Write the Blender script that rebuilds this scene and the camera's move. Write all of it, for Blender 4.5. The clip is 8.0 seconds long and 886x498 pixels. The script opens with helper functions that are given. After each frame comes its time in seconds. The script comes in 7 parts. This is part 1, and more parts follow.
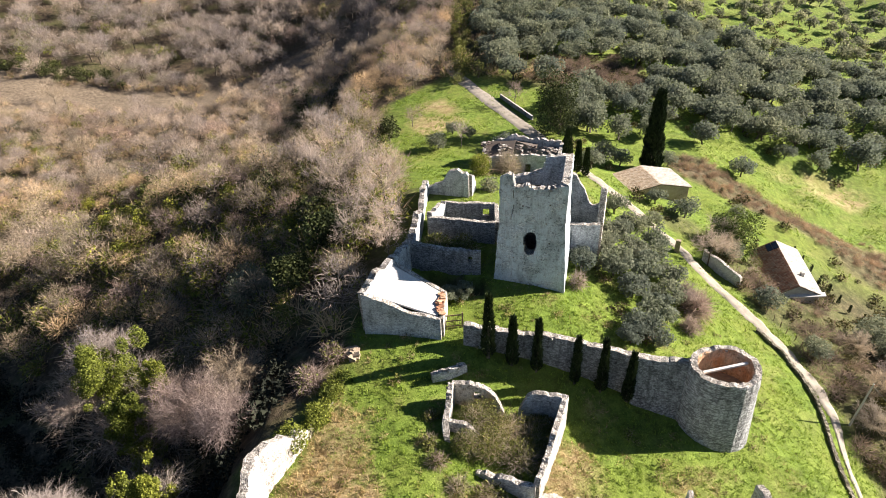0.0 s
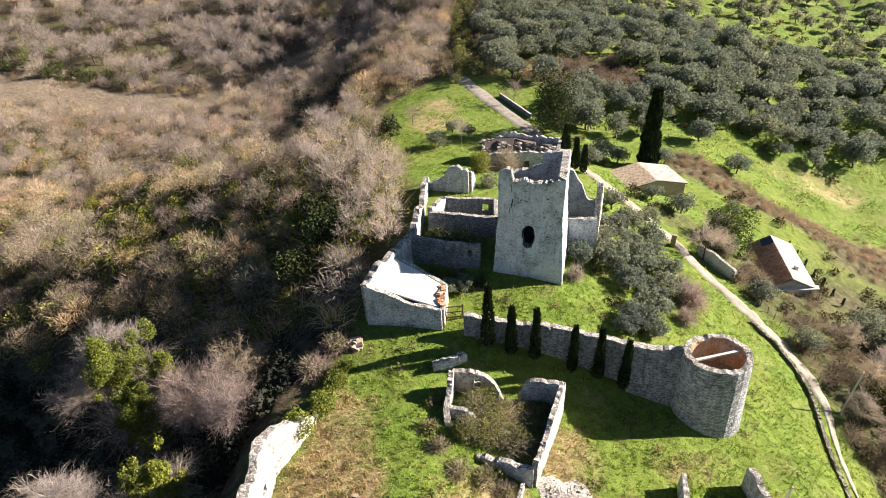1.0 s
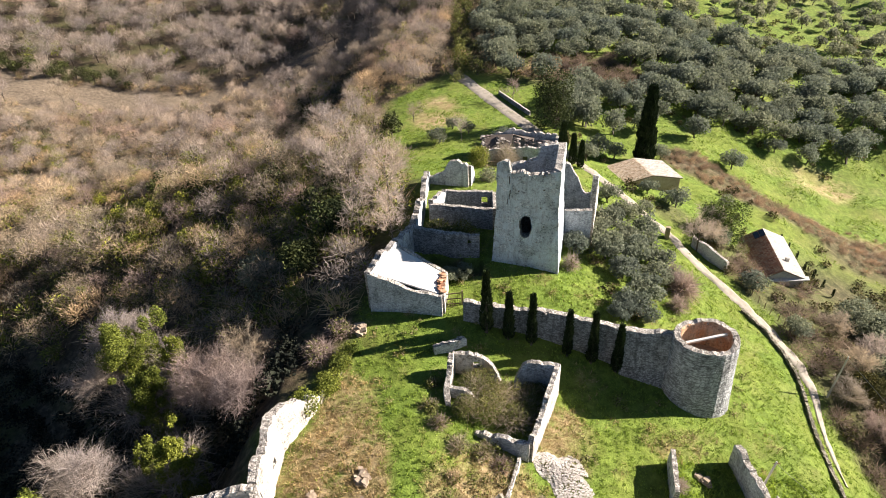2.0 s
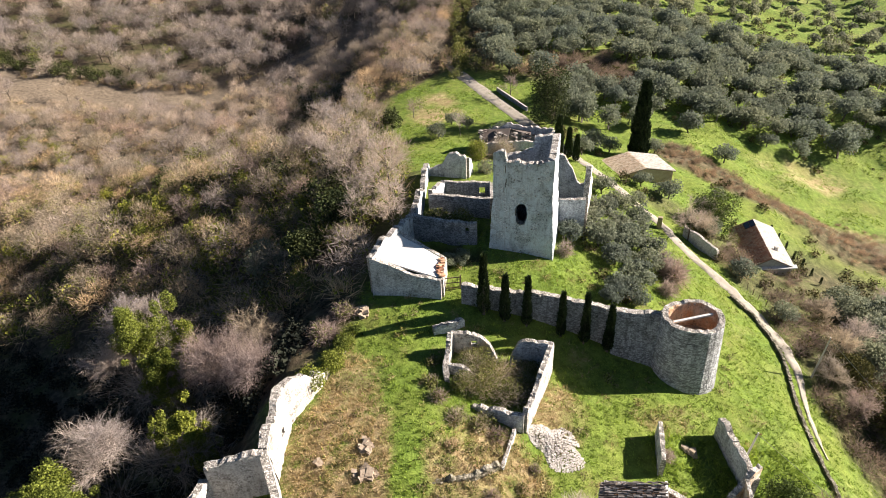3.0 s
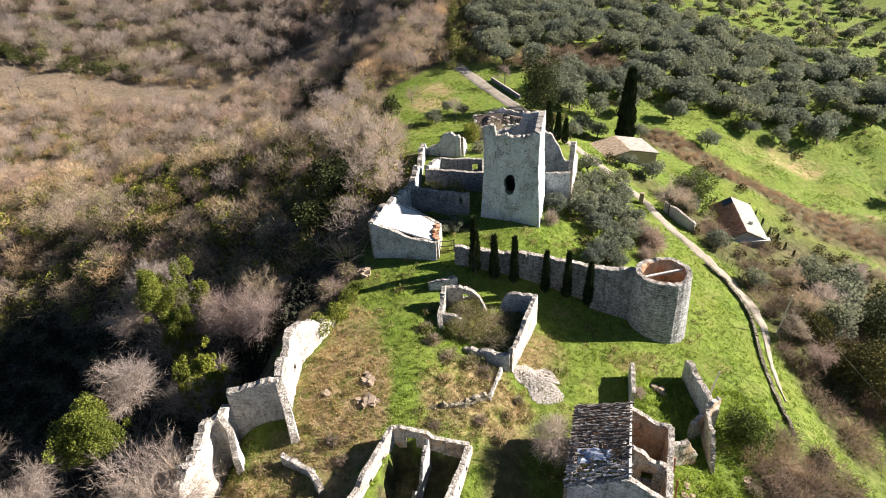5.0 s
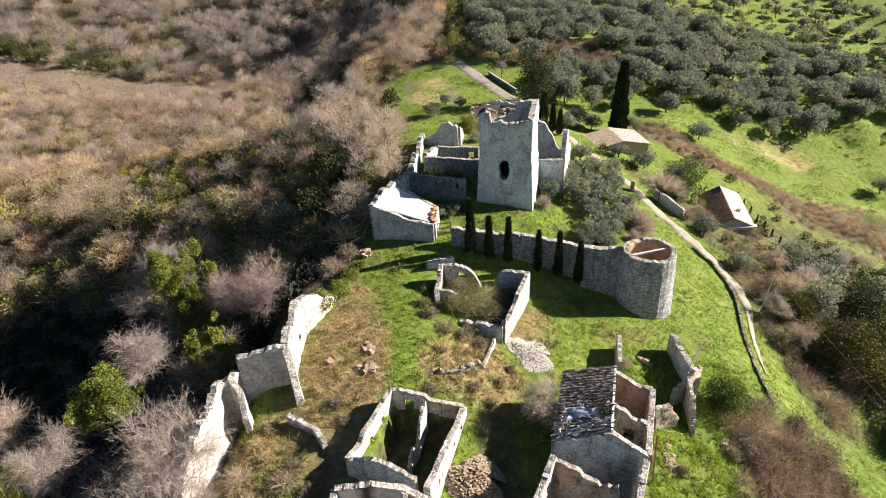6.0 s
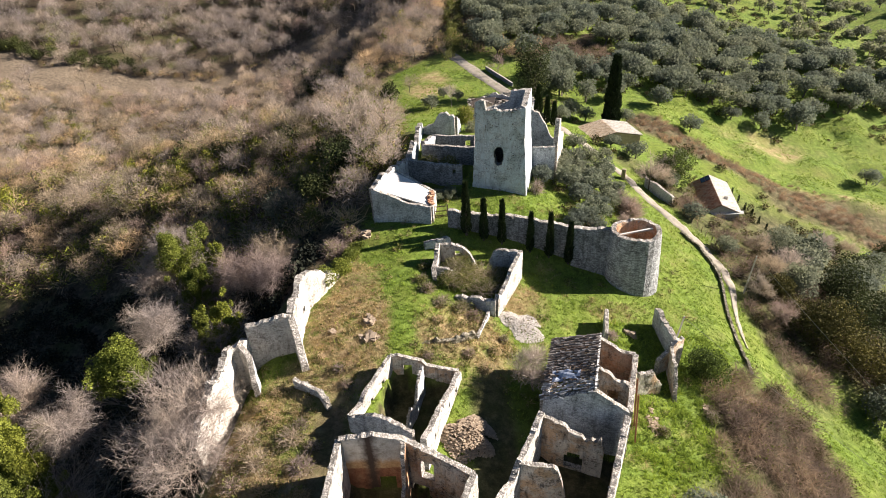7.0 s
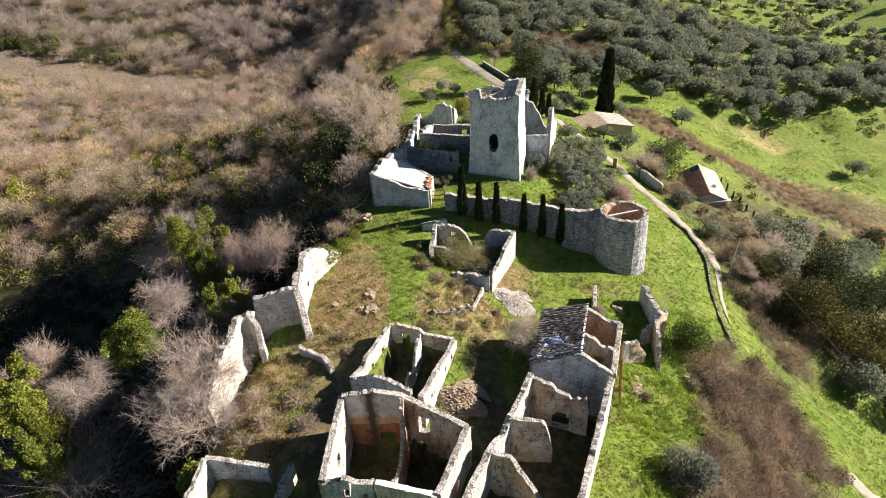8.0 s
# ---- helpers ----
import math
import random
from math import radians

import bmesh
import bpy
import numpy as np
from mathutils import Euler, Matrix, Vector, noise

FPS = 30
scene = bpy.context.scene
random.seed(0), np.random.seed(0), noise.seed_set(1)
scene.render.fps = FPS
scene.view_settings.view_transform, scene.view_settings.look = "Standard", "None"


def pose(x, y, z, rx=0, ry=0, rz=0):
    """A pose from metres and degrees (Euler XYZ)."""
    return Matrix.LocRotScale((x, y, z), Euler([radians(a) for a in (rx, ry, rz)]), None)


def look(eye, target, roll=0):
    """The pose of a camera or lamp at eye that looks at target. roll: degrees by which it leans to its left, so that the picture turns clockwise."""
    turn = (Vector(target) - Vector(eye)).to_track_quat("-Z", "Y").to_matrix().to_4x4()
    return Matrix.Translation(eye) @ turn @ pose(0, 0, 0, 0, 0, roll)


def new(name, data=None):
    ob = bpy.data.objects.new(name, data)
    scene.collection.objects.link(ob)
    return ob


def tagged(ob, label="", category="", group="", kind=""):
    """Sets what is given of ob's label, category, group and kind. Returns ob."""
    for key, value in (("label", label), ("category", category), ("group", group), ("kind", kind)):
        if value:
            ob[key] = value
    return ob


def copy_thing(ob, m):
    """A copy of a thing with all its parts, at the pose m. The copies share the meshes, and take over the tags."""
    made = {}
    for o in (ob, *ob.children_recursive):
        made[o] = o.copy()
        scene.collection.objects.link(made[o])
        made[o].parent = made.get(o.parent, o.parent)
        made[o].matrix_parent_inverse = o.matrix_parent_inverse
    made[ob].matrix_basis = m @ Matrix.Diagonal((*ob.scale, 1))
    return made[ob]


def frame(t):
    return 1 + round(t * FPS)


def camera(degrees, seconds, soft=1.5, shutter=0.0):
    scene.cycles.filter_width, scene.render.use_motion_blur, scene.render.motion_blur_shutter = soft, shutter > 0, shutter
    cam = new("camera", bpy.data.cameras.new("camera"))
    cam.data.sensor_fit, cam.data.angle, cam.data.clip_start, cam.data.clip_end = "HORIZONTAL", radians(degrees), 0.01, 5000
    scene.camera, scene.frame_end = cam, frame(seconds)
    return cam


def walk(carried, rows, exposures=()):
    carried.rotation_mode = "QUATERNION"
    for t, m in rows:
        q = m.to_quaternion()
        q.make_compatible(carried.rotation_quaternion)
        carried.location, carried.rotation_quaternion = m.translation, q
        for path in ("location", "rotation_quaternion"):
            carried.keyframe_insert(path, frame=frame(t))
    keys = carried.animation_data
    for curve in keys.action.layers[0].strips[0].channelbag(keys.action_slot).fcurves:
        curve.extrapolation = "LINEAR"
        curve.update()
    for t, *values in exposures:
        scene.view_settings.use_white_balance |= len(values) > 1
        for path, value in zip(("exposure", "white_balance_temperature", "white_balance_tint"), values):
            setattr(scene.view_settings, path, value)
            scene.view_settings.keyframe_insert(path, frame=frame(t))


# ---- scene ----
cam = camera(75.0, 8.0, soft=0.9)
PATH = [
    (0, (0.349, 1.607, 44.044), (0.276, 3.277, 42.945), -2.9),
    (0.5, (0.351, 0.723, 44.161), (0.278, 2.393, 43.064), -3.0),
    (1, (0.372, -0.35, 44.299), (0.298, 1.32, 43.202), -3.1),
    (1.5, (0.399, -1.714, 44.452), (0.325, -0.044, 43.355), -3.1),
    (2.8, (0.596, -6.155, 44.785), (0.518, -4.482, 43.692), -3.3),
    (3, (0.655, -6.871, 44.792), (0.579, -5.199, 43.697), -3.3),
    (3.5, (0.821, -8.807, 44.802), (0.745, -7.135, 43.708), -3.3),
    (4, (1.03, -10.844, 44.737), (0.954, -9.171, 43.643), -3.4),
    (4.5, (1.202, -12.993, 44.679), (1.127, -11.321, 43.585), -3.4),
    (5.8, (1.74, -18.832, 44.412), (1.665, -17.159, 43.318), -3.4),
    (6, (1.81, -19.739, 44.393), (1.736, -18.067, 43.299), -3.4),
    (6.5, (2.003, -22.061, 44.307), (1.931, -20.388, 43.214), -3.4),
    (7, (2.219, -24.454, 44.201), (2.147, -22.782, 43.107), -3.4),
    (7.5, (2.409, -26.853, 44.103), (2.339, -25.18, 43.009), -3.4),
    (8, (2.615, -29.279, 43.992), (2.545, -27.606, 42.898), -3.4),
]
walk(cam, [(t, look(eye, target, roll)) for t, eye, target, roll in PATH], ((0, 1.93), (1.5, 1.90), (3.5, 1.83), (6, 1.75), (8, 1.68)))
# world and sun: a low winter sun from the right, a little behind the castle
SUN_AZ, SUN_EL = 12.0, 25.0
world = bpy.data.worlds.new("sky")
scene.world = world
world.use_nodes = True
wn, wl = world.node_tree.nodes, world.node_tree.links
sky = wn.new("ShaderNodeTexSky")
sky.sky_type, sky.sun_disc = "NISHITA", False
sky.sun_elevation, sky.sun_rotation = radians(SUN_EL), radians(90 - SUN_AZ)
sky.altitude, sky.air_density, sky.dust_density, sky.ozone_density = 300, 1.15, 0.1, 4.5
wl.new(sky.outputs[0], wn["Background"].inputs[0])
wn["Background"].inputs[1].default_value = 0.025
sun = new("sun", bpy.data.lights.new("sun", "SUN"))
sun.data.energy, sun.data.angle, sun.data.color = 4.9, radians(0.6), (1.0, 0.885, 0.785)
sa, se = radians(SUN_AZ), radians(SUN_EL)
sun.matrix_world = look((0, 0, 60), (-math.cos(sa) * math.cos(se), -math.sin(sa) * math.cos(se), 60 - math.sin(se)))

# ---- terrain: a limestone spur between two valleys, as a coarse height table smoothed between its stations ----
TX = np.array((-200., -110, -55, -32, -19, -6, 8, 20, 36, 52, 95, 160))
TY = np.array((5., 30, 42, 52, 78, 112, 160, 230))
TZ = np.array((
    (-18., -40, -34, -16, -1.5, -2.4, -4.8, -7.8, -14, -23, -36, -40),
    (-18., -40, -35, -16.5, -1.0, 0.1, -3.7, -6.5, -11.0, -20.8, -36, -40),
    (-18., -39, -34, -16.5, -1.5, -0.7, -3.6, -5.2, -10.0, -18.5, -35, -40),
    (-18., -37, -30, -14.5, -2.0, 0.2, -0.2, -3.0, -9.5, -16, -33, -40),
    (-18., -30, -18.5, -8.5, -2.5, 1.5, 1.0, -2.5, -9.3, -15.4, -30, -38),
    (-20., -23.5, -11.5, -8, -5, -4.5, -5, -5.4, -9.6, -12.8, -27.5, -36),
    (-22., -29, -20, -12, -6, -3.5, -2.5, -3, -4, -6, -14, -26),
    (-18., -29, -21, -12, -6, -2, 2, 3, 2, 0, -6, -14)))


def hermite(a, xs):
    """Slopes of a monotone-ish cubic through the stations xs (last axis of a)."""
    d = np.diff(a, axis=-1) / np.diff(xs)
    m = np.empty_like(a)
    m[..., 1:-1] = np.where(d[..., 1:] * d[..., :-1] > 0, 2 * d[..., 1:] * d[..., :-1] / (d[..., 1:] + d[..., :-1] + 1e-9 * np.sign(d[..., 1:] + d[..., :-1] + 1e-12)), 0)
    m[..., 0], m[..., -1] = d[..., 0], d[..., -1]
    return m


TM = hermite(TZ, TX)


def vnoise(x, y, seed=0):
    """Smooth value noise in -1..1 on a unit lattice."""
    xi, yi = np.floor(x), np.floor(y)
    fx, fy = x - xi, y - yi
    fx, fy = fx * fx * (3 - 2 * fx), fy * fy * (3 - 2 * fy)

    def rnd(a, b):
        s = np.sin(a * 127.1 + b * 311.7 + seed * 74.7) * 43758.5453
        return s - np.floor(s)
    return 2 * ((rnd(xi, yi) * (1 - fx) + rnd(xi + 1, yi) * fx) * (1 - fy) + (rnd(xi, yi + 1) * (1 - fx) + rnd(xi + 1, yi + 1) * fx) * fy) - 1


def fbm(x, y, seed=0, octaves=4):
    return sum(vnoise(x * 2 ** k, y * 2 ** k, seed + k) * 0.5 ** k for k in range(octaves))


# sunken floors inside the roofless houses: corners in order round the plan, floor height
CELLARS = (
    (((-6.0, 20.7), (1.0, 20.2), (-2.2, 8.9), (-9.2, 8.9)), -3.9),
    (((-9.2, 8.3), (-3.5, 8.3), (2.3, 5.8), (-0.2, -1.2), (-9.5, -0.4)), -4.7),
    (((9.6, 15.0), (17.5, 13.3), (20.1, 22.6), (12.0, 23.8)), -5.2),
    (((9.0, 12.6), (17.2, 12.6), (11.6, -0.5), (1.9, -0.5)), -5.5),
    (((-5.6, 62.6), (2.3, 61.4), (4.0, 66.0), (-5.6, 68.0))[::-1], 0.2),
    (((-7.2, 62.2), (2.8, 60.8), (3.4, 57.4), (-7.2, 58.0)), -1.5))


def sunk(x, y, z):
    """Lowers the ground to the floors inside the walls."""
    for ring, floor in CELLARS:
        inside = np.full(np.shape(x), 1e9)
        for (ax, ay), (bx, by) in zip(ring, ring[1:] + ring[:1]):
            L = math.hypot(bx - ax, by - ay)
            inside = np.minimum(inside, ((by - ay) * (x - ax) - (bx - ax) * (y - ay)) / L)
        k = np.clip(inside / 0.5, 0, 1)
        z = z + np.minimum(floor + 0.25 * fbm(x / 1.5, y / 1.5, 44, 3) - z, 0) * k
    return z


def dist_line(x, y, line):
    """Distance from x, y (arrays) to a plan line."""
    d = np.full(np.shape(x), 1e9)
    for a, b in zip(line[:-1], line[1:]):
        ab = b - a
        s = np.clip(((x - a[0]) * ab[0] + (y - a[1]) * ab[1]) / (ab @ ab), 0, 1)
        d = np.minimum(d, np.hypot(x - a[0] - s * ab[0], y - a[1] - s * ab[1]))
    return d


# a wooded gully that runs down the valley side
GULLY = np.array([(-38, 196), (-42, 170), (-45, 152), (-53, 141), (-61, 129), (-74, 122), (-88, 117)], float)


def hgt(x, y):
    """Height of the ground at x, y (arrays or numbers)."""
    x, y = np.broadcast_arrays(np.asarray(x, float), np.asarray(y, float))
    cx, cy = np.clip(x, TX[0], TX[-1]), np.clip(y, TY[0], TY[-1])
    i = np.clip(np.searchsorted(TX, cx, side="right") - 1, 0, len(TX) - 2)
    h = TX[i + 1] - TX[i]
    s = (cx - TX[i]) / h
    a0, a1 = (1 + 2 * s) * (1 - s) ** 2, s * (1 - s) ** 2 * h
    b0, b1 = s * s * (3 - 2 * s), s * s * (s - 1) * h
    rows = [TZ[k][i] * a0 + TM[k][i] * a1 + TZ[k][i + 1] * b0 + TM[k][i + 1] * b1 for k in range(len(TY))]
    R = np.stack(rows, -1)
    M = hermite(R, TY)
    j = np.clip(np.searchsorted(TY, cy, side="right") - 1, 0, len(TY) - 2)
    h = TY[j + 1] - TY[j]
    s = (cy - TY[j]) / h

    def pick(A, k):
        return np.take_along_axis(A, k[..., None], -1)[..., 0]
    z = (pick(R, j) * (1 + 2 * s) * (1 - s) ** 2 + pick(M, j) * s * (1 - s) ** 2 * h + pick(R, j + 1) * s * s * (3 - 2 * s) + pick(M, j + 1) * s * s * (s - 1) * h)
    far = np.clip(y - 225, 0, 420)
    z = z + far * np.where(x < 0, 0.34, 0.2) * (far / (far + 40)) + np.clip(-x - 200, 0, 500) * 0.16 + np.clip(x - 160, 0, 500) * 0.05
    z = z - 10.0 * np.exp(-(dist_line(x, y, GULLY) / 8.0) ** 2)
    amp = 0.12 + 0.9 * np.clip((np.abs(x + 2) - 20) / 60, 0, 1)
    return sunk(x, y, z + amp * fbm(x / 9, y / 9, 3) + 0.05 * fbm(x / 1.7, y / 1.7, 9, 3))

# ---- mesh tools ----
def mesh_np(name, V, F, mats, midx=None, smooth=False):
    """A mesh from an (n, 3) array of places and an (m, k) array of corner numbers."""
    me = bpy.data.meshes.new(name)
    V, F = np.asarray(V, np.float32), np.asarray(F, np.int32)
    n, k = F.shape
    me.vertices.add(len(V)), me.loops.add(n * k), me.polygons.add(n)
    me.vertices.foreach_set("co", V.ravel())
    me.loops.foreach_set("vertex_index", F.ravel())
    me.polygons.foreach_set("loop_start", np.arange(0, n * k, k, dtype=np.int32))
    for m in mats:
        me.materials.append(m)
    if midx is not None:
        me.polygons.foreach_set("material_index", np.asarray(midx, np.int32))
    me.polygons.foreach_set("use_smooth", np.full(n, smooth))
    me.update(calc_edges=True)
    return me


def thing(name, label, category, group="", kind="", at=(0, 0, 0)):
    ob = new(name)
    ob.location = at
    ob.empty_display_size = 0.5
    return tagged(ob, label, category, group, kind)


def put(name, me, parent=None, label="", kind=""):
    ob = new(name, me)
    if parent is not None:
        ob.parent = parent
    return tagged(ob, label, kind=kind)


def part(name, bm, material, parent, label=""):
    me = bpy.data.meshes.new(name)
    bm.to_mesh(me)
    bm.free()
    me.materials.append(material)
    return put(name, me, parent, label)


def bar(bm, p, q, w, h=None, jitter=0.0):
    """A squared bar from p to q, w wide and h high, with softened edges."""
    p, q, h = Vector(p), Vector(q), h or w
    d = q - p
    r = bmesh.ops.create_cube(bm, size=1.0)
    turn = d.to_track_quat("X", "Z").to_matrix().to_4x4()
    bmesh.ops.transform(bm, verts=r["verts"], matrix=Matrix.Translation((p + q) / 2) @ turn @ Matrix.Diagonal((d.length, w, h, 1)))
    if jitter:
        for v in r["verts"]:
            v.co += Vector((random.uniform(-1, 1), random.uniform(-1, 1), random.uniform(-1, 1))) * jitter
    return r["verts"]


def slab(bm, corners, thick):
    """A plate under four corners (in order), thick metres deep."""
    top = [bm.verts.new(c) for c in corners]
    low = [bm.verts.new(Vector(c) - Vector((0, 0, thick))) for c in corners]
    bm.faces.new(top), bm.faces.new(low[::-1])
    n = len(corners)
    for i in range(n):
        bm.faces.new((top[i], low[i], low[(i + 1) % n], top[(i + 1) % n]))


def stones(rng, P, size, flat=0.7, turn=None, tilt=None, dims=None):
    """Rough six-sided stones at the places P: arrays of corners and quads."""
    P = np.asarray(P, float)
    n = len(P)
    base = np.array([(x, y, z) for x in (-1, 1) for y in (-1, 1) for z in (-1, 1)], float) * 0.5
    quads = np.array([(0, 1, 3, 2), (4, 6, 7, 5), (0, 4, 5, 1), (2, 3, 7, 6), (0, 2, 6, 4), (1, 5, 7, 3)])
    s = (size * rng.uniform(0.35, 1.5, n))[:, None, None] * np.stack([rng.uniform(0.8, 1.4, n), rng.uniform(0.7, 1.1, n), flat * rng.uniform(0.7, 1.2, n)], -1)[:, None, :]
    if dims is not None:
        s = dims[:, None, :]
    V = base[None] * s * rng.uniform(0.72, 1.15, (n, 8, 3))
    a = rng.uniform(0, 6.28, n)
    t = rng.uniform(-0.35, 0.35, n)
    if turn is not None:
        a, t = turn + rng.uniform(-0.12, 0.12, n), tilt + rng.uniform(-0.08, 0.08, n)
    c, q = np.cos(a)[:, None], np.sin(a)[:, None]
    x, y, z = V[..., 0], V[..., 1], V[..., 2] + V[..., 0] * t[:, None]
    V = np.stack([x * c - y * q, x * q + y * c, z], -1) + P[:, None, :]
    F = quads[None] + 8 * np.arange(n)[:, None, None]
    return V.reshape(-1, 3), F.reshape(-1, 4)


def ruin_wall(name, parent, pts, tops, thick=0.7, closed=False, base=None, openings=(), mats=None, ragged=0.22, bulge=0.05, batter=0.0, batter_to=0.0, step=0.42, rubble=0.22, seed=1, label="", proud=0.45, crown=0.0):
    """A broken masonry wall along the plan line pts (outer face on its right-hand side). tops: (distance, height) pairs for its broken top,
    in absolute heights; openings: (from, to, sill, head) cut right through; batter: outward lean of the foot below batter_to;
    proud: stones to the square metre that stand out of its faces; crown: more of them to the metre along its broken top."""
    rng = np.random.RandomState(seed)
    pts = [Vector((p[0], p[1])) for p in pts]
    seg = list(zip(pts, pts[1:] + pts[:1])) if closed else list(zip(pts, pts[1:]))
    lens = [(b - a).length for a, b in seg]
    total = sum(lens)
    ss = set()
    acc = 0.0
    for (a, b), L in zip(seg, lens):
        n = max(1, round(L / step))
        for i in range(n):
            ss.add(round(acc + L * i / n, 4))
        acc += L
    if not closed:
        ss.add(round(total, 4))
    for o in openings:
        for v in o[:2]:
            ss = {s for s in ss if abs(s - v) > 0.07} | {round(v, 4)}
    ss = sorted(ss)

    def place(s):
        acc = 0.0
        for k, ((a, b), L) in enumerate(zip(seg, lens)):
            if s <= acc + L + 1e-4:
                d = (b - a).normalized()
                nrm = Vector((d.y, -d.x))
                p = a + d * (s - acc)
                for at_end, j in ((abs(s - acc - L) < 1e-3, k + 1), (abs(s - acc) < 1e-3, k - 1)):
                    if at_end and (closed or 0 <= j < len(seg)):
                        a2, b2 = seg[j % len(seg)]
                        d2 = (b2 - a2).normalized()
                        n2 = Vector((d2.y, -d2.x))
                        m = nrm + n2
                        m = m.normalized() / max(0.4, m.normalized().dot(nrm))
                        return p, m
                return p, nrm
            acc += L
        return pts[-1], nrm
    P = [place(s) for s in ss]
    if base is None:
        base = min(float(hgt(p.x, p.y)) for p, _ in P) - 0.8
    t_s, t_z = zip(*tops)
    top = np.interp(ss, t_s, t_z) + 1.35 * ragged * (0.7 * vnoise(np.array(ss) * 1.1 + seed * 7, np.full(len(ss), seed * 1.7)) + 0.5 * rng.uniform(-1, 1, len(ss)))
    if closed:
        top[0] = top[-1] * 0.5 + top[0] * 0.5
    zmax = top.max()
    zs = set(np.round(np.linspace(base, zmax, max(2, int((zmax - base) / step) + 1)), 3))
    for o in openings:
        for v in o[2:]:
            zs = {z for z in zs if abs(z - v) > 0.07 or z == base} | {round(v, 3)}
    zs = sorted(zs)
    nz, ns = len(zs), len(ss)
    V, F, M = [], [], []
    vid = {}

    def vert(i, k, side):
        key = (i % ns, k, side)
        if key not in vid:
            p, m = P[i % ns]
            z = min(zs[k], top[i % ns])
            cut = z < zs[k]
            q = noise.noise(Vector((p.x * 0.9, p.y * 0.9, z * 0.9 + seed))) * bulge + noise.noise(Vector((p.x * 2.7, p.y * 2.7, z * 2.7))) * bulge * 0.7
            off = thick / 2 + q
            if side == 0 and batter:
                off += batter * max(0.0, (batter_to - z) / max(0.1, batter_to - base))
            if k == nz - 1 or cut:
                off *= 0.86
            w = p + m * (off if side == 0 else -off)
            vid[key] = len(V)
            V.append((w.x, w.y, z + (noise.noise(Vector((p.x * 3, p.y * 3, side * 5.0))) * 0.1 * (ragged > 0.05) if cut else 0)))
        return vid[key]
    cols = ns if closed else ns - 1
    solid = np.zeros((cols, nz - 1), bool)
    for i in range(cols):
        s_mid = (ss[i] + (ss[i + 1] if i + 1 < ns else total)) / 2
        for k in range(nz - 1):
            z_mid = (zs[k] + zs[k + 1]) / 2
            if min(top[i], top[(i + 1) % ns]) <= zs[k] + 0.02 and max(top[i], top[(i + 1) % ns]) <= zs[k] + 0.12:
                continue
            if any(o[0] < s_mid < o[1] and o[2] < z_mid < o[3] for o in openings):
                continue
            solid[i, k] = True
    for i in range(cols):
        for k in range(nz - 1):
            if not solid[i, k]:
                continue
            j = i + 1
            F.append((vert(i, k, 0), vert(j, k, 0), vert(j, k + 1, 0), vert(i, k + 1, 0))), M.append(0)
            F.append((vert(j, k, 1), vert(i, k, 1), vert(i, k + 1, 1), vert(j, k + 1, 1))), M.append(1)
            if k == nz - 2 or not solid[i, k + 1]:
                F.append((vert(i, k + 1, 0), vert(j, k + 1, 0), vert(j, k + 1, 1), vert(i, k + 1, 1))), M.append(2)
            if k > 0 and not solid[i, k - 1]:
                F.append((vert(i, k, 1), vert(j, k, 1), vert(j, k, 0), vert(i, k, 0))), M.append(2)
            left = solid[(i - 1) % cols, k] if (closed or i > 0) else False
            right = solid[(i + 1) % cols, k] if (closed or i < cols - 1) else False
            if not left:
                F.append((vert(i, k, 1), vert(i, k, 0), vert(i, k + 1, 0), vert(i, k + 1, 1))), M.append(2)
            if not right:
                F.append((vert(j, k, 0), vert(j, k, 1), vert(j, k + 1, 1), vert(j, k + 1, 0))), M.append(2)
    me = mesh_np(name, np.array(V), np.array(F), mats or (STONE, STONE, STONE_TOP), M)
    ob = put(name, me, parent, label)
    if rubble:
        n = int(total / rubble * 1.3)
        pick = rng.uniform(0, total, n)
        Q = []
        for s in pick:
            if any(o[0] < s < o[1] and o[3] > np.interp(s, ss, top) - 0.1 for o in openings):
                continue
            p, m = place(s)
            w = p + m * rng.uniform(-0.42, 0.42) * thick
            Q.append((w.x, w.y, float(np.interp(s, ss, top)) + rng.uniform(-0.2, -0.04)))
        SV, SF = stones(rng, Q, rubble * 0.8, 0.55)
        put("cap_stone", mesh_np("cap_stone", SV, SF, ((mats or (STONE_TOP,))[-1],)), ob, kind="stuff")
    if proud:
        for side in (0, 1):
            C, A, D = [], [], []
            n = int(proud * total * max(0.5, min(zmax - base, 9.0) * 0.6))
            for q in range(n + int(crown * total)):
                s = rng.uniform(0.1, total - 0.1)
                t = float(np.interp(s, ss, top))
                p, m = place(s)
                g = max(base, float(hgt(p.x, p.y)) - 0.3)
                z = rng.uniform(g, t - 0.12) if q < n else t - 0.1 - 0.95 * rng.uniform() ** 1.3
                if t - g < 0.4 or any(o[0] - 0.3 < s < o[1] + 0.3 and o[2] - 0.15 < z < o[3] + 0.15 for o in openings):
                    continue
                big = 1.0 if q < n else 1.25
                off = thick / 2 - 0.05 * big + (batter * max(0.0, (batter_to - z) / max(0.1, batter_to - base)) if side == 0 else 0)
                w = p + m * (off if side == 0 else -off)
                C.append((w.x, w.y, z)), A.append(math.atan2(m.x, -m.y)), D.append((rng.uniform(0.12, 0.36) * big, rng.uniform(0.11, 0.17) * big, rng.uniform(0.08, 0.17) * big))
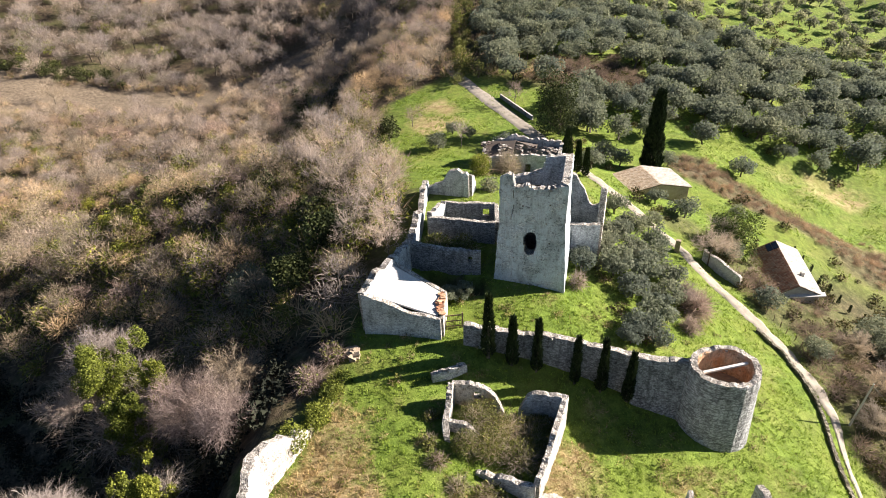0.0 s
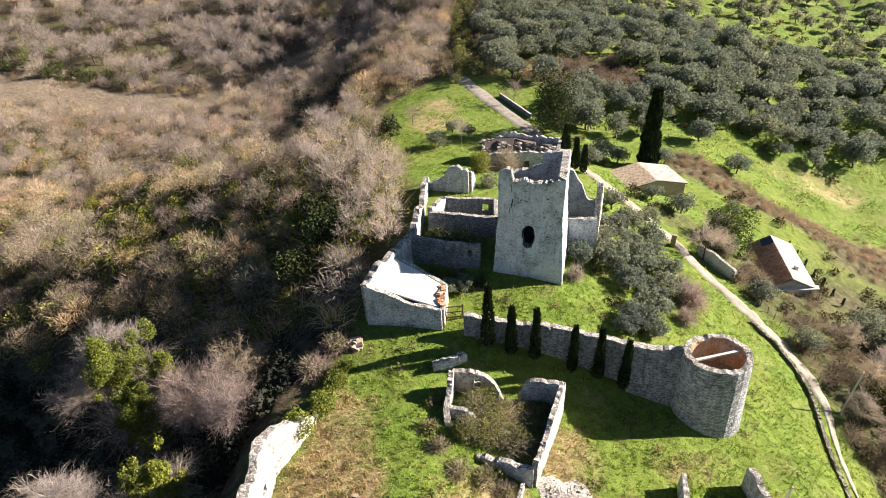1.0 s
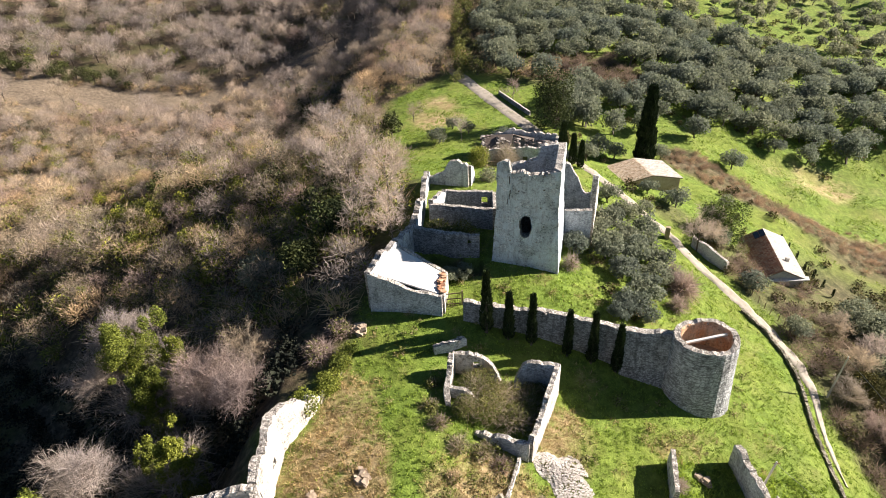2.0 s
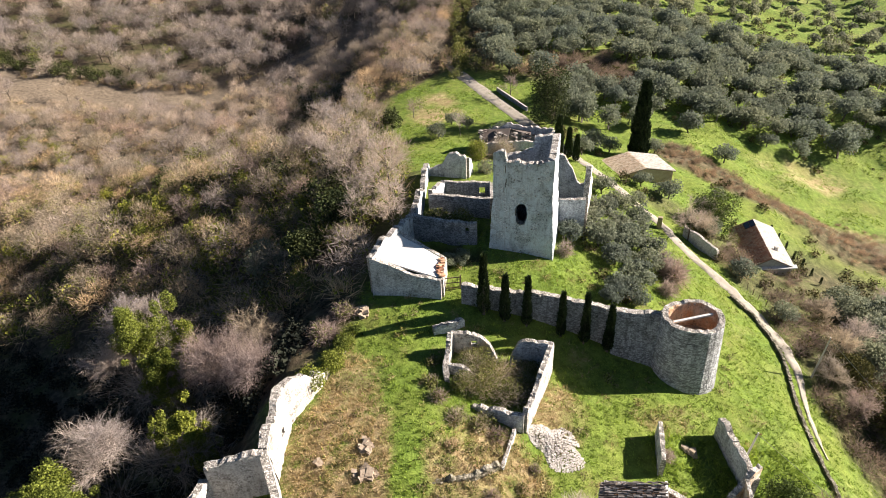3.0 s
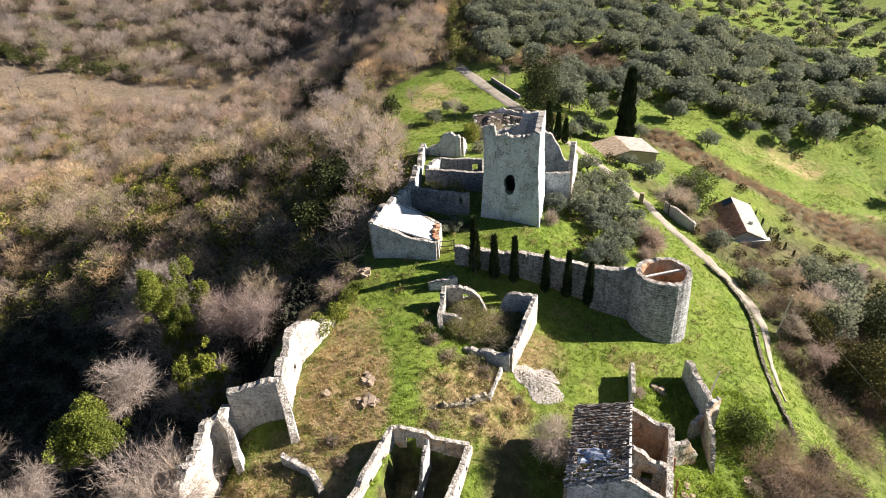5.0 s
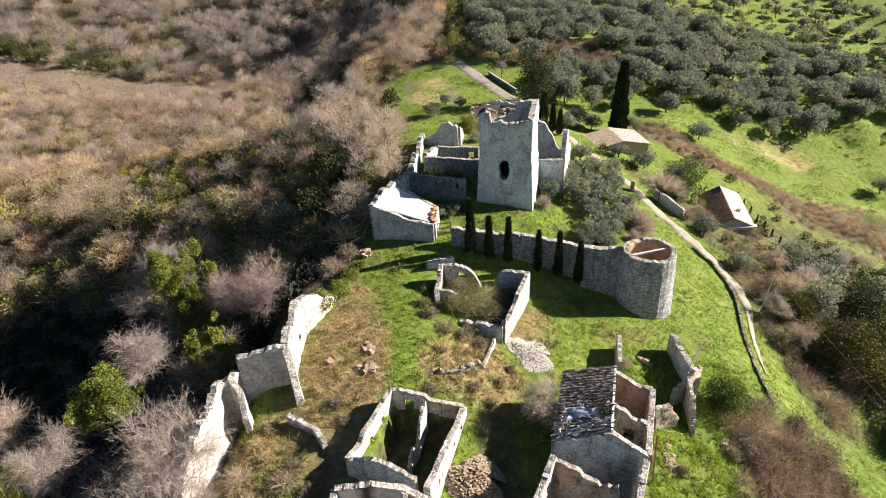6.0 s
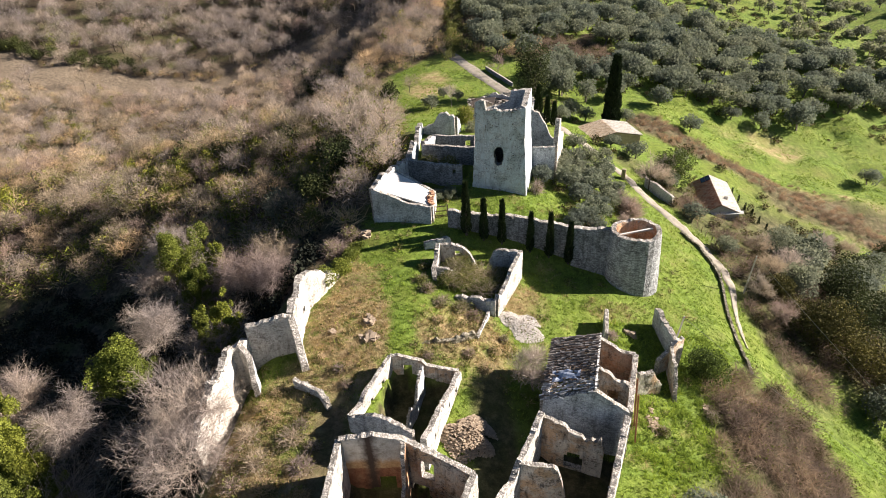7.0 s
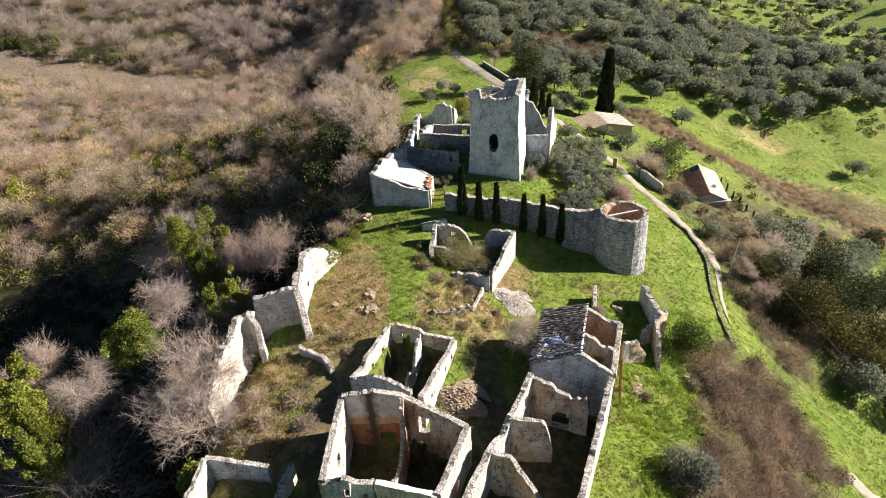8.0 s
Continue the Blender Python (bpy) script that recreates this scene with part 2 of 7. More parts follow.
            if C:
                SV, SF = stones(rng, C, 1.0, 1.0, np.array(A), 0.0, np.array(D))
                put("face_stone", mesh_np("face_stone", SV, SF, ((mats or (STONE, STONE))[side],)), ob, kind="stuff")
    return ob



# ---- materials ----
def nodes_of(name, rough=0.9, spec=0.25):
    m = bpy.data.materials.new(name)
    m.use_nodes = True
    n, l = m.node_tree.nodes, m.node_tree.links
    b = n["Principled BSDF"]
    b.inputs["Roughness"].default_value = rough
    b.inputs["Specular IOR Level"].default_value = spec
    return m, n, l, b


def tex(n, l, kind, scale, coord, **kw):
    t = n.new(kind)
    t.inputs["Scale"].default_value = scale
    for k, v in kw.items():
        t.inputs[k].default_value = v
    l.new(coord, t.inputs["Vector"])
    return t


def ramp(n, l, fac, stops):
    r = n.new("ShaderNodeValToRGB")
    e = r.color_ramp.elements
    while len(e) < len(stops):
        e.new(0.5)
    for s, (p, c) in zip(e, stops):
        s.position, s.color = p, (*c, 1)
    l.new(fac, r.inputs[0])
    return r.outputs[0]


def mix(n, l, fac, a, b, how="MIX"):
    x = n.new("ShaderNodeMix")
    x.data_type, x.blend_type = "RGBA", how
    for s, v in ((x.inputs[0], fac), (x.inputs[6], a), (x.inputs[7], b)):
        if isinstance(v, (int, float)):
            s.default_value = v
        elif isinstance(v, tuple):
            s.default_value = (*v, 1)
        else:
            l.new(v, s)
    return x.outputs[2]


def bump(n, l, b, height, strength, dist):
    u = n.new("ShaderNodeBump")
    u.inputs["Strength"].default_value, u.inputs["Distance"].default_value = strength, dist
    l.new(height, u.inputs["Height"])
    l.new(u.outputs[0], b.inputs["Normal"])


def masonry(name, light, dark, joint, scale=3.2, stain=(0.10, 0.10, 0.09), stain_amount=0.55, plaster=None, plaster_amount=0.5, tinge=None, pits=0.6, course=1.9):
    """Rubble masonry laid in rough courses: stones with joints, pits and weather stains; if given, coats of plaster and tinges in it."""
    m, n, l, b = nodes_of(name, 0.92, 0.2)
    geo = n.new("ShaderNodeNewGeometry").outputs["Position"]
    sway = tex(n, l, "ShaderNodeTexNoise", 0.8, geo, Detail=2.0)
    bend = n.new("ShaderNodeVectorMath")
    bend.operation = "MULTIPLY_ADD"
    l.new(sway.outputs["Color"], bend.inputs[0])
    bend.inputs[1].default_value = (0.5, 0.5, 0.35)
    l.new(geo, bend.inputs[2])
    mp = n.new("ShaderNodeMapping")
    mp.inputs["Scale"].default_value = (1, 1, course)
    l.new(bend.outputs[0], mp.inputs[0])
    cell = tex(n, l, "ShaderNodeTexVoronoi", scale, mp.outputs[0], Randomness=0.85)
    edge = n.new("ShaderNodeTexVoronoi")
    edge.feature = "DISTANCE_TO_EDGE"
    edge.inputs["Scale"].default_value, edge.inputs["Randomness"].default_value = scale, 0.85
    l.new(mp.outputs[0], edge.inputs["Vector"])
    sep = n.new("ShaderNodeSeparateColor")
    l.new(cell.outputs["Color"], sep.inputs[0])
    bright = tuple(min(0.86, c * 1.18) for c in light)
    col = ramp(n, l, sep.outputs[0], ((0.0, tuple(c * 0.7 for c in dark)), (0.22, dark), (0.5, light), (1.0, bright)))
    lone = n.new("ShaderNodeNewGeometry").outputs["Random Per Island"]
    col = mix(n, l, 0.6, col, ramp(n, l, lone, ((0.0, (0.75, 0.74, 0.73)), (1.0, (1.12, 1.11, 1.1)))), "MULTIPLY")
    big = tex(n, l, "ShaderNodeTexNoise", 0.35, geo, Detail=6.0, Roughness=0.65)
    stretch = n.new("ShaderNodeMapping")
    stretch.inputs["Scale"].default_value = (1.6, 1.6, 0.3)
    l.new(geo, stretch.inputs[0])
    run = tex(n, l, "ShaderNodeTexNoise", 1.0, stretch.outputs[0], Detail=6.0, Roughness=0.68)
    fine = tex(n, l, "ShaderNodeTexNoise", 8.0, geo, Detail=5.0, Roughness=0.7)
    crumb = tex(n, l, "ShaderNodeTexNoise", 4.2, geo, Detail=3.0, Roughness=0.55)
    patch = tex(n, l, "ShaderNodeTexNoise", 0.9, geo, Detail=7.0, Roughness=0.74, Distortion=0.6)
    jf = ramp(n, l, edge.outputs["Distance"], ((0.0, (0.95,) * 3), (0.05, (0.7,) * 3), (0.11, (0, 0, 0))))
    col = mix(n, l, jf, col, joint)
    if plaster:
        cut = 0.5 - 0.5 * (plaster_amount - 0.5)
        pf = ramp(n, l, patch.outputs[0], ((cut - 0.02, (0, 0, 0)), (cut + 0.03, (1, 1, 1))))
        pc = ramp(n, l, run.outputs[0], ((0.30, tuple(c * 0.5 for c in plaster)), (0.45, tuple(c * 0.85 for c in plaster)), (0.56, plaster), (0.75, tuple(min(0.86, c * 1.15) for c in plaster))))
        if tinge:
            pc = mix(n, l, ramp(n, l, big.outputs[0], ((0.44, (0, 0, 0)), (0.56, (0.9,) * 3))), pc, tinge)
        col = mix(n, l, pf, col, pc)
    sf = ramp(n, l, run.outputs[0], ((0.50, (0, 0, 0)), (0.72, (stain_amount,) * 3)))
    col = mix(n, l, sf, col, stain)
    sf2 = ramp(n, l, patch.outputs[0], ((0.30, (0.8 * stain_amount,) * 3), (0.40, (0, 0, 0))))
    col = mix(n, l, sf2, col, tuple(0.6 * a + 0.4 * c for a, c in zip(stain, dark)))
    worn = tex(n, l, "ShaderNodeTexNoise", 0.55, geo, Detail=4.0, Roughness=0.6, Distortion=0.5)
    holes = mix(n, l, 1.0, ramp(n, l, crumb.outputs[0], ((0.55, (0, 0, 0)), (0.65, (pits,) * 3))), ramp(n, l, worn.outputs[0], ((0.44, (0.15,) * 3), (0.58, (1, 1, 1)))), "MULTIPLY")
    col = mix(n, l, holes, col, tuple(c * 0.6 for c in stain))
    col = mix(n, l, ramp(n, l, crumb.outputs[0], ((0.34, (0.4,) * 3), (0.42, (0, 0, 0)))), col, bright)
    col = mix(n, l, 0.75, col, ramp(n, l, worn.outputs[0], ((0.34, (1.06, 1.06, 1.06)), (0.5, (0.9, 0.9, 0.9)), (0.66, (0.58, 0.57, 0.56)))), "MULTIPLY")
    col = mix(n, l, 0.4, col, ramp(n, l, fine.outputs[0], ((0.32, (0.4,) * 3), (0.6, (1, 1, 1)))), "MULTIPLY")
    l.new(col, b.inputs["Base Color"])
    height = n.new("ShaderNodeMath")
    height.operation = "MULTIPLY_ADD"
    l.new(edge.outputs["Distance"], height.inputs[0])
    height.inputs[1].default_value = 0.9
    l.new(fine.outputs[0], height.inputs[2])
    deep = n.new("ShaderNodeMath")
    deep.operation = "MULTIPLY_ADD"
    l.new(crumb.outputs[0], deep.inputs[0])
    deep.inputs[1].default_value = -1.2
    l.new(height.outputs[0], deep.inputs[2])
    bump(n, l, b, deep.outputs[0], 0.9, 0.13)
    return m


STONE = masonry("limestone_rubble", (0.71, 0.75, 0.79), (0.53, 0.56, 0.59), (0.43, 0.455, 0.48), 4.8, stain=(0.15, 0.15, 0.145), stain_amount=0.7)
# streaked stone, darkened further in colour for walls that stand in shade
DULL_STONE = masonry("stained_shade_limestone", (0.42, 0.43, 0.45), (0.24, 0.245, 0.255), (0.17, 0.175, 0.18), 4.2, stain=(0.08, 0.08, 0.08), stain_amount=0.8)
GREY_STONE = masonry("weathered_grey_limestone", (0.60, 0.62, 0.64), (0.35, 0.36, 0.37), (0.16, 0.16, 0.16), 2.5, stain=(0.10, 0.10, 0.10), stain_amount=0.7, pits=0.6, course=3.4)
STONE_TOP = masonry("broken_limestone", (0.60, 0.565, 0.52), (0.36, 0.335, 0.30), (0.20, 0.18, 0.155), 4.5, pits=0.7)
TOWER_STONE = masonry("rendered_tower_masonry", (0.76, 0.815, 0.86), (0.56, 0.605, 0.645), (0.42, 0.455, 0.485), 3.8, (0.20, 0.215, 0.235), 0.6, (0.765, 0.84, 0.89), 0.58, pits=0.7)
OLD_PLASTER = masonry("stained_lime_plaster", (0.66, 0.59, 0.51), (0.36, 0.305, 0.25), (0.24, 0.195, 0.15), 3.6, (0.06, 0.045, 0.036), 0.9, (0.86, 0.80, 0.70), 0.64, (0.68, 0.46, 0.28))
OCHRE_PLASTER = masonry("ochre_stained_plaster", (0.68, 0.56, 0.44), (0.40, 0.30, 0.22), (0.30, 0.22, 0.16), 3.6, (0.12, 0.065, 0.042), 0.7, (0.86, 0.69, 0.52), 0.72, (0.66, 0.36, 0.19))
WHITE_WALL = masonry("pale_limewashed_stone", (0.66, 0.63, 0.58), (0.46, 0.43, 0.385), (0.36, 0.33, 0.29), 4.4, (0.17, 0.13, 0.10), 0.7, (0.76, 0.725, 0.66), 0.52)


def hearth_plaster():
    """Inner wall of a burnt room: blue-grey limewash above, ochre brick below a floor line, soot over the hearth."""
    m, n, l, b = nodes_of("sooty_hearth_wall", 0.92, 0.2)
    geo = n.new("ShaderNodeNewGeometry").outputs["Position"]
    xyz = n.new("ShaderNodeSeparateXYZ")
    l.new(geo, xyz.inputs[0])
    a = tex(n, l, "ShaderNodeTexNoise", 1.3, geo, Detail=6.0, Roughness=0.7)
    f = tex(n, l, "ShaderNodeTexNoise", 8, geo, Detail=4.0)

    def band(src, lo, hi, warp=0.0):
        w = n.new("ShaderNodeMath")
        w.operation = "MULTIPLY_ADD"
        l.new(a.outputs[0], w.inputs[0])
        w.inputs[1].default_value = warp
        l.new(src, w.inputs[2])
        r = n.new("ShaderNodeMapRange")
        r.inputs[1].default_value, r.inputs[2].default_value = lo, hi
        l.new(w.outputs[0], r.inputs[0])
        return r.outputs[0]
    upper = ramp(n, l, a.outputs[0], ((0.3, (0.30, 0.27, 0.23)), (0.5, (0.52, 0.50, 0.46)), (0.7, (0.62, 0.60, 0.57))))
    mid = ramp(n, l, a.outputs[0], ((0.35, (0.34, 0.20, 0.11)), (0.55, (0.55, 0.37, 0.20)), (0.7, (0.55, 0.48, 0.38))))
    brick = ramp(n, l, a.outputs[0], ((0.3, (0.13, 0.06, 0.04)), (0.5, (0.30, 0.14, 0.08)), (0.7, (0.40, 0.24, 0.14))))
    col = mix(n, l, band(xyz.outputs[2], 1.5, 0.8, 0.8), upper, mid)
    col = mix(n, l, band(xyz.outputs[2], -0.25, -0.35, 0.1), col, brick)
    d = n.new("ShaderNodeMath")
    d.operation = "ADD"
    l.new(xyz.outputs[0], d.inputs[0])
    d.inputs[1].default_value = 6.7
    ab = n.new("ShaderNodeMath")
    ab.operation = "ABSOLUTE"
    l.new(d.outputs[0], ab.inputs[0])
    col = mix(n, l, band(ab.outputs[0], 1.35, 0.65, 0.9), col, (0.075, 0.055, 0.045))
    col = mix(n, l, 0.4, col, ramp(n, l, f.outputs[0], ((0.3, (0.4,) * 3), (0.7, (1, 1, 1)))), "MULTIPLY")
    l.new(col, b.inputs["Base Color"])
    bump(n, l, b, f.outputs[0], 0.5, 0.05)
    return m


HEARTH_PLASTER = hearth_plaster()


def plain(name, stops, scale=2.0, rough=0.85, bump_by=0.3, spec=0.25, dist=0.03, metal=0.0):
    """One substance with grain at two scales."""
    m, n, l, b = nodes_of(name, rough, spec)
    geo = n.new("ShaderNodeNewGeometry").outputs["Position"]
    a = tex(n, l, "ShaderNodeTexNoise", scale, geo, Detail=6.0, Roughness=0.65)
    f = tex(n, l, "ShaderNodeTexNoise", scale * 9, geo, Detail=3.0)
    col = ramp(n, l, a.outputs[0], tuple((0.3 + 0.4 * i / max(1, len(stops) - 1), c) for i, c in enumerate(stops)))
    col = mix(n, l, 0.4, col, ramp(n, l, f.outputs[0], ((0.3, (0.55,) * 3), (0.7, (1, 1, 1)))), "MULTIPLY")
    l.new(col, b.inputs["Base Color"])
    b.inputs["Metallic"].default_value = metal
    bump(n, l, b, f.outputs[0], bump_by, dist)
    return m


def leafy(name, dark, light, trans=0.25, rough=0.6, spread=1.0):
    """Foliage: each leaf has its own tint; a little light passes through."""
    m, n, l, b = nodes_of(name, rough, 0.12)
    g = n.new("ShaderNodeNewGeometry")
    info = n.new("ShaderNodeObjectInfo")
    big = tex(n, l, "ShaderNodeTexNoise", 0.22, g.outputs["Position"], Detail=3.0)
    col = ramp(n, l, g.outputs["Random Per Island"], ((0.0, dark), (1.0, light)))
    tint = ramp(n, l, big.outputs[0], ((0.35, (0.7, 0.7, 0.75)), (0.65, (1.15, 1.1, 0.95))))
    col = mix(n, l, 0.8 * spread, col, tint, "MULTIPLY")
    own = ramp(n, l, info.outputs["Random"], ((0.0, (0.78, 0.82, 0.85)), (1.0, (1.15, 1.08, 0.95))))
    col = mix(n, l, 0.7 * spread, col, own, "MULTIPLY")
    each = n.new("ShaderNodeAttribute")
    each.attribute_name = "tint"
    col = mix(n, l, 1.0, col, ramp(n, l, each.outputs["Fac"], ((0.0, (1, 1, 1)), (0.02, (0.66, 0.66, 0.68)), (0.5, (0.95, 0.93, 0.9)), (1.0, (1.25, 1.18, 1.05)))), "MULTIPLY")
    l.new(col, b.inputs["Base Color"])
    if trans:
        t = n.new("ShaderNodeBsdfTranslucent")
        l.new(col, t.inputs[0])
        s = n.new("ShaderNodeMixShader")
        s.inputs[0].default_value = trans
        l.new(b.outputs[0], s.inputs[1]), l.new(t.outputs[0], s.inputs[2])
        l.new(s.outputs[0], n["Material Output"].inputs[0])
    return m


def twiggy(name, dark, light):
    return leafy(name, dark, light, 0.4, 0.85, 0.6)


TW_GREY = twiggy("grey_twigs", (0.279, 0.240, 0.224), (0.513, 0.454, 0.424))
TW_BROWN = twiggy("brown_twigs", (0.281, 0.239, 0.188), (0.539, 0.457, 0.365))
TW_RED = twiggy("russet_twigs", (0.241, 0.186, 0.167), (0.470, 0.379, 0.346))
LF_GREEN = leafy("deep_green_leaves", (0.03, 0.05, 0.012), (0.12, 0.165, 0.04), 0.25, 0.7)
LF_WOODIVY = leafy("dull_ivy_leaves", (0.088, 0.112, 0.022), (0.332, 0.366, 0.071), 0.25, 0.8)
LF_OAK = leafy("brownish_oak_leaves", (0.055, 0.056, 0.02), (0.135, 0.128, 0.045), 0.15, 0.9)
# near-black leaf colour carries the deep shade of the hollow
LF_HOLLOW_SHADE = leafy("hollow_shade_ivy_leaves", (0.012, 0.015, 0.012), (0.04, 0.047, 0.035), 0.05, 0.9)
TW_TAN = twiggy("straw_coloured_twigs", (0.390, 0.297, 0.202), (0.705, 0.559, 0.392))
TW_PALE = twiggy("pale_bare_twigs", (0.310, 0.262, 0.237), (0.586, 0.508, 0.463))
LF_IVY = leafy("ivy_leaves", (0.07, 0.09, 0.016), (0.27, 0.315, 0.065), 0.35)
LF_DARK = leafy("evergreen_leaves", (0.022, 0.032, 0.012), (0.085, 0.105, 0.04), 0.15, 0.8)
LF_OLIVE = leafy("olive_leaves", (0.135, 0.158, 0.118), (0.245, 0.275, 0.215), 0.45, 0.9)
LF_CYPRESS = leafy("cypress_leaves", (0.012, 0.022, 0.010), (0.040, 0.060, 0.024), 0.08)
LF_SHRUB = leafy("dull_green_leaves", (0.077, 0.092, 0.025), (0.220, 0.230, 0.070), 0.25)
LF_GRASS = leafy("grass_blades", (0.132, 0.205, 0.032), (0.334, 0.450, 0.084), 0.35, 0.8)
LF_DRY = leafy("dry_grass_blades", (0.28, 0.21, 0.095), (0.60, 0.47, 0.27), 0.3, 0.85)
TW_BRAMBLE = twiggy("dull_bramble_stalks", (0.15, 0.115, 0.095), (0.34, 0.265, 0.215))
TW_STALK = twiggy("russet_dead_stalks", (0.20, 0.145, 0.105), (0.42, 0.31, 0.225))
BARK = plain("bark", ((0.07, 0.055, 0.045), (0.17, 0.145, 0.12)), 3, 0.95, 0.6)
CONCRETE = plain("pale_cement_screed", ((0.50, 0.49, 0.47), (0.66, 0.65, 0.63)), 0.8, 0.9, 0.15)
ROAD = plain("pale_gravel_road", ((0.23, 0.20, 0.165), (0.37, 0.335, 0.28)), 0.9, 0.95, 0.4)
RUBBLE = plain("pale_rubble", ((0.40, 0.37, 0.34), (0.62, 0.58, 0.53)), 4, 0.95, 0.4)
BROWN_RUBBLE = plain("earthy_rubble", ((0.24, 0.18, 0.13), (0.44, 0.36, 0.27)), 4, 0.95, 0.4)
SOIL = plain("bare_dark_soil", ((0.05, 0.04, 0.03), (0.14, 0.11, 0.075)), 2, 0.95, 0.5)
TIMBER = plain("weathered_timber", ((0.16, 0.11, 0.075), (0.32, 0.24, 0.17)), 5, 0.85, 0.4)
RUST = plain("rusty_iron", ((0.14, 0.065, 0.04), (0.28, 0.13, 0.08)), 6, 0.8, 0.4)
POLE = plain("grey_pole", ((0.36, 0.35, 0.33), (0.52, 0.5, 0.47)), 5, 0.8, 0.2)
RENDER_WALL = plain("weathered_render", ((0.34, 0.33, 0.32), (0.52, 0.5, 0.47)), 1.2, 0.9, 0.2)
PINK_WALL = plain("warm_plaster", ((0.42, 0.3, 0.22), (0.6, 0.47, 0.36)), 1.2, 0.9, 0.2)
GLASS_DARK = plain("dark_pane", ((0.02, 0.022, 0.025), (0.04, 0.045, 0.05)), 2, 0.15, 0.02, 0.5)


def tiles(name, a, b_, c, worn=0.7):
    m, n, l, b = nodes_of(name, 0.85, 0.25)
    g = n.new("ShaderNodeNewGeometry")
    f = tex(n, l, "ShaderNodeTexNoise", 1.1, g.outputs["Position"], Detail=5.0, Roughness=0.7)
    f2 = tex(n, l, "ShaderNodeTexNoise", 14, g.outputs["Position"], Detail=3.0)
    col = ramp(n, l, g.outputs["Random Per Island"], ((0.0, a), (0.5, b_), (1.0, c)))
    col = mix(n, l, ramp(n, l, f.outputs[0], ((0.42, (0, 0, 0)), (0.66, (worn,) * 3))), col, (0.10, 0.095, 0.08))
    l.new(col, b.inputs["Base Color"])
    bump(n, l, b, f2.outputs[0], 0.4, 0.02)
    return m


TILE_BUFF = tiles("buff_clay_tiles", (0.52, 0.38, 0.25), (0.72, 0.56, 0.40), (0.84, 0.72, 0.56), 0.2)
TILE_SUNLIT = tiles("sunlit_slope_tiles", (0.46, 0.42, 0.36), (0.58, 0.54, 0.48), (0.68, 0.65, 0.60), 0.35)
TILE_RED = tiles("red_clay_tiles", (0.34, 0.15, 0.08), (0.47, 0.24, 0.14), (0.55, 0.37, 0.24), 0.35)
TILE_OLD = tiles("old_mossy_tiles", (0.045, 0.036, 0.032), (0.13, 0.10, 0.085), (0.46, 0.42, 0.38), 0.5)
TILE_LICHEN = tiles("lichen_whitened_tiles", (0.12, 0.115, 0.11), (0.36, 0.35, 0.34), (0.66, 0.66, 0.66), 0.35)
SHEET = plain("blue_white_plastic_sheet", ((0.12, 0.17, 0.30), (0.55, 0.60, 0.68)), 1.6, 0.35, 0.3, 0.5)
MOSS_STONE = masonry("mossy_dry_stone", (0.34, 0.31, 0.25), (0.16, 0.14, 0.10), (0.12, 0.11, 0.08), 3.6, (0.08, 0.09, 0.03), 0.6)

# ---- the ground: one sheet to the horizon ----
ROAD_LINE = [(41.0, 35.5), (42.6, 43), (44.6, 51), (44.2, 58.5), (41.8, 64.5), (39.2, 69.5), (36.4, 75.8), (33.6, 82.5), (28.8, 92.5), (24.2, 102.5), (19.6, 113), (13.6, 127), (5.3, 144.5), (0.5, 156), (-3, 172)]


def glide(points, n=8):
    """A smooth line through plan points."""
    p = np.array(points, float)
    p = np.vstack([2 * p[0] - p[1], p, 2 * p[-1] - p[-2]])
    out = []
    for i in range(1, len(p) - 2):
        for s in np.arange(n) / n:
            out.append(0.5 * (2 * p[i] + (p[i + 1] - p[i - 1]) * s + (2 * p[i - 1] - 5 * p[i] + 4 * p[i + 1] - p[i + 2]) * s * s + (3 * p[i] - p[i - 1] - 3 * p[i + 1] + p[i + 2]) * s ** 3))
    return np.array(out + [p[-2]])


ROAD_PATH = glide(ROAD_LINE)


def sstep(a, b, x):
    s = np.clip((x - a) / (b - a), 0, 1)
    return s * s * (3 - 2 * s)


def blob(x, y, cx, cy, rx, ry):
    return sstep(1.25, 0.6, np.hypot((x - cx) / rx, (y - cy) / ry))


EDGE_Y = (-40, 5, 20, 38, 44, 52, 60, 72, 90, 108, 125, 146, 158, 175, 260)
EDGE_X = (-27, -26, -25, -19, -16, -14, -11, -8, -8.5, -14, -18, -17, -2, -3, 2)
CLEARING = np.array([(-215, 232), (-178, 227), (-148, 223), (-117, 219), (-93, 226), (-63, 233), (-45, 244)], float)
PATH_LINE = np.array([(-8.6, 12), (-5.6, 22), (-5.2, 30), (-6.0, 38), (-4.6, 44), (-1.2, 50), (1.5, 54)], float)
YARD_LINE = np.array([(-5, 44), (3, 44.5), (12, 40), (17.5, 33), (16, 27), (13, 24.5)], float)
STRIP = np.array([(50, 115.5), (54.2, 112.6), (62.3, 106.8), (72.8, 102.4), (81.7, 96), (92, 88), (104, 76)], float)


def wood_edge(y):
    return np.interp(y, EDGE_Y, EDGE_X)


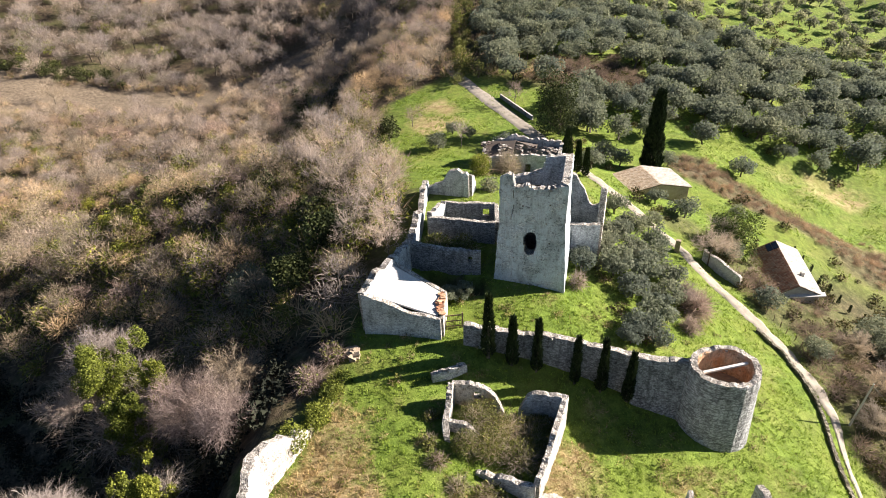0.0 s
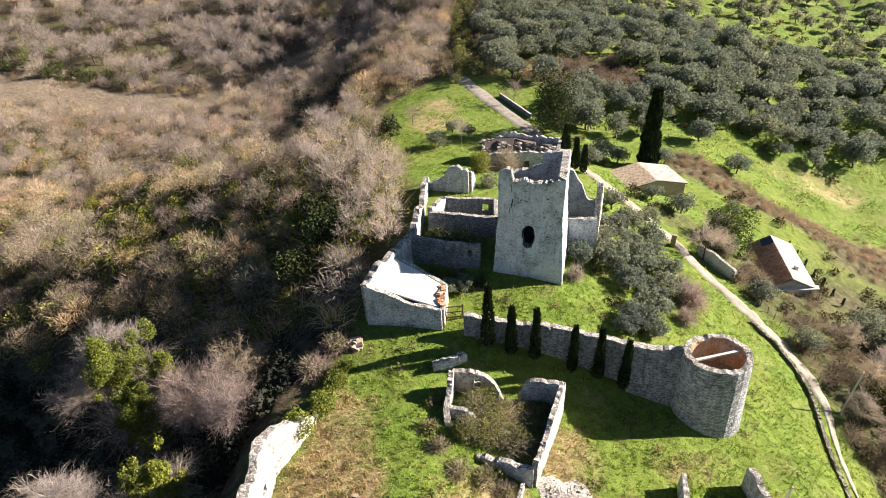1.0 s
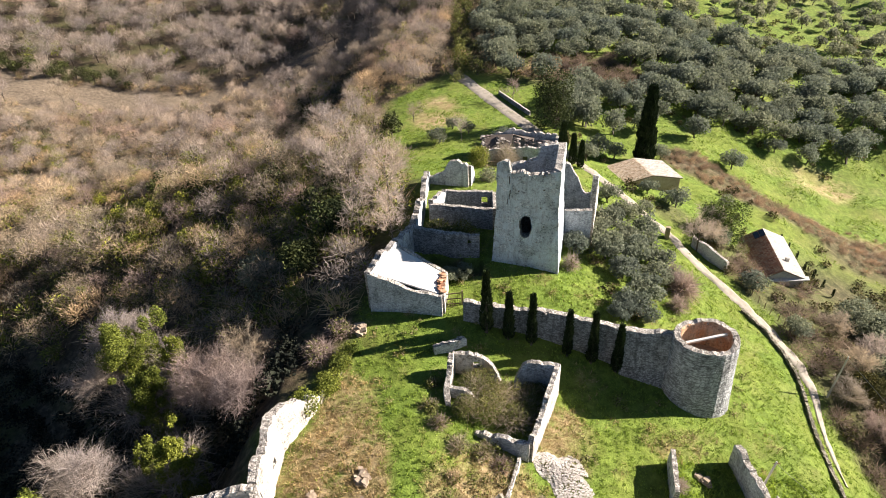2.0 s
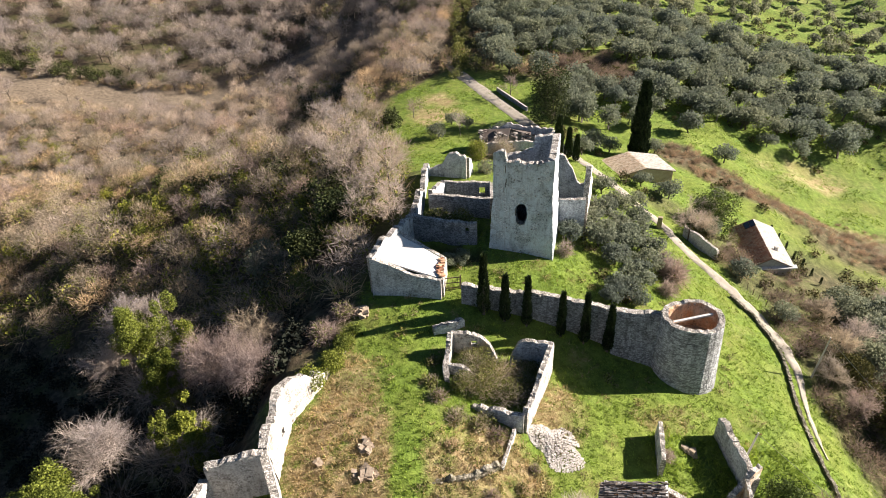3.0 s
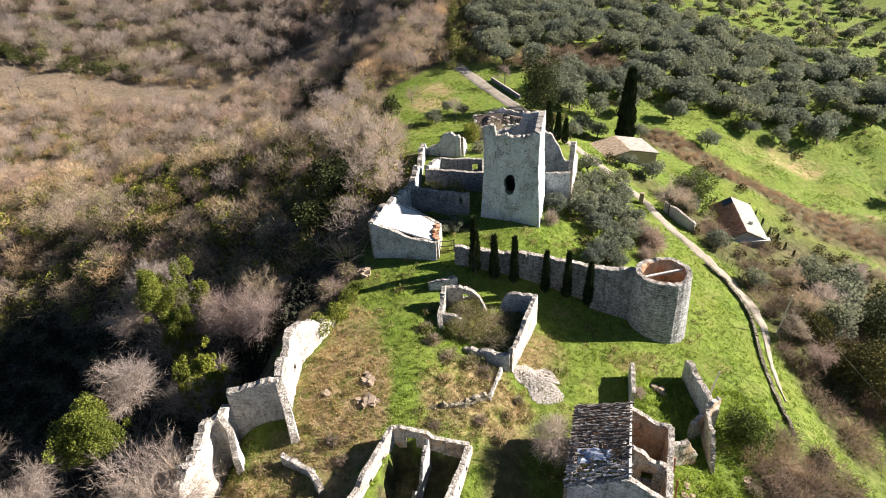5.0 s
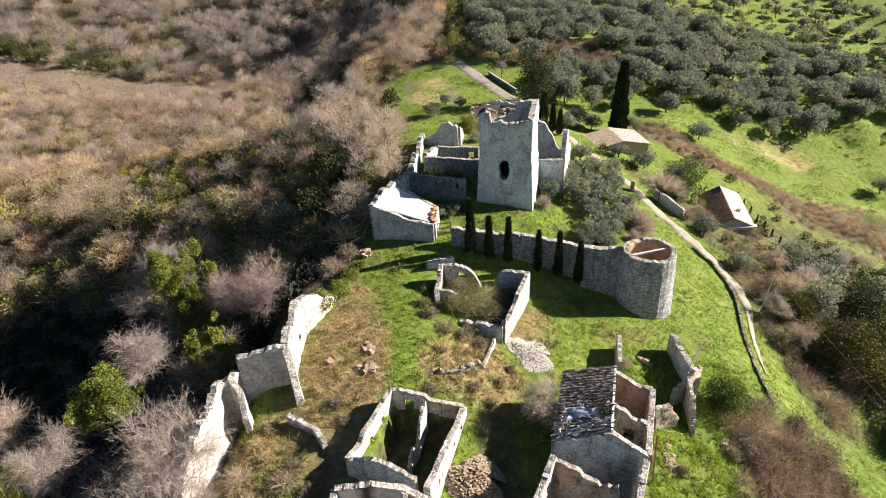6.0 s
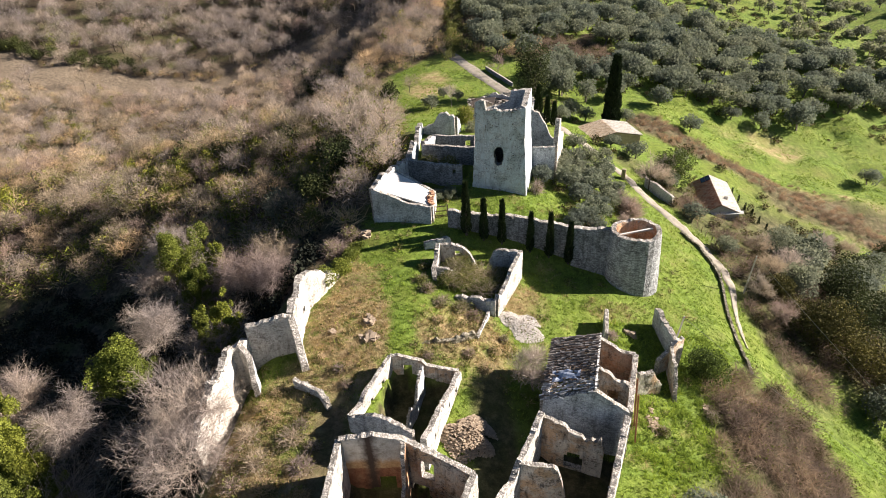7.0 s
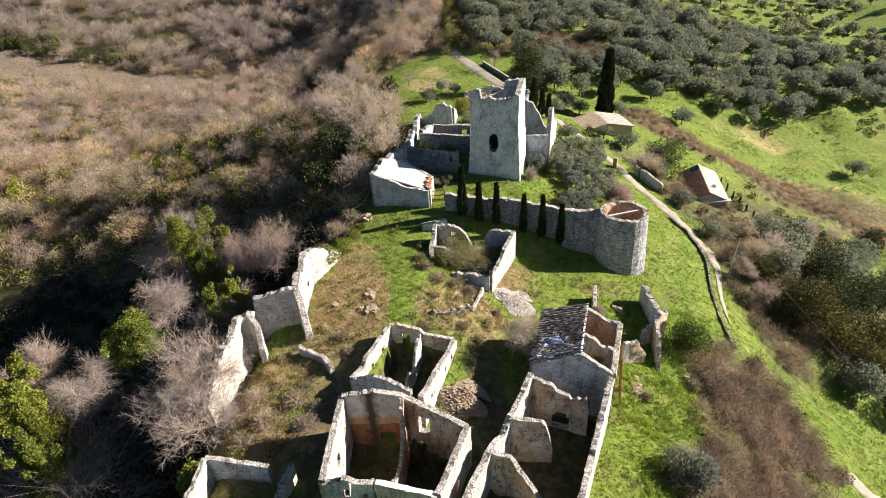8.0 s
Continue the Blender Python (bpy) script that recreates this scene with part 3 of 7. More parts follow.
def cover(x, y):
    """How green, how dry and how littered the ground is at x, y; litter also carries painted house shade."""
    n1, n2 = fbm(x / 7, y / 7, 21), fbm(x / 2.2, y / 2.2, 31)
    wood = sstep(-2.5, 2.5, wood_edge(y) - x + 2.5 * n1)
    wood = np.maximum(wood, sstep(150, 165, y + 6 * n1) * sstep(30, 10, x + 6 * n1))
    wood = wood * (1 - np.maximum(sstep(14, 8, dist_line(x, y, CLEARING) + 4 * n1), 0.8 * blob(x, y, -178, 212, 26, 12)))
    scrub = np.maximum.reduce([blob(x, y, 38, 19, 9, 9), blob(x, y, 33, 8, 9, 7), 0.8 * blob(x, y, 88, 93, 20, 9), 0.85 * sstep(7.0, 4.0, dist_line(x, y, STRIP) + n2), 0.75 * blob(x, y, 53, 66, 7, 10), 0.6 * blob(x, y, 48, 58, 3, 8), 0.6 * blob(x, y, 44.5, 80, 4, 6), 0.6 * blob(x, y, 39, 90, 5, 5), blob(x, y, 62, 48, 9, 13), blob(x, y, 50, 47, 5, 20) * 0.75, 0.85 * blob(x, y, 68, 64, 20, 25), 0.7 * blob(x, y, 46, 72, 4, 8),  blob(x, y, 34, 158, 20, 14)])
    dry = np.maximum.reduce([blob(x, y, -11.5, 27, 5.2, 14), 0.9 * blob(x, y, 1.5, 26.5, 6, 6), 0.8 * blob(x, y, 10.5, 34.5, 2.6, 4.5), 1.1 * blob(x, y, -16, 11, 8, 10), 0.7 * blob(x, y, -6, 132, 7, 11), 0.5 * blob(x, y, 21, 36, 4, 2.2), 0.9 * blob(x, y, 9, 36, 2.5, 4), 0.6 * blob(x, y, 84, 124, 14, 7), 0.8 * sstep(6.0, 3.0, dist_line(x, y, STRIP) + n2), 0.7 * blob(x, y, 92, 94, 20, 10)])
    dry = np.clip(dry + 0.55 * n1 * dry ** 0.3 + 0.35 * n2 - 0.12, 0, 1)
    dry = dry * (1 - sstep(1.9, 0.9, dist_line(x, y, PATH_LINE) + 0.5 * n2)) * (1 - 0.8 * sstep(2.2, 1.2, dist_line(x, y, YARD_LINE) + 0.5 * n2))
    dry = np.maximum(dry, np.maximum(sstep(20, 14, dist_line(x, y, CLEARING) + 4 * n1), blob(x, y, -178, 212, 34, 18)))
    z0 = sunk(x, y, np.zeros(np.shape(x)))
    floor = np.where((z0 < -0.5) | ((y > 60) & (y < 68) & (z0 < -0.01)), 0.85, 0)
    # litter colour darkens the alley and the houses' valley side, as painted shade
    house_shade = np.maximum(0.8 * blob(x, y, 4.6, 12, 2.6, 13), 0.75 * blob(x, y, -11.5, 8.5, 2.4, 10))
    return np.clip(dry, 0, 1), np.clip(np.maximum.reduce([wood, scrub, floor, house_shade]), 0, 1)


def grid_lines(*spans):
    out = []
    for a, b, s in spans:
        out.extend(np.arange(a, b, s))
    return np.array(out)


gx = grid_lines((-1500, -400, 60), (-400, -120, 7), (-120, -40, 2.8), (-40, -12, 0.9), (-12, 22, 0.5), (22, 60, 1.0), (60, 140, 2.8), (140, 400, 8), (400, 1501, 60))
gy = grid_lines((-800, -120, 60), (-120, -20, 6), (-20, -4, 2), (-4, 26, 0.5), (26, 80, 0.95), (80, 150, 1.8), (150, 260, 3), (260, 460, 8), (460, 1500, 60))
GX, GY = np.meshgrid(gx, gy)
GZ = hgt(GX, GY)
nx, ny = len(gx), len(gy)
ii = np.arange(nx * ny).reshape(ny, nx)
quads = np.stack([ii[:-1, :-1], ii[:-1, 1:], ii[1:, 1:], ii[1:, :-1]], -1).reshape(-1, 4)


def ground_material():
    m, n, l, b = nodes_of("hillside_ground", 0.95, 0.15)
    geo = n.new("ShaderNodeNewGeometry").outputs["Position"]
    at = n.new("ShaderNodeAttribute")
    at.attribute_name = "cover"
    sep = n.new("ShaderNodeSeparateColor")
    l.new(at.outputs["Color"], sep.inputs[0])
    big = tex(n, l, "ShaderNodeTexNoise", 0.12, geo, Detail=5.0, Roughness=0.6)
    mid = tex(n, l, "ShaderNodeTexNoise", 0.9, geo, Detail=6.0, Roughness=0.7)
    fine = tex(n, l, "ShaderNodeTexNoise", 6.0, geo, Detail=5.0, Roughness=0.7)
    green = ramp(n, l, mid.outputs[0], ((0.3, (0.065, 0.093, 0.015)), (0.5, (0.13, 0.195, 0.03)), (0.72, (0.225, 0.305, 0.055))))
    green = mix(n, l, ramp(n, l, big.outputs[0], ((0.42, (0, 0, 0)), (0.7, (0.4,) * 3))), green, (0.22, 0.22, 0.05))
    straw = ramp(n, l, mid.outputs[0], ((0.3, (0.17, 0.155, 0.06)), (0.44, (0.32, 0.26, 0.125)), (0.56, (0.42, 0.315, 0.18)), (0.72, (0.54, 0.45, 0.275))))
    russet = tex(n, l, "ShaderNodeTexNoise", 0.38, geo, Detail=5.0, Roughness=0.65)
    straw = mix(n, l, ramp(n, l, russet.outputs[0], ((0.5, (0, 0, 0)), (0.64, (0.65,) * 3))), straw, (0.235, 0.145, 0.085))
    straw = mix(n, l, ramp(n, l, russet.outputs[0], ((0.36, (0.8,) * 3), (0.47, (0, 0, 0)))), straw, green)
    straw = mix(n, l, ramp(n, l, fine.outputs[0], ((0.5, (0, 0, 0)), (0.75, (0.5,) * 3))), straw, (0.17, 0.185, 0.05))
    litter = ramp(n, l, mid.outputs[0], ((0.3, (0.03, 0.024, 0.016)), (0.5, (0.085, 0.065, 0.044)), (0.7, (0.19, 0.145, 0.098))))
    litter = mix(n, l, ramp(n, l, big.outputs[0], ((0.45, (0, 0, 0)), (0.62, (0.6,) * 3))), litter, (0.085, 0.095, 0.03))
    col = mix(n, l, sep.outputs[0], green, straw)
    col = mix(n, l, sep.outputs[1], col, litter)
    fallow = ramp(n, l, mid.outputs[0], ((0.3, (0.09, 0.072, 0.05)), (0.5, (0.175, 0.138, 0.10)), (0.7, (0.26, 0.215, 0.16))))
    col = mix(n, l, sep.outputs[2], col, fallow)
    col = mix(n, l, 0.55, col, ramp(n, l, fine.outputs[0], ((0.28, (0.4,) * 3), (0.7, (1.15,) * 3))), "MULTIPLY")
    l.new(col, b.inputs["Base Color"])
    add = n.new("ShaderNodeMath")
    l.new(mid.outputs[0], add.inputs[0]), l.new(fine.outputs[0], add.inputs[1])
    bump(n, l, b, add.outputs[0], 0.8, 0.25)
    return m


ground_me = mesh_np("ground", np.stack([GX, GY, GZ], -1).reshape(-1, 3), quads, (ground_material(),), smooth=True)
dryness, litter = cover(GX, GY)
att = ground_me.attributes.new("cover", "FLOAT_COLOR", "POINT")
att.data.foreach_set("color", np.stack([dryness, litter, sstep(26, 18, dist_line(GX, GY, CLEARING)), np.ones_like(litter)], -1).astype(np.float32).ravel())
tagged(new("ground", ground_me), "grassy limestone hilltop with dry patches and wooded slopes", "ground", kind="structure")


def draped(name, line, widths, mat, lift=0.05, wobble=0.25, seed=0):
    """A strip that lies on the ground along a plan line."""
    d = np.gradient(line, axis=0)
    d /= np.linalg.norm(d, axis=1)[:, None]
    nrm = np.stack([d[:, 1], -d[:, 0]], -1)
    k = np.arange(len(line))
    V = []
    cols = 7
    for j in range(cols):
        w = (j / (cols - 1) - 0.5) * (widths + wobble * 2 * vnoise(k * 0.7, np.full(len(k), seed + (j > 2)), seed))
        p = line + nrm * w[:, None]
        V.append(np.column_stack([p, hgt(p[:, 0], p[:, 1]) + lift + (0.03 if 0 < j < cols - 1 else -0.12)]))
    V = np.stack(V, 1).reshape(-1, 3)
    q = np.arange(len(line) * cols).reshape(len(line), cols)
    F = np.stack([q[:-1, :-1], q[1:, :-1], q[1:, 1:], q[:-1, 1:]], -1).reshape(-1, 4)[:, ::-1]
    return mesh_np(name, V, F, (mat,), smooth=True)


tagged(new("road", draped("road", ROAD_PATH, np.interp(ROAD_PATH[:, 1], (35, 44, 50, 56, 70, 90, 110, 135), (0.4, 0.6, 1.5, 2.1, 2.2, 2.4, 2.9, 3.4)), ROAD, 0.14)), "pale unpaved lane along the hillside", "road", kind="structure")

END_LINE = glide([(48.6, 15.0), (49.8, 14.3), (51.2, 12.8), (52.2, 11.0)])
tagged(new("road", draped("road", END_LINE, np.full(len(END_LINE), 1.9), ROAD, 0.16, 0.4)), "short pale paved end of a track below the thicket", "road", kind="structure")

# ---- plants: shapes of trees as arrays, so that alike ones share a mesh ----
def prism(p, q, r0, r1):
    """A three-sided tapering stick."""
    p, q = np.asarray(p, float), np.asarray(q, float)
    d = q - p
    d /= np.linalg.norm(d) + 1e-9
    a = np.cross(d, (0.3, 0.9, 0.2))
    a /= np.linalg.norm(a) + 1e-9
    b = np.cross(d, a)
    ang = np.array([0, 2.094, 4.189])
    ring = np.cos(ang)[:, None] * a + np.sin(ang)[:, None] * b
    V = np.vstack([p + ring * r0, q + ring * r1])
    F = [(0, 1, 4), (0, 4, 3), (1, 2, 5), (1, 5, 4), (2, 0, 3), (2, 3, 5)]
    return V, np.array(F)


class Bits:
    """Collects triangles with a material number."""
    def __init__(self):
        self.V, self.F, self.M, self.n = [], [], [], 0

    def add(self, V, F, m):
        self.V.append(V), self.F.append(F + self.n), self.M.append(np.full(len(F), m))
        self.n += len(V)

    def done(self):
        return np.vstack(self.V), np.vstack(self.F), np.concatenate(self.M)


def unit(v):
    return v / (np.linalg.norm(v, axis=-1, keepdims=True) + 1e-9)


def slivers(rng, P, D, length, width):
    """Thin twigs: one long triangle each, from P along D."""
    n = len(P)
    side = unit(np.cross(D, rng.normal(size=(n, 3)))) * (width * rng.uniform(0.6, 1.4, n))[:, None] / 2
    tip = P + D * (length * rng.uniform(0.5, 1.3, n))[:, None]
    V = np.stack([P - side, P + side, tip], 1).reshape(-1, 3)
    return V, np.arange(3 * n).reshape(-1, 3)


def leaves(rng, P, size, up=0.3):
    """Leaf sprays: one bent triangle each, turned at random."""
    n = len(P)
    a = unit(rng.normal(size=(n, 3)))
    b = unit(np.cross(a, rng.normal(size=(n, 3)) + (0, 0, up)))
    s = (size * rng.uniform(0.55, 1.4, n))[:, None]
    V = np.stack([P - a * s * 0.5, P + a * s * 0.5, P + b * s * 0.8], 1).reshape(-1, 3)
    return V, np.arange(3 * n).reshape(-1, 3)


def bare_tree(seed, height, spread=0.42, limbs=6, subs=4, twigs=11, twig_w=0.05, trunk_r=0.02, ivy=0, ivy_size=0.35, lean=0.0, fine=0):
    """A leafless tree: trunk, limbs, boughs and a haze of twigs; materials 0 bark, 1 twigs, 2 ivy."""
    rng = np.random.RandomState(seed)
    B = Bits()
    H = height
    top = np.array((lean * H, rng.uniform(-0.06, 0.06) * H, 0.55 * H))
    B.add(*prism((0, 0, -0.4), top * 0.5, trunk_r * H, trunk_r * H * 0.75), 0)
    B.add(*prism(top * 0.5, top, trunk_r * H * 0.75, trunk_r * H * 0.35), 0)
    tips, dirs, boughs = [], [], []
    for k in range(limbs):
        s = rng.uniform(0.4, 1.0)
        p = top * s
        az = 6.283 * (k + rng.uniform(-0.3, 0.3)) / limbs
        el = rng.uniform(0.35, 1.15)
        d = np.array((math.cos(az) * math.cos(el), math.sin(az) * math.cos(el), math.sin(el)))
        L = spread * H * rng.uniform(0.55, 0.95)
        q = p + d * L
        B.add(*prism(p, q, trunk_r * H * 0.38, trunk_r * H * 0.14), 0)
        for j in range(subs):
            u = rng.uniform(0.35, 1.0)
            pp = p + d * L * u
            dd = unit(d + rng.normal(size=3) * 0.65 + np.array((0, 0, 0.25)))
            LL = spread * H * rng.uniform(0.3, 0.6)
            qq = pp + dd * LL
            boughs.append((pp, dd, LL))
            for w in range(twigs):
                tips.append(pp + dd * LL * rng.uniform(0.15, 1.0)), dirs.append(unit(dd + rng.normal(size=3) * 0.75 + np.array((0, 0, 0.2))))
    tips, dirs = np.array(tips), np.array(dirs)
    for pp, dd, LL in boughs:
        if fine:
            B.add(*prism(pp, pp + dd * LL, trunk_r * H * 0.17, trunk_r * H * 0.05), 1)
        else:
            B.add(*slivers(rng, pp[None], dd[None], LL * 1.1, trunk_r * H * 0.32), 1)
    if fine:
        more = np.repeat(np.arange(len(tips)), fine)
        base = tips[more] + dirs[more] * (0.17 * H * rng.uniform(0.1, 0.8, len(more)))[:, None]
        B.add(*slivers(rng, base, unit(dirs[more] + rng.normal(size=(len(more), 3)) * 0.6), 0.09 * H, twig_w * 0.7), 1)
    B.add(*slivers(rng, tips, dirs, 0.17 * H, twig_w), 1)
    if ivy:
        s = rng.uniform(0.1, 1.0, ivy)[:, None]
        P = top * s * 1.25 + rng.normal(size=(ivy, 3)) * np.array((0.11, 0.11, 0.07)) * H * (0.55 + 0.6 * np.sin(3.1 * s))
        P[:, 2] = np.abs(P[:, 2])
        B.add(*leaves(rng, P, ivy_size), 2)
    return B.done()


def fluffy(seed, height, radius, lobes=6, n=330, twig_l=1.0, twig_w=0.075, ivy=0, ivy_size=0.4, trunk=0.25):
    """A leafless tree as it shows from afar: trunk, boughs and domes of upward twigs; materials 0 bark, 1 twigs, 2 ivy."""
    rng = np.random.RandomState(seed)
    B = Bits()
    fork = np.array((rng.uniform(-0.05, 0.05) * height, rng.uniform(-0.05, 0.05) * height, trunk * height))
    B.add(*prism((0, 0, -0.5), fork, 0.02 * height, 0.014 * height), 0)
    L = []
    for k in range(lobes):
        az = 6.283 * (k + rng.uniform(-0.4, 0.4)) / lobes
        rr = radius * rng.uniform(0.35, 0.62) if k else 0.0
        zc = height * (rng.uniform(0.42, 0.6) if k else 0.68)
        s = radius * rng.uniform(0.36, 0.52)
        c = np.array((math.cos(az) * rr, math.sin(az) * rr, zc))
        L.append((*c, s, s, s * rng.uniform(0.8, 1.25)))
        B.add(*slivers(rng, np.repeat(fork[None], 2, 0), np.repeat(unit(c - fork)[None], 2, 0), np.linalg.norm(c - fork) * 1.25, 0.02 * height), 0)
    L = np.array(L)
    w = L[:, 3] ** 2
    pick = rng.choice(lobes, n, p=w / w.sum())
    d = unit(rng.normal(size=(n, 3)) + (0, 0, 0.35))
    P = L[pick, :3] + d * L[pick, 3:] * rng.uniform(0.2, 0.85, n)[:, None]
    B.add(*slivers(rng, P, unit(d + rng.normal(size=(n, 3)) * 0.5 + (0, 0, 0.3)), twig_l, twig_w), 1)
    if ivy:
        B.add(*crown(rng, [tuple(l) for l in L[: max(2, lobes // 2)] * np.array((1, 1, 0.85, 0.9, 0.9, 1.0))], ivy, ivy_size, 0.6), 2)
    return B.done()


def crown(rng, lobes, n, size, inner=0.45):
    """Leaf sprays in a shell over several lobes (x, y, z, rx, ry, rz)."""
    lobes = np.array(lobes, float)
    w = lobes[:, 3] * lobes[:, 4]
    pick = rng.choice(len(lobes), n, p=w / w.sum())
    d = unit(rng.normal(size=(n, 3)))
    r = inner + (1 - inner) * rng.uniform(0, 1, n) ** 0.45
    r = r * (1 + 0.16 * vnoise(d[:, 0] * 3 + pick * 5, d[:, 1] * 3 + d[:, 2] * 4, 5))
    return leaves(rng, lobes[pick, :3] + d * lobes[pick, 3:] * r[:, None], size)


def leafy_tree(seed, height, radius, n=700, size=0.3, trunk=0.25, lobes=7, droop=0.75, stem=0.05, lump=(0.34, 0.56)):
    """A round-headed evergreen with forked trunk; materials 0 bark, 1 leaves."""
    rng = np.random.RandomState(seed)
    B = Bits()
    L = []
    fork = np.array((rng.uniform(-0.1, 0.1) * height, rng.uniform(-0.1, 0.1) * height, trunk * height))
    B.add(*prism((0, 0, -0.5), fork, stem * height, stem * height * 0.7), 0)
    for k in range(lobes):
        az = 6.283 * (k + rng.uniform(-0.35, 0.35)) / lobes
        rr = radius * rng.uniform(0.32, 0.62) if k else 0.1
        c = np.array((math.cos(az) * rr, math.sin(az) * rr, height * rng.uniform(trunk + 0.14, 0.74)))
        if k == 0:
            c[2] = height * 0.76
        s = radius * rng.uniform(*lump)
        L.append((*c, s, s, s * droop))
        B.add(*prism(fork, c, stem * height * 0.5, stem * height * 0.12), 0)
    B.add(*crown(rng, L, n, size), 1)
    return B.done()


def cypress(seed, height, radius, n=1400, size=0.28):
    rng = np.random.RandomState(seed)
    B = Bits()
    B.add(*prism((0, 0, -0.4), (0, 0, height * 0.5), 0.03 * height, 0.015 * height), 0)
    s = rng.uniform(0.03, 1.0, n) ** 0.85
    prof = radius * np.minimum(1, (s / 0.12) ** 0.6) * np.clip(1.12 - s, 0.02, 1) ** 0.62
    a = rng.uniform(0, 6.283, n)
    r = prof * (0.55 + 0.45 * rng.uniform(0, 1, n) ** 0.5) * (1 + 0.2 * vnoise(a * 2, s * height * 0.9, seed))
    P = np.stack([np.cos(a) * r, np.sin(a) * r, s * height], -1)
    up = unit(np.stack([np.cos(a) * 0.35, np.sin(a) * 0.35, np.ones(n)], -1) + rng.normal(size=(n, 3)) * 0.25)
    V, F = slivers(rng, P, up, size * 2.2, size)
    B.add(V, F, 1)
    return B.done()


def bush(seed, r, h, n, size, twig=0.5):
    """A low thicket; materials 0 twigs, 1 leaves."""
    rng = np.random.RandomState(seed)
    B = Bits()
    k = int(n * twig)
    if k:
        d = unit(rng.normal(size=(k, 3)) + (0, 0, 0.5))
        d[:, 2] = np.abs(d[:, 2])
        P = d * np.array((r, r, h)) * rng.uniform(0.15, 0.8, k)[:, None]
        B.add(*slivers(rng, P, unit(d + rng.normal(size=(k, 3)) * 0.6), 0.55 * (r + h) / 2, size * 0.22), 0)
    k = n - k
    if k:
        lob = [(rng.uniform(-0.5, 0.5) * r, rng.uniform(-0.5, 0.5) * r, h * rng.uniform(0.25, 0.55), r * 0.6, r * 0.6, h * 0.45) for _ in range(5)]
        V, F = crown(rng, lob, k, size)
        V[:, 2] = np.maximum(V[:, 2], 0.02)
        B.add(V, F, 1)
    return B.done()


def tree_mesh(name, arrays, mats):
    return mesh_np(name, arrays[0], arrays[1], mats, arrays[2])


def split_mesh(name, arrays, mats, parts):
    """The same tree as several meshes, one for each set of materials: [(part name, numbers)]."""
    V, F, M = arrays
    out = []
    for pname, nums in parts:
        keep = np.isin(M, nums)
        if not keep.any():
            continue
        used, inv = np.unique(F[keep], return_inverse=True)
        out.append((pname, mesh_np(pname, V[used], inv.reshape(-1, 3), mats, M[keep])))
    return out


def plant(name, meshes, x, y, label, category, group="", scale=1.0, turn=0.0, dz=0.0, squash=1.0):
    """One tree or bush of its own: an Empty at its foot and its parts."""
    e = thing(name, label, category, group, at=(x, y, float(hgt(x, y)) + dz))
    e.rotation_euler = (0, 0, turn)
    e.scale = (scale, scale, scale * squash)
    for pname, me in meshes:
        put(pname, me, e)
    return e


def forest(name, label, category, templates, places, mats, rng, smin, smax, kind="stuff"):
    """Many plants in one mesh. templates: arrays; places: x, y, template number, material shift."""
    VV, FF, MM, TT, n = [], [], [], [], 0
    for x, y, k, shift in places:
        V, F, M = templates[k]
        s = rng.uniform(smin, smax)
        a = rng.uniform(0, 6.283)
        c, q = math.cos(a) * s, math.sin(a) * s
        W = np.empty_like(V)
        W[:, 0], W[:, 1], W[:, 2] = V[:, 0] * c - V[:, 1] * q + x, V[:, 0] * q + V[:, 1] * c + y, V[:, 2] * s * rng.uniform(0.85, 1.15) + hgt(x, y)
        VV.append(W), FF.append(F + n), MM.append(M + shift)
        TT.append(np.full(len(V), rng.uniform(0.05, 1.0), np.float32))
        n += len(V)
    me = mesh_np(name, np.vstack(VV), np.vstack(FF), mats, np.concatenate(MM))
    me.attributes.new("tint", "FLOAT", "POINT").data.foreach_set("value", np.concatenate(TT))
    ob = new(name, me)
    return tagged(ob, label, category, kind=kind)


def scatter(rng, box, spacing, keep):
    """Jittered places on a lattice inside box, kept with the chance keep(x, y)."""
    xs, ys = np.arange(box[0], box[1], spacing), np.arange(box[2], box[3], spacing)
    X, Y = np.meshgrid(xs, ys)
    X = X + rng.uniform(-0.48, 0.48, X.shape) * spacing
    Y = Y + rng.uniform(-0.48, 0.48, Y.shape) * spacing
    ok = rng.uniform(0, 1, X.shape) < keep(X, Y)
    return X[ok], Y[ok]

# ---- the keep ----
def along(o, u, v, *pts):
    return [(o[0] + u[0] * a + v[0] * b, o[1] + u[1] * a + v[1] * b) for a, b in pts]


KU, KV, KO = (0.97, -0.24), (0.24, 0.97), (4.75, 61.0)
keep = thing("castle_keep", "tall square ruined stone keep with broken parapet", "tower")
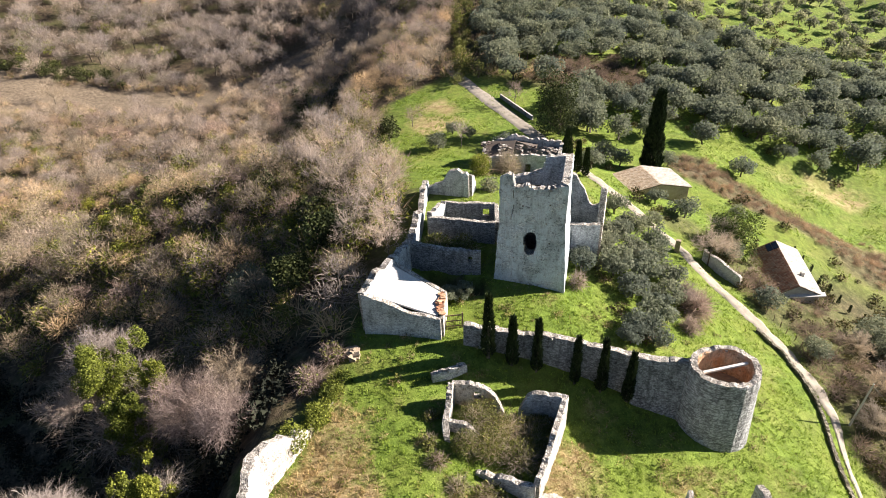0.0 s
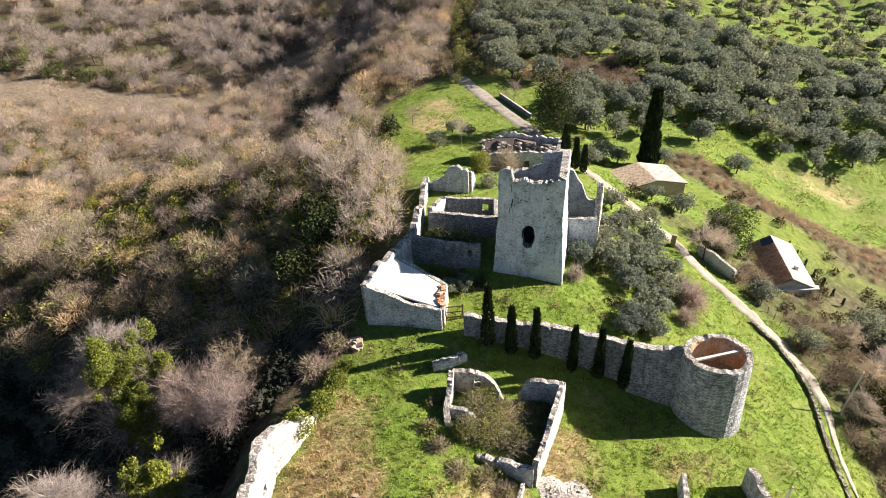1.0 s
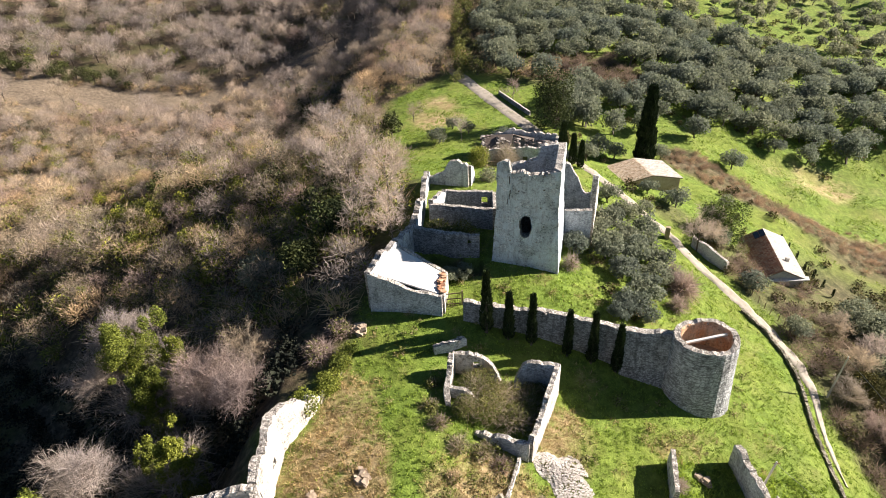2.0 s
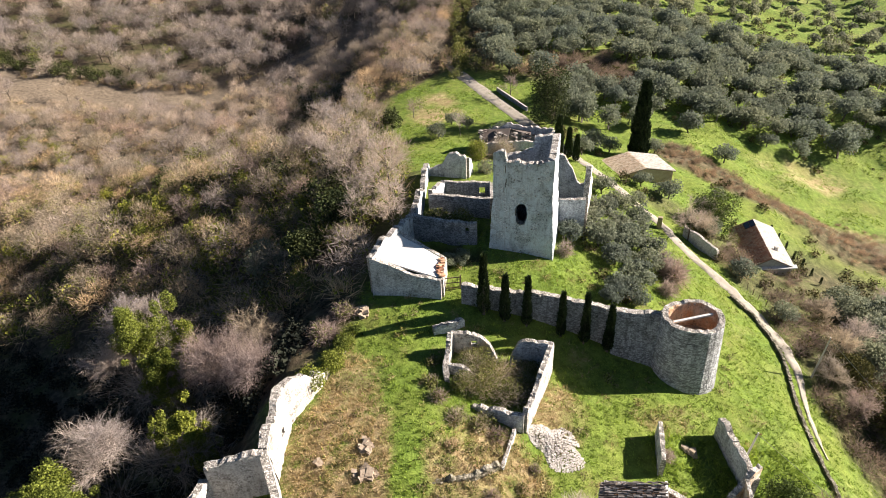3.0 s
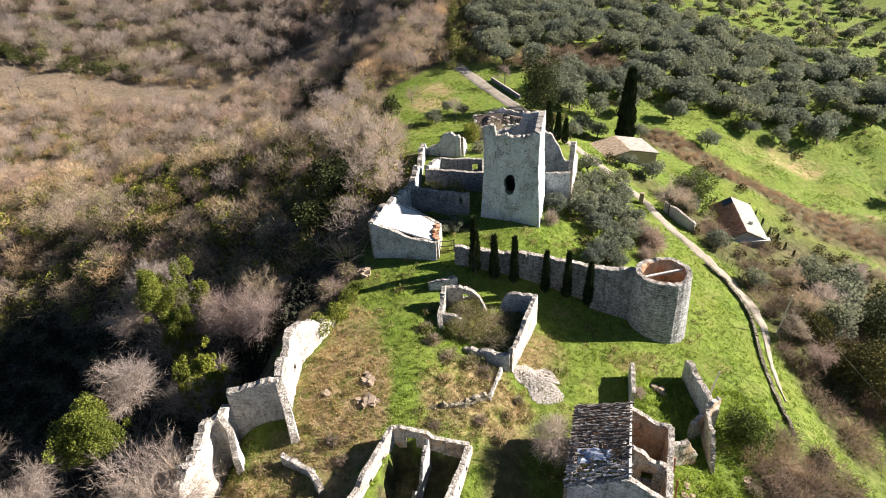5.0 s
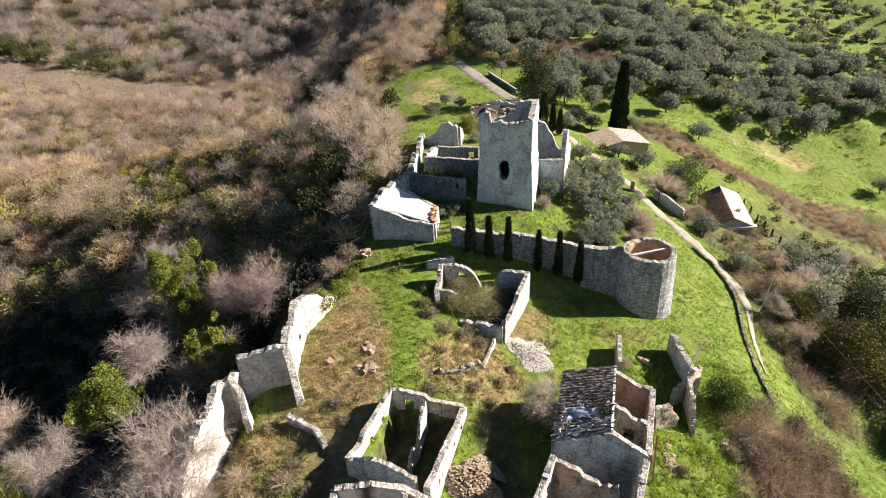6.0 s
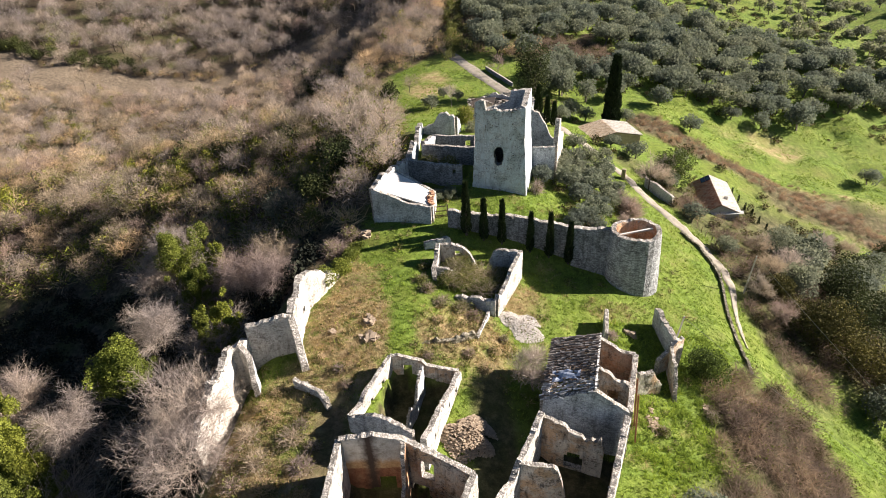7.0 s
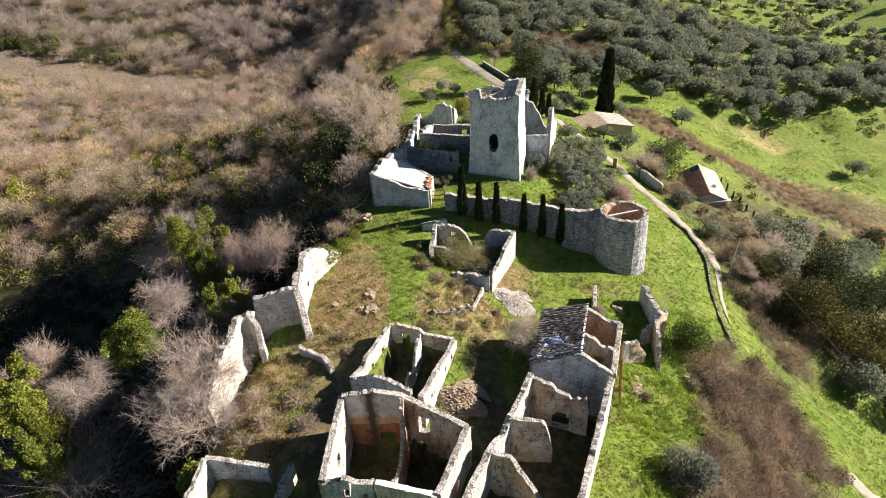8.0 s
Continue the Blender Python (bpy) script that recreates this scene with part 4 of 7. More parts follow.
# plan line runs anticlockwise from the front left corner, so the outer face is on its right
kp = along(KO, KU, KV, (0.35, 0.35), (7.2, 0.35), (7.2, 7.0), (0.35, 7.0))
ruin_wall("shell", keep, kp, [(0, 15.0), (1.0, 15.1), (1.25, 13.6), (3.5, 13.5), (6.0, 13.6), (6.9, 14.0), (9.5, 14.1), (13.4, 14.9), (16.2, 14.5), (16.6, 12.4), (20.2, 11.2), (23.5, 12.2), (26.4, 14.2), (27, 15)],
          thick=0.95, closed=True, base=-1.6, openings=[(2.5, 2.66, 5.9, 7.0), (2.66, 2.84, 5.0, 7.3), (2.84, 3.05, 4.75, 7.55), (3.05, 3.6, 4.6, 7.7), (3.6, 3.85, 4.7, 7.6), (3.85, 4.0, 5.2, 7.35), (4.0, 4.1, 5.6, 6.6), (1.05, 1.17, 12.0, 13.1), (1.14, 1.24, 11.2, 12.0), (1.2, 1.32, 10.6, 11.2), (1.08, 1.18, 9.9, 10.6), (0.9, 1.0, 9.2, 9.9), (5.0, 5.2, 8.9, 9.1), (4.7, 4.9, 4.0, 4.2), (1.3, 1.5, 3.9, 4.1), (5.5, 5.7, 6.3, 6.5), (2.2, 2.4, 11.0, 11.2), (5.3, 5.5, 11.4, 11.6)], mats=(TOWER_STONE, STONE, STONE_TOP), ragged=0.22, bulge=0.07, batter=0.6, batter_to=9.0, step=0.45, rubble=0.34, seed=3, proud=0.7, crown=10.0)
# floor added to block daylight from above, so the window stays black
bm = bmesh.new()
slab(bm, [(*p, 10.6) for p in along(KO, KU, KV, (0.8, 0.8), (6.8, 0.8), (6.8, 6.6), (0.8, 6.6))], 0.3)
part("inner_floor", bm, SOIL, keep)

# ---- walls round the courtyard ----
west = thing("west_curtain_wall", "broken stone curtain wall on the castle's valley side", "wall")
ruin_wall("wall", west, [(-5.4, 84), (-5.9, 71), (-6.5, 64.2), (-8.3, 57.6)], [(0, 3.0), (6, 4.2), (10, 3.0), (14, 5.0), (17, 4.4), (20, 4.9), (24, 5.6), (27, 5.9)], 0.9, base=-3.5, mats=(STONE, STONE, STONE_TOP), ragged=0.5, bulge=0.12, seed=5, rubble=0.35)

chamber = thing("roofless_chamber", "roofless stone chamber with shaded inner walls beside the keep", "ruin")
# dull stone puts the keep's shadow into the colour of these walls
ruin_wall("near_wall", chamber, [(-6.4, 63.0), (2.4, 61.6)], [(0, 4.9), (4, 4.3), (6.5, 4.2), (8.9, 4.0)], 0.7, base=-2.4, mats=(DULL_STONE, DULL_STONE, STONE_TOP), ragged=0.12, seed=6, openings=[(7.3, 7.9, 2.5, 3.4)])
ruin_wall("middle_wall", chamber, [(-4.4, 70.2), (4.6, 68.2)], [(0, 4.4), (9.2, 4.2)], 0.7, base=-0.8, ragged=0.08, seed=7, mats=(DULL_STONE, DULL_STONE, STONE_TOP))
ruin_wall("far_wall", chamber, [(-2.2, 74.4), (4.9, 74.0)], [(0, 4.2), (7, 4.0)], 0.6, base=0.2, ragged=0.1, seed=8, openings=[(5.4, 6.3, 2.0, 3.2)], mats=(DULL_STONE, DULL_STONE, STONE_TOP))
ruin_wall("side_wall", chamber, [(4.9, 68.4), (5.1, 74.0)], [(0, 4.3), (5.6, 4.0)], 0.6, base=-0.8, ragged=0.1, seed=9, mats=(WHITE_WALL, WHITE_WALL, STONE_TOP))
ruin_wall("valley_wall", chamber, [(-2.4, 74.4), (-4.3, 70.4)], [(0, 4.4), (4.4, 4.6)], 0.8, base=-0.6, ragged=0.3, seed=10, mats=(WHITE_WALL, STONE, STONE_TOP))

shard = thing("gable_ruin", "jagged standing gable fragment of a ruined building", "ruin")
ruin_wall("wall", shard, [(-5.2, 83.2), (1.4, 81.5)], [(0, 2.4), (2.2, 3.2), (3.8, 5.2), (4.8, 6.0), (5.6, 5.4), (6.8, 5.0)], 0.8, base=-3.0, ragged=0.3, seed=11)
ruin_wall("return_wall", shard, [(1.5, 81.6), (2.2, 85)], [(0, 5.0), (2.2, 3.6), (3.4, 2.0)], 0.7, base=-3.0, ragged=0.3, seed=12)

east = thing("east_hall_ruin", "tall broken wall corner of a roofless hall", "ruin")
ruin_wall("side_wall", east, [(18.4, 67.6), (20.9, 76.2)], [(0, 4.2), (0.6, 6.2), (1.4, 8.2), (3.0, 7.9), (4.2, 5.8), (6, 4.2), (9, 3.2)], 0.8, base=-4.6, ragged=0.3, seed=13, mats=(WHITE_WALL, STONE, STONE_TOP))
ruin_wall("far_wall", east, [(14.6, 77.0), (20.6, 76.0)], [(0, 7.6), (1.5, 7.2), (2.6, 5.8), (3.6, 4.2), (4.4, 2.4), (5.2, 2.2), (6.1, 3.0)], 0.8, base=-4.6, ragged=0.35, seed=14)
ruin_wall("low_wall", east, [(13.4, 67.4), (18.3, 67.1)], [(0, 4.4), (5, 4.2)], 0.8, base=-4.6, ragged=0.1, seed=15)

# ---- gatehouse ----
gate_house = thing("gatehouse", "small stone gatehouse with pale sloping cement roof", "building")
GA, GB_, GC, GD = (-11.2, 52.1), (-2.4, 50.5), (-2.0, 54.9), (-8.2, 57.4)
ruin_wall("front_wall", gate_house, [GA, GB_], [(0, 5.2), (2, 4.7), (5.5, 3.2), (8.9, 2.7)], 0.6, base=-2.2, ragged=0.07, seed=16, batter=0.3, batter_to=3.0)
ruin_wall("gate_wall", gate_house, [GB_, GC], [(0, 2.7), (4.4, 3.1)], 0.5, base=-1.2, ragged=0.04, seed=17, mats=(WHITE_WALL, WHITE_WALL, STONE_TOP))
ruin_wall("rear_wall", gate_house, [GC, GD], [(0, 3.0), (6.7, 5.9)], 0.5, base=-2.2, ragged=0.06, seed=18)
ruin_wall("valley_wall", gate_house, [GD, GA], [(0, 6.2), (3, 6.3), (6.1, 5.4)], 0.9, base=-5.0, ragged=0.25, seed=19, bulge=0.1)
bm = bmesh.new()
slab(bm, [(-10.7, 52.35, 5.0), (-2.75, 50.95, 2.72), (-2.3, 54.6, 3.05), (-8.1, 56.9, 5.75)], 0.22)
bmesh.ops.subdivide_edges(bm, edges=bm.edges[:], cuts=6, use_grid_fill=True)
for v in bm.verts:
    v.co.z += 0.10 * noise.noise(v.co * 0.5) + 0.03 * noise.noise(v.co * 2.0)
part("roof_screed", bm, CONCRETE, gate_house, "pale cement roof screed")
rng = np.random.RandomState(4)
P = [(-2.35 + rng.uniform(-0.45, 0.15), 51.0 + s, 2.9 + 0.12 * s + rng.uniform(-0.05, 0.12)) for s in np.linspace(0, 3.4, 34)]
SV, SF = stones(rng, P, 0.42, 0.4)
put("roof_tile", mesh_np("roof_tile", SV, SF, (TILE_RED,)), gate_house, "broken red clay tiles", kind="stuff")

gate = thing("wooden_gate", "weathered timber double gate in the curtain wall", "gate")
bm = bmesh.new()
for h in (0.35, 1.1, 1.9):
    bar(bm, (-1.95, 51.85, h), (-0.15, 52.05, h), 0.08, 0.12)
part("rail", bm, TIMBER, gate)
for k in range(9):
    bm = bmesh.new()
    s = k / 8
    bar(bm, (-1.9 + 1.7 * s, 51.8 + 0.2 * s, 0.05), (-1.9 + 1.7 * s, 51.8 + 0.2 * s, 2.05 + 0.05 * math.sin(k * 2.1)), 0.17, 0.03)
    part("board", bm, TIMBER, gate)
for x, y in ((-2.05, 51.82), (-0.05, 52.08)):
    bm = bmesh.new()
    bar(bm, (x, y, -0.3), (x, y, 2.2), 0.16)
    part("post", bm, TIMBER, gate)

# ---- southern curtain wall and its round tower ----
south = thing("south_curtain_wall", "long grey stone curtain wall behind a row of cypresses", "wall")
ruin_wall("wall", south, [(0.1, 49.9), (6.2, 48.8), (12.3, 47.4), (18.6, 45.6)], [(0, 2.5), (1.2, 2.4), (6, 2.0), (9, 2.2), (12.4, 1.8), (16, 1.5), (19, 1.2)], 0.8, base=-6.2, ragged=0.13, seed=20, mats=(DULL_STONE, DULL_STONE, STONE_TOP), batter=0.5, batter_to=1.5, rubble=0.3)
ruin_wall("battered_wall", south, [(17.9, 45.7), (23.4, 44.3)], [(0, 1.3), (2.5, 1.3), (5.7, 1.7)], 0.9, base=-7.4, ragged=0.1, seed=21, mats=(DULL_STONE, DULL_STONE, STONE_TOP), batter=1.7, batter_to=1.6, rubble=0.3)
low = thing("low_terrace_wall", "crumbled low curved terrace wall in grass", "wall")
ruin_wall("wall", low, [(-3.4, 44.6), (-1.6, 45.2), (0.2, 46.3)], [(0, 0.2), (2, 0.35), (3.9, 0.0)], 0.6, ragged=0.2, seed=22, rubble=0.35)

round_tower = thing("round_corner_tower", "squat open-topped round stone corner tower with broken rim", "tower")
ring = [(25.95 + 3.05 * math.cos(a), 43.4 + 2.45 * math.sin(a)) for a in np.linspace(0, 2 * math.pi, 26)[:-1]]
ruin_wall("shell", round_tower, ring, [(0, 1.9), (2.4, 2.2), (5.0, 1.9), (7.5, 2.1), (8.6, 1.9), (10.5, 1.9), (13.0, 1.6), (14.5, 1.5), (16.3, 1.7), (17.4, 1.9)], 0.7, closed=True, base=-8.6, ragged=0.12, seed=23, batter=0.75, batter_to=1.5, mats=(GREY_STONE, OCHRE_PLASTER, STONE_TOP), rubble=0.3)
bm = bmesh.new()
bmesh.ops.create_circle(bm, cap_ends=True, radius=2.4, segments=24, matrix=Matrix.Translation((25.95, 43.4, -1.2)) @ Matrix.Diagonal((1.22, 1, 1, 1)))
part("inner_floor", bm, BROWN_RUBBLE, round_tower)
bm = bmesh.new()
bar(bm, (23.7, 43.0, 1.35), (28.3, 43.9, 1.6), 0.28, 0.2)
part("beam", bm, CONCRETE, round_tower, "pale beam across the open top")

# ---- roofless house in the outer yard ----
yard_house = thing("roofless_yard_house", "roofless stone house filled with brambles", "ruin")
ruin_wall("far_wall", yard_house, [(-1.2, 42.3), (4.0, 41.6)], [(0, 1.5), (1.6, 1.4), (3.4, 1.0), (4.3, 0.2), (4.9, -1.2), (5.3, -2.4)], 0.6, base=-3.6, ragged=0.15, seed=30, openings=[(2.2, 2.9, -0.3, 0.55)], mats=(OLD_PLASTER, STONE, STONE_TOP))
ruin_wall("far_wall", yard_house, [(5.4, 41.5), (9.9, 40.9)], [(0, -2.0), (0.8, 0.2), (1.6, 0.9), (4.6, 0.6)], 0.6, base=-5.2, ragged=0.12, seed=31)
ruin_wall("sunny_wall", yard_house, [(6.0, 31.9), (8.4, 37.3), (9.9, 41.0)], [(0, -0.6), (0.6, 0.5), (1.0, -0.8), (4.0, -0.2), (5.0, 0.5), (10.0, 0.6)], 0.6, base=-5.4, ragged=0.15, seed=32, mats=(WHITE_WALL, STONE, STONE_TOP))
ruin_wall("near_wall", yard_house, [(0.2, 34.2), (6.0, 31.9)], [(0, -1.8), (0.8, -1.0), (3.0, -0.8), (6.3, -0.6)], 0.6, base=-5.2, ragged=0.2, seed=33)
ruin_wall("shady_wall", yard_house, [(-1.3, 42.1), (-1.9, 38.4)], [(0, 1.5), (1.6, 1.2), (2.2, 0.2), (3.8, 0.3)], 0.6, base=-3.0, ragged=0.25, seed=34, mats=(STONE, WHITE_WALL, STONE_TOP))
ruin_wall("shady_wall", yard_house, [(-1.9, 38.3), (-1.5, 35.6)], [(0, 0.3), (1.6, -0.8), (2.8, -1.8)], 0.6, base=-3.0, ragged=0.25, seed=36, mats=(STONE, WHITE_WALL, STONE_TOP))
ruin_wall("spur_wall", yard_house, [(-1.8, 38.6), (0.2, 38.3), (1.8, 37.2)], [(0, 0.3), (2.2, 0.0), (4.0, -1.4)], 0.5, base=-3.0, ragged=0.15, seed=35)

# ---- long roofless house ----
long_house = thing("long_roofless_house", "long narrow roofless house with pale plaster inside", "ruin")
LA, LB, LC, LD = (-6.1, 20.9), (1.2, 20.3), (-2.0, 9.3), (-9.4, 13.2)
ruin_wall("far_wall", long_house, [LA, LB], [(0, 1.2), (1.0, 1.3), (3.5, 0.6), (3.8, 0.0), (7.3, -0.7)], 0.5, base=-4.6, ragged=0.06, seed=40, openings=[(1.35, 2.3, -1.75, 0.1)], mats=(OLD_PLASTER, STONE, STONE_TOP))
ruin_wall("valley_side_wall", long_house, [LD, LA], [(0, 0.9), (2.2, 0.4), (2.6, 1.0), (8.4, 1.2)], 0.5, base=-4.6, ragged=0.1, seed=41, openings=[(3.4, 3.9, -1.2, -0.5), (5.8, 6.3, -1.0, -0.3)], mats=(WHITE_WALL, STONE, STONE_TOP))
ruin_wall("sunny_wall", long_house, [LC, LB], [(0, 1.9), (3, 1.2), (6, 0.6), (8.5, -0.4), (10.5, -0.6), (11.4, -0.8)], 0.6, base=-6.0, ragged=0.15, seed=42, openings=[(2.0, 2.5, -0.6, 0.1), (6.6, 7.1, -1.4, -0.7), (9.0, 9.5, -1.9, -1.2)], mats=(WHITE_WALL, OLD_PLASTER, STONE_TOP))
ruin_wall("near_wall", long_house, [LD, (-3.0, 10.4)], [(0, 0.7), (1.4, 1.5), (3.4, 2.4), (4.4, 2.2), (7, 1.7)], 0.5, base=-4.6, ragged=0.12, seed=43)
ruin_wall("partition", long_house, [(-2.7, 19.9), (-3.3, 17.6), (-4.2, 14.6)], [(0, 0.5), (2.2, -0.4), (2.5, -2.0), (3.6, -2.4), (4.2, -1.2), (5.4, -2.4)], 0.35, base=-4.6, ragged=0.2, seed=44)

# ---- two-roomed house nearest the spur's end ----
twin = thing("two_room_house_ruin", "roofless two-room house with soot and ochre stains", "ruin")
TA, TB, TC, TD, TE = (-9.3, 8.4), (-3.5, 8.4), (2.4, 5.9), (-0.2, -1.2), (-9.6, -0.4)
ruin_wall("far_wall", twin, [TA, TB], [(0, 3.3), (0.8, 3.6), (3.2, 4.0), (5.8, 3.2)], 0.6, base=-6.0, ragged=0.16, seed=50, openings=[(3.1, 4.6, -3.8, -1.6)], mats=(HEARTH_PLASTER, STONE, STONE_TOP))
ruin_wall("far_wall", twin, [TB, TC], [(0, 3.2), (3.2, 2.5), (6.4, 1.7)], 0.6, base=-6.0, ragged=0.12, seed=51, openings=[(1.5, 2.75, -1.0, 1.25), (0.5, 2.1, -4.7, -2.3)], mats=(OLD_PLASTER, STONE, STONE_TOP))
ruin_wall("valley_side_wall", twin, [TE, TA], [(0, 3.0), (3, 3.2), (8.8, 3.3)], 0.65, base=-6.0, ragged=0.14, seed=52, openings=[(3.5, 4.3, 0, 1.2)], mats=(WHITE_WALL, STONE, STONE_TOP))
ruin_wall("sunny_wall", twin, [TD, TC], [(0, 2.0), (4, 1.8), (7.5, 1.7)], 0.65, base=-6.0, ragged=0.14, seed=53, mats=(WHITE_WALL, OLD_PLASTER, STONE_TOP))
ruin_wall("near_wall", twin, [TE, (-5.4, -0.5)], [(0, 2.9), (2, 3.2), (4.2, 2.9)], 0.55, base=-6.0, ragged=0.2, seed=54, mats=(STONE, OLD_PLASTER, STONE_TOP), openings=[(1.6, 2.3, 0.6, 2.2)])
ruin_wall("near_wall", twin, [(-5.2, -0.5), TD], [(0, 2.9), (5, 2.0)], 0.55, base=-6.0, ragged=0.05, seed=55, mats=(WHITE_WALL, OLD_PLASTER, CONCRETE), rubble=0)
ruin_wall("partition", twin, [(-3.6, 8.0), (-3.9, 4.2), (-4.1, 0.0)], [(0, 3.1), (1.0, 2.6), (1.6, -0.4), (3.8, -1.6), (6, -0.4), (8, 1.8)], 0.4, base=-6.0, ragged=0.2, seed=56, mats=(OLD_PLASTER, OCHRE_PLASTER, STONE_TOP))

# ---- gabled house with half a roof ----
gabled = thing("half_roofed_house", "gabled stone house with half its mossy tile roof", "building")
HU, HV, HO = (0.976, -0.22), (0.27, 0.963), (9.5, 15.1)


def hp(a, b):
    return along(HO, HU, HV, (a, b))[0]


ruin_wall("near_gable", gabled, [hp(0, 0), hp(8.2, 0)], [(0, 0.3), (4.75, 2.55), (8.2, 0.2)], 0.55, base=-6.2, ragged=0.03, seed=60, rubble=0.2)
ruin_wall("far_gable", gabled, [hp(0, 9.0), hp(8.6, 8.0)], [(0, 0.2), (4.75, 1.7), (7.4, 0.4), (8.6, 0.3)], 0.55, base=-7.0, ragged=0.08, seed=61, mats=(OCHRE_PLASTER, STONE, STONE_TOP))
ruin_wall("cross_wall", gabled, [hp(4.2, 4.2), hp(8.3, 3.6)], [(0, 1.9), (2, 1.0), (2.4, 0.4), (4.1, 0.1)], 0.5, base=-6.8, ragged=0.14, seed=62, mats=(OLD_PLASTER, OCHRE_PLASTER, STONE_TOP), openings=[(2.0, 3.0, -2.6, -1.0)])
ruin_wall("shady_wall", gabled, [hp(0, 9.0), hp(0, 0)], [(0, 0.2), (9, 0.2)], 0.55, base=-5.6, ragged=0.03, seed=63, rubble=0)
ruin_wall("sunny_wall", gabled, [hp(8.2, 0), hp(8.6, 8.0)], [(0, 0.2), (2, 0.4), (4, 0.0), (5.5, 0.6), (8, 0.3)], 0.6, base=-8.4, ragged=0.2, seed=64, mats=(OLD_PLASTER, OCHRE_PLASTER, STONE_TOP))
rngr = np.random.RandomState(12)


def slope_z(a, b):
    """Height of the surviving roof slope, which sags in its middle."""
    return 0.40 + 2.15 * (a / 4.75) - 0.075 * b * (a / 4.75) - 0.16 * math.sin(3.14 * min(1, max(0, a / 4.75))) * math.exp(-((b - 3.2) / 1.6) ** 2)


def clay_tiles(name, mat, label, b0, b1, loss, mess):
    """Half-round tiles in columns down the slope between two distances from the near gable; loss: share that is gone, mess: how far they slid."""
    V, F = [], []
    for c in range(int((b1 - b0) / 0.2)):
        for r in range(14):
            b, a = b0 + 0.2 * c + rngr.normal() * 0.05 * mess, -0.3 + 0.365 * r + rngr.normal() * 0.10 * mess
            hole = noise.noise(Vector((a * 0.6, b * 0.55, 4.2)))
            if rngr.uniform() < loss or hole > 0.55 - loss or a > 4.7:
                continue
            up, yaw, lift = (c % 2) * 0.05 + rngr.uniform(0, 0.04) * mess, rngr.normal() * 0.18 * mess, rngr.normal() * 0.05 * mess
            q = len(V)
            for da, taper in ((0.0, 1.0), (0.44, 0.82)):
                for off, h in ((-0.1, 0.0), (-0.055, 0.06), (0.055, 0.06), (0.1, 0.0)):
                    bb = b + off * taper + da * yaw
                    x, y = hp(a + da, bb)
                    V.append((x, y, slope_z(a + da, bb) + up + h + (lift if da else 0.03)))
            for k in range(3):
                F.append((q + k, q + k + 1, q + k + 5, q + k + 4))
    return put(name, mesh_np(name, np.array(V), np.array(F), (mat,)), gabled, label, kind="stuff")


clay_tiles("roof_tile", TILE_OLD, "old mossy roof tiles with gaps", 3.6, 9.1, 0.06, 0.7)
clay_tiles("roof_tile", TILE_OLD, "slipped and broken roof tiles", 2.0, 3.6, 0.3, 1.8)
clay_tiles("roof_tile", TILE_LICHEN, "pale lichened roof tiles above the gable", -0.25, 2.1, 0.16, 1.3)
bm = bmesh.new()
slab(bm, [(*hp(a, b), slope_z(a, b) + 0.10) for a, b in ((0.55, 1.9), (3.3, 1.9), (3.3, 3.5), (0.55, 3.5))], 0.03)
bmesh.ops.subdivide_edges(bm, edges=bm.edges[:], cuts=9, use_grid_fill=True)
for v in bm.verts:
    v.co.z += 0.20 * noise.noise(v.co * 1.7) + 0.1 * noise.noise(v.co * 4.5)
    v.co.x += 0.3 * noise.noise(v.co * 0.9 + Vector((3, 1, 0)))
    v.co.y += 0.35 * noise.noise(v.co * 1.1 + Vector((0, 5, 2)))
tagged(part("plastic_sheet", bm, SHEET, None), "crumpled blue and white plastic sheet on the broken roof", "sheet")
for c in range(9):
    bm = bmesh.new()
    b = 0.4 + 8.2 * c / 8
    p, q = hp(-0.2, b), hp(4.75, b)
    bar(bm, (*p, 0.22), (*q, 2.35 - 0.075 * b), 0.13, 0.14)
    part("rafter", bm, TIMBER, gabled)
for r in range(12):
    bm = bmesh.new()
    a = 0.2 + 4.3 * r / 11
    p, q = hp(a, 0.1), hp(a, 8.9)
    bar(bm, (*p, 0.36 + 2.15 * a / 4.75), (*q, 0.36 + 2.15 * a / 4.75 - 0.66 * a / 4.75), 0.07, 0.035)
    part("batten", bm, TIMBER, gabled)
bm = bmesh.new()
bar(bm, (*hp(4.8, 0.0), 2.62), (*hp(4.8, 8.9), 1.85), 0.2, 0.16)
part("ridge_beam", bm, CONCRETE, gabled)

# ---- lower rooms in front of the gabled house ----
rooms = thing("lower_rooms_ruin", "roofless stone rooms with bright eroded side wall", "ruin")
ruin_wall("shady_wall", rooms, [(9.0, 12.8), (6.4, 7.9), (4.3, 4.2), (2.6, 1.0), (1.2, -2.0)], [(0, 1.2), (3.0, 0.4), (5.6, 0.4), (7, -0.4), (9.6, 0.4), (13, 0.1), (16.7, 0.3)], 0.6, base=-5.8, ragged=0.15, seed=70, openings=[(1.6, 2.3, -1.6, -0.4)], mats=(STONE, WHITE_WALL, STONE_TOP))
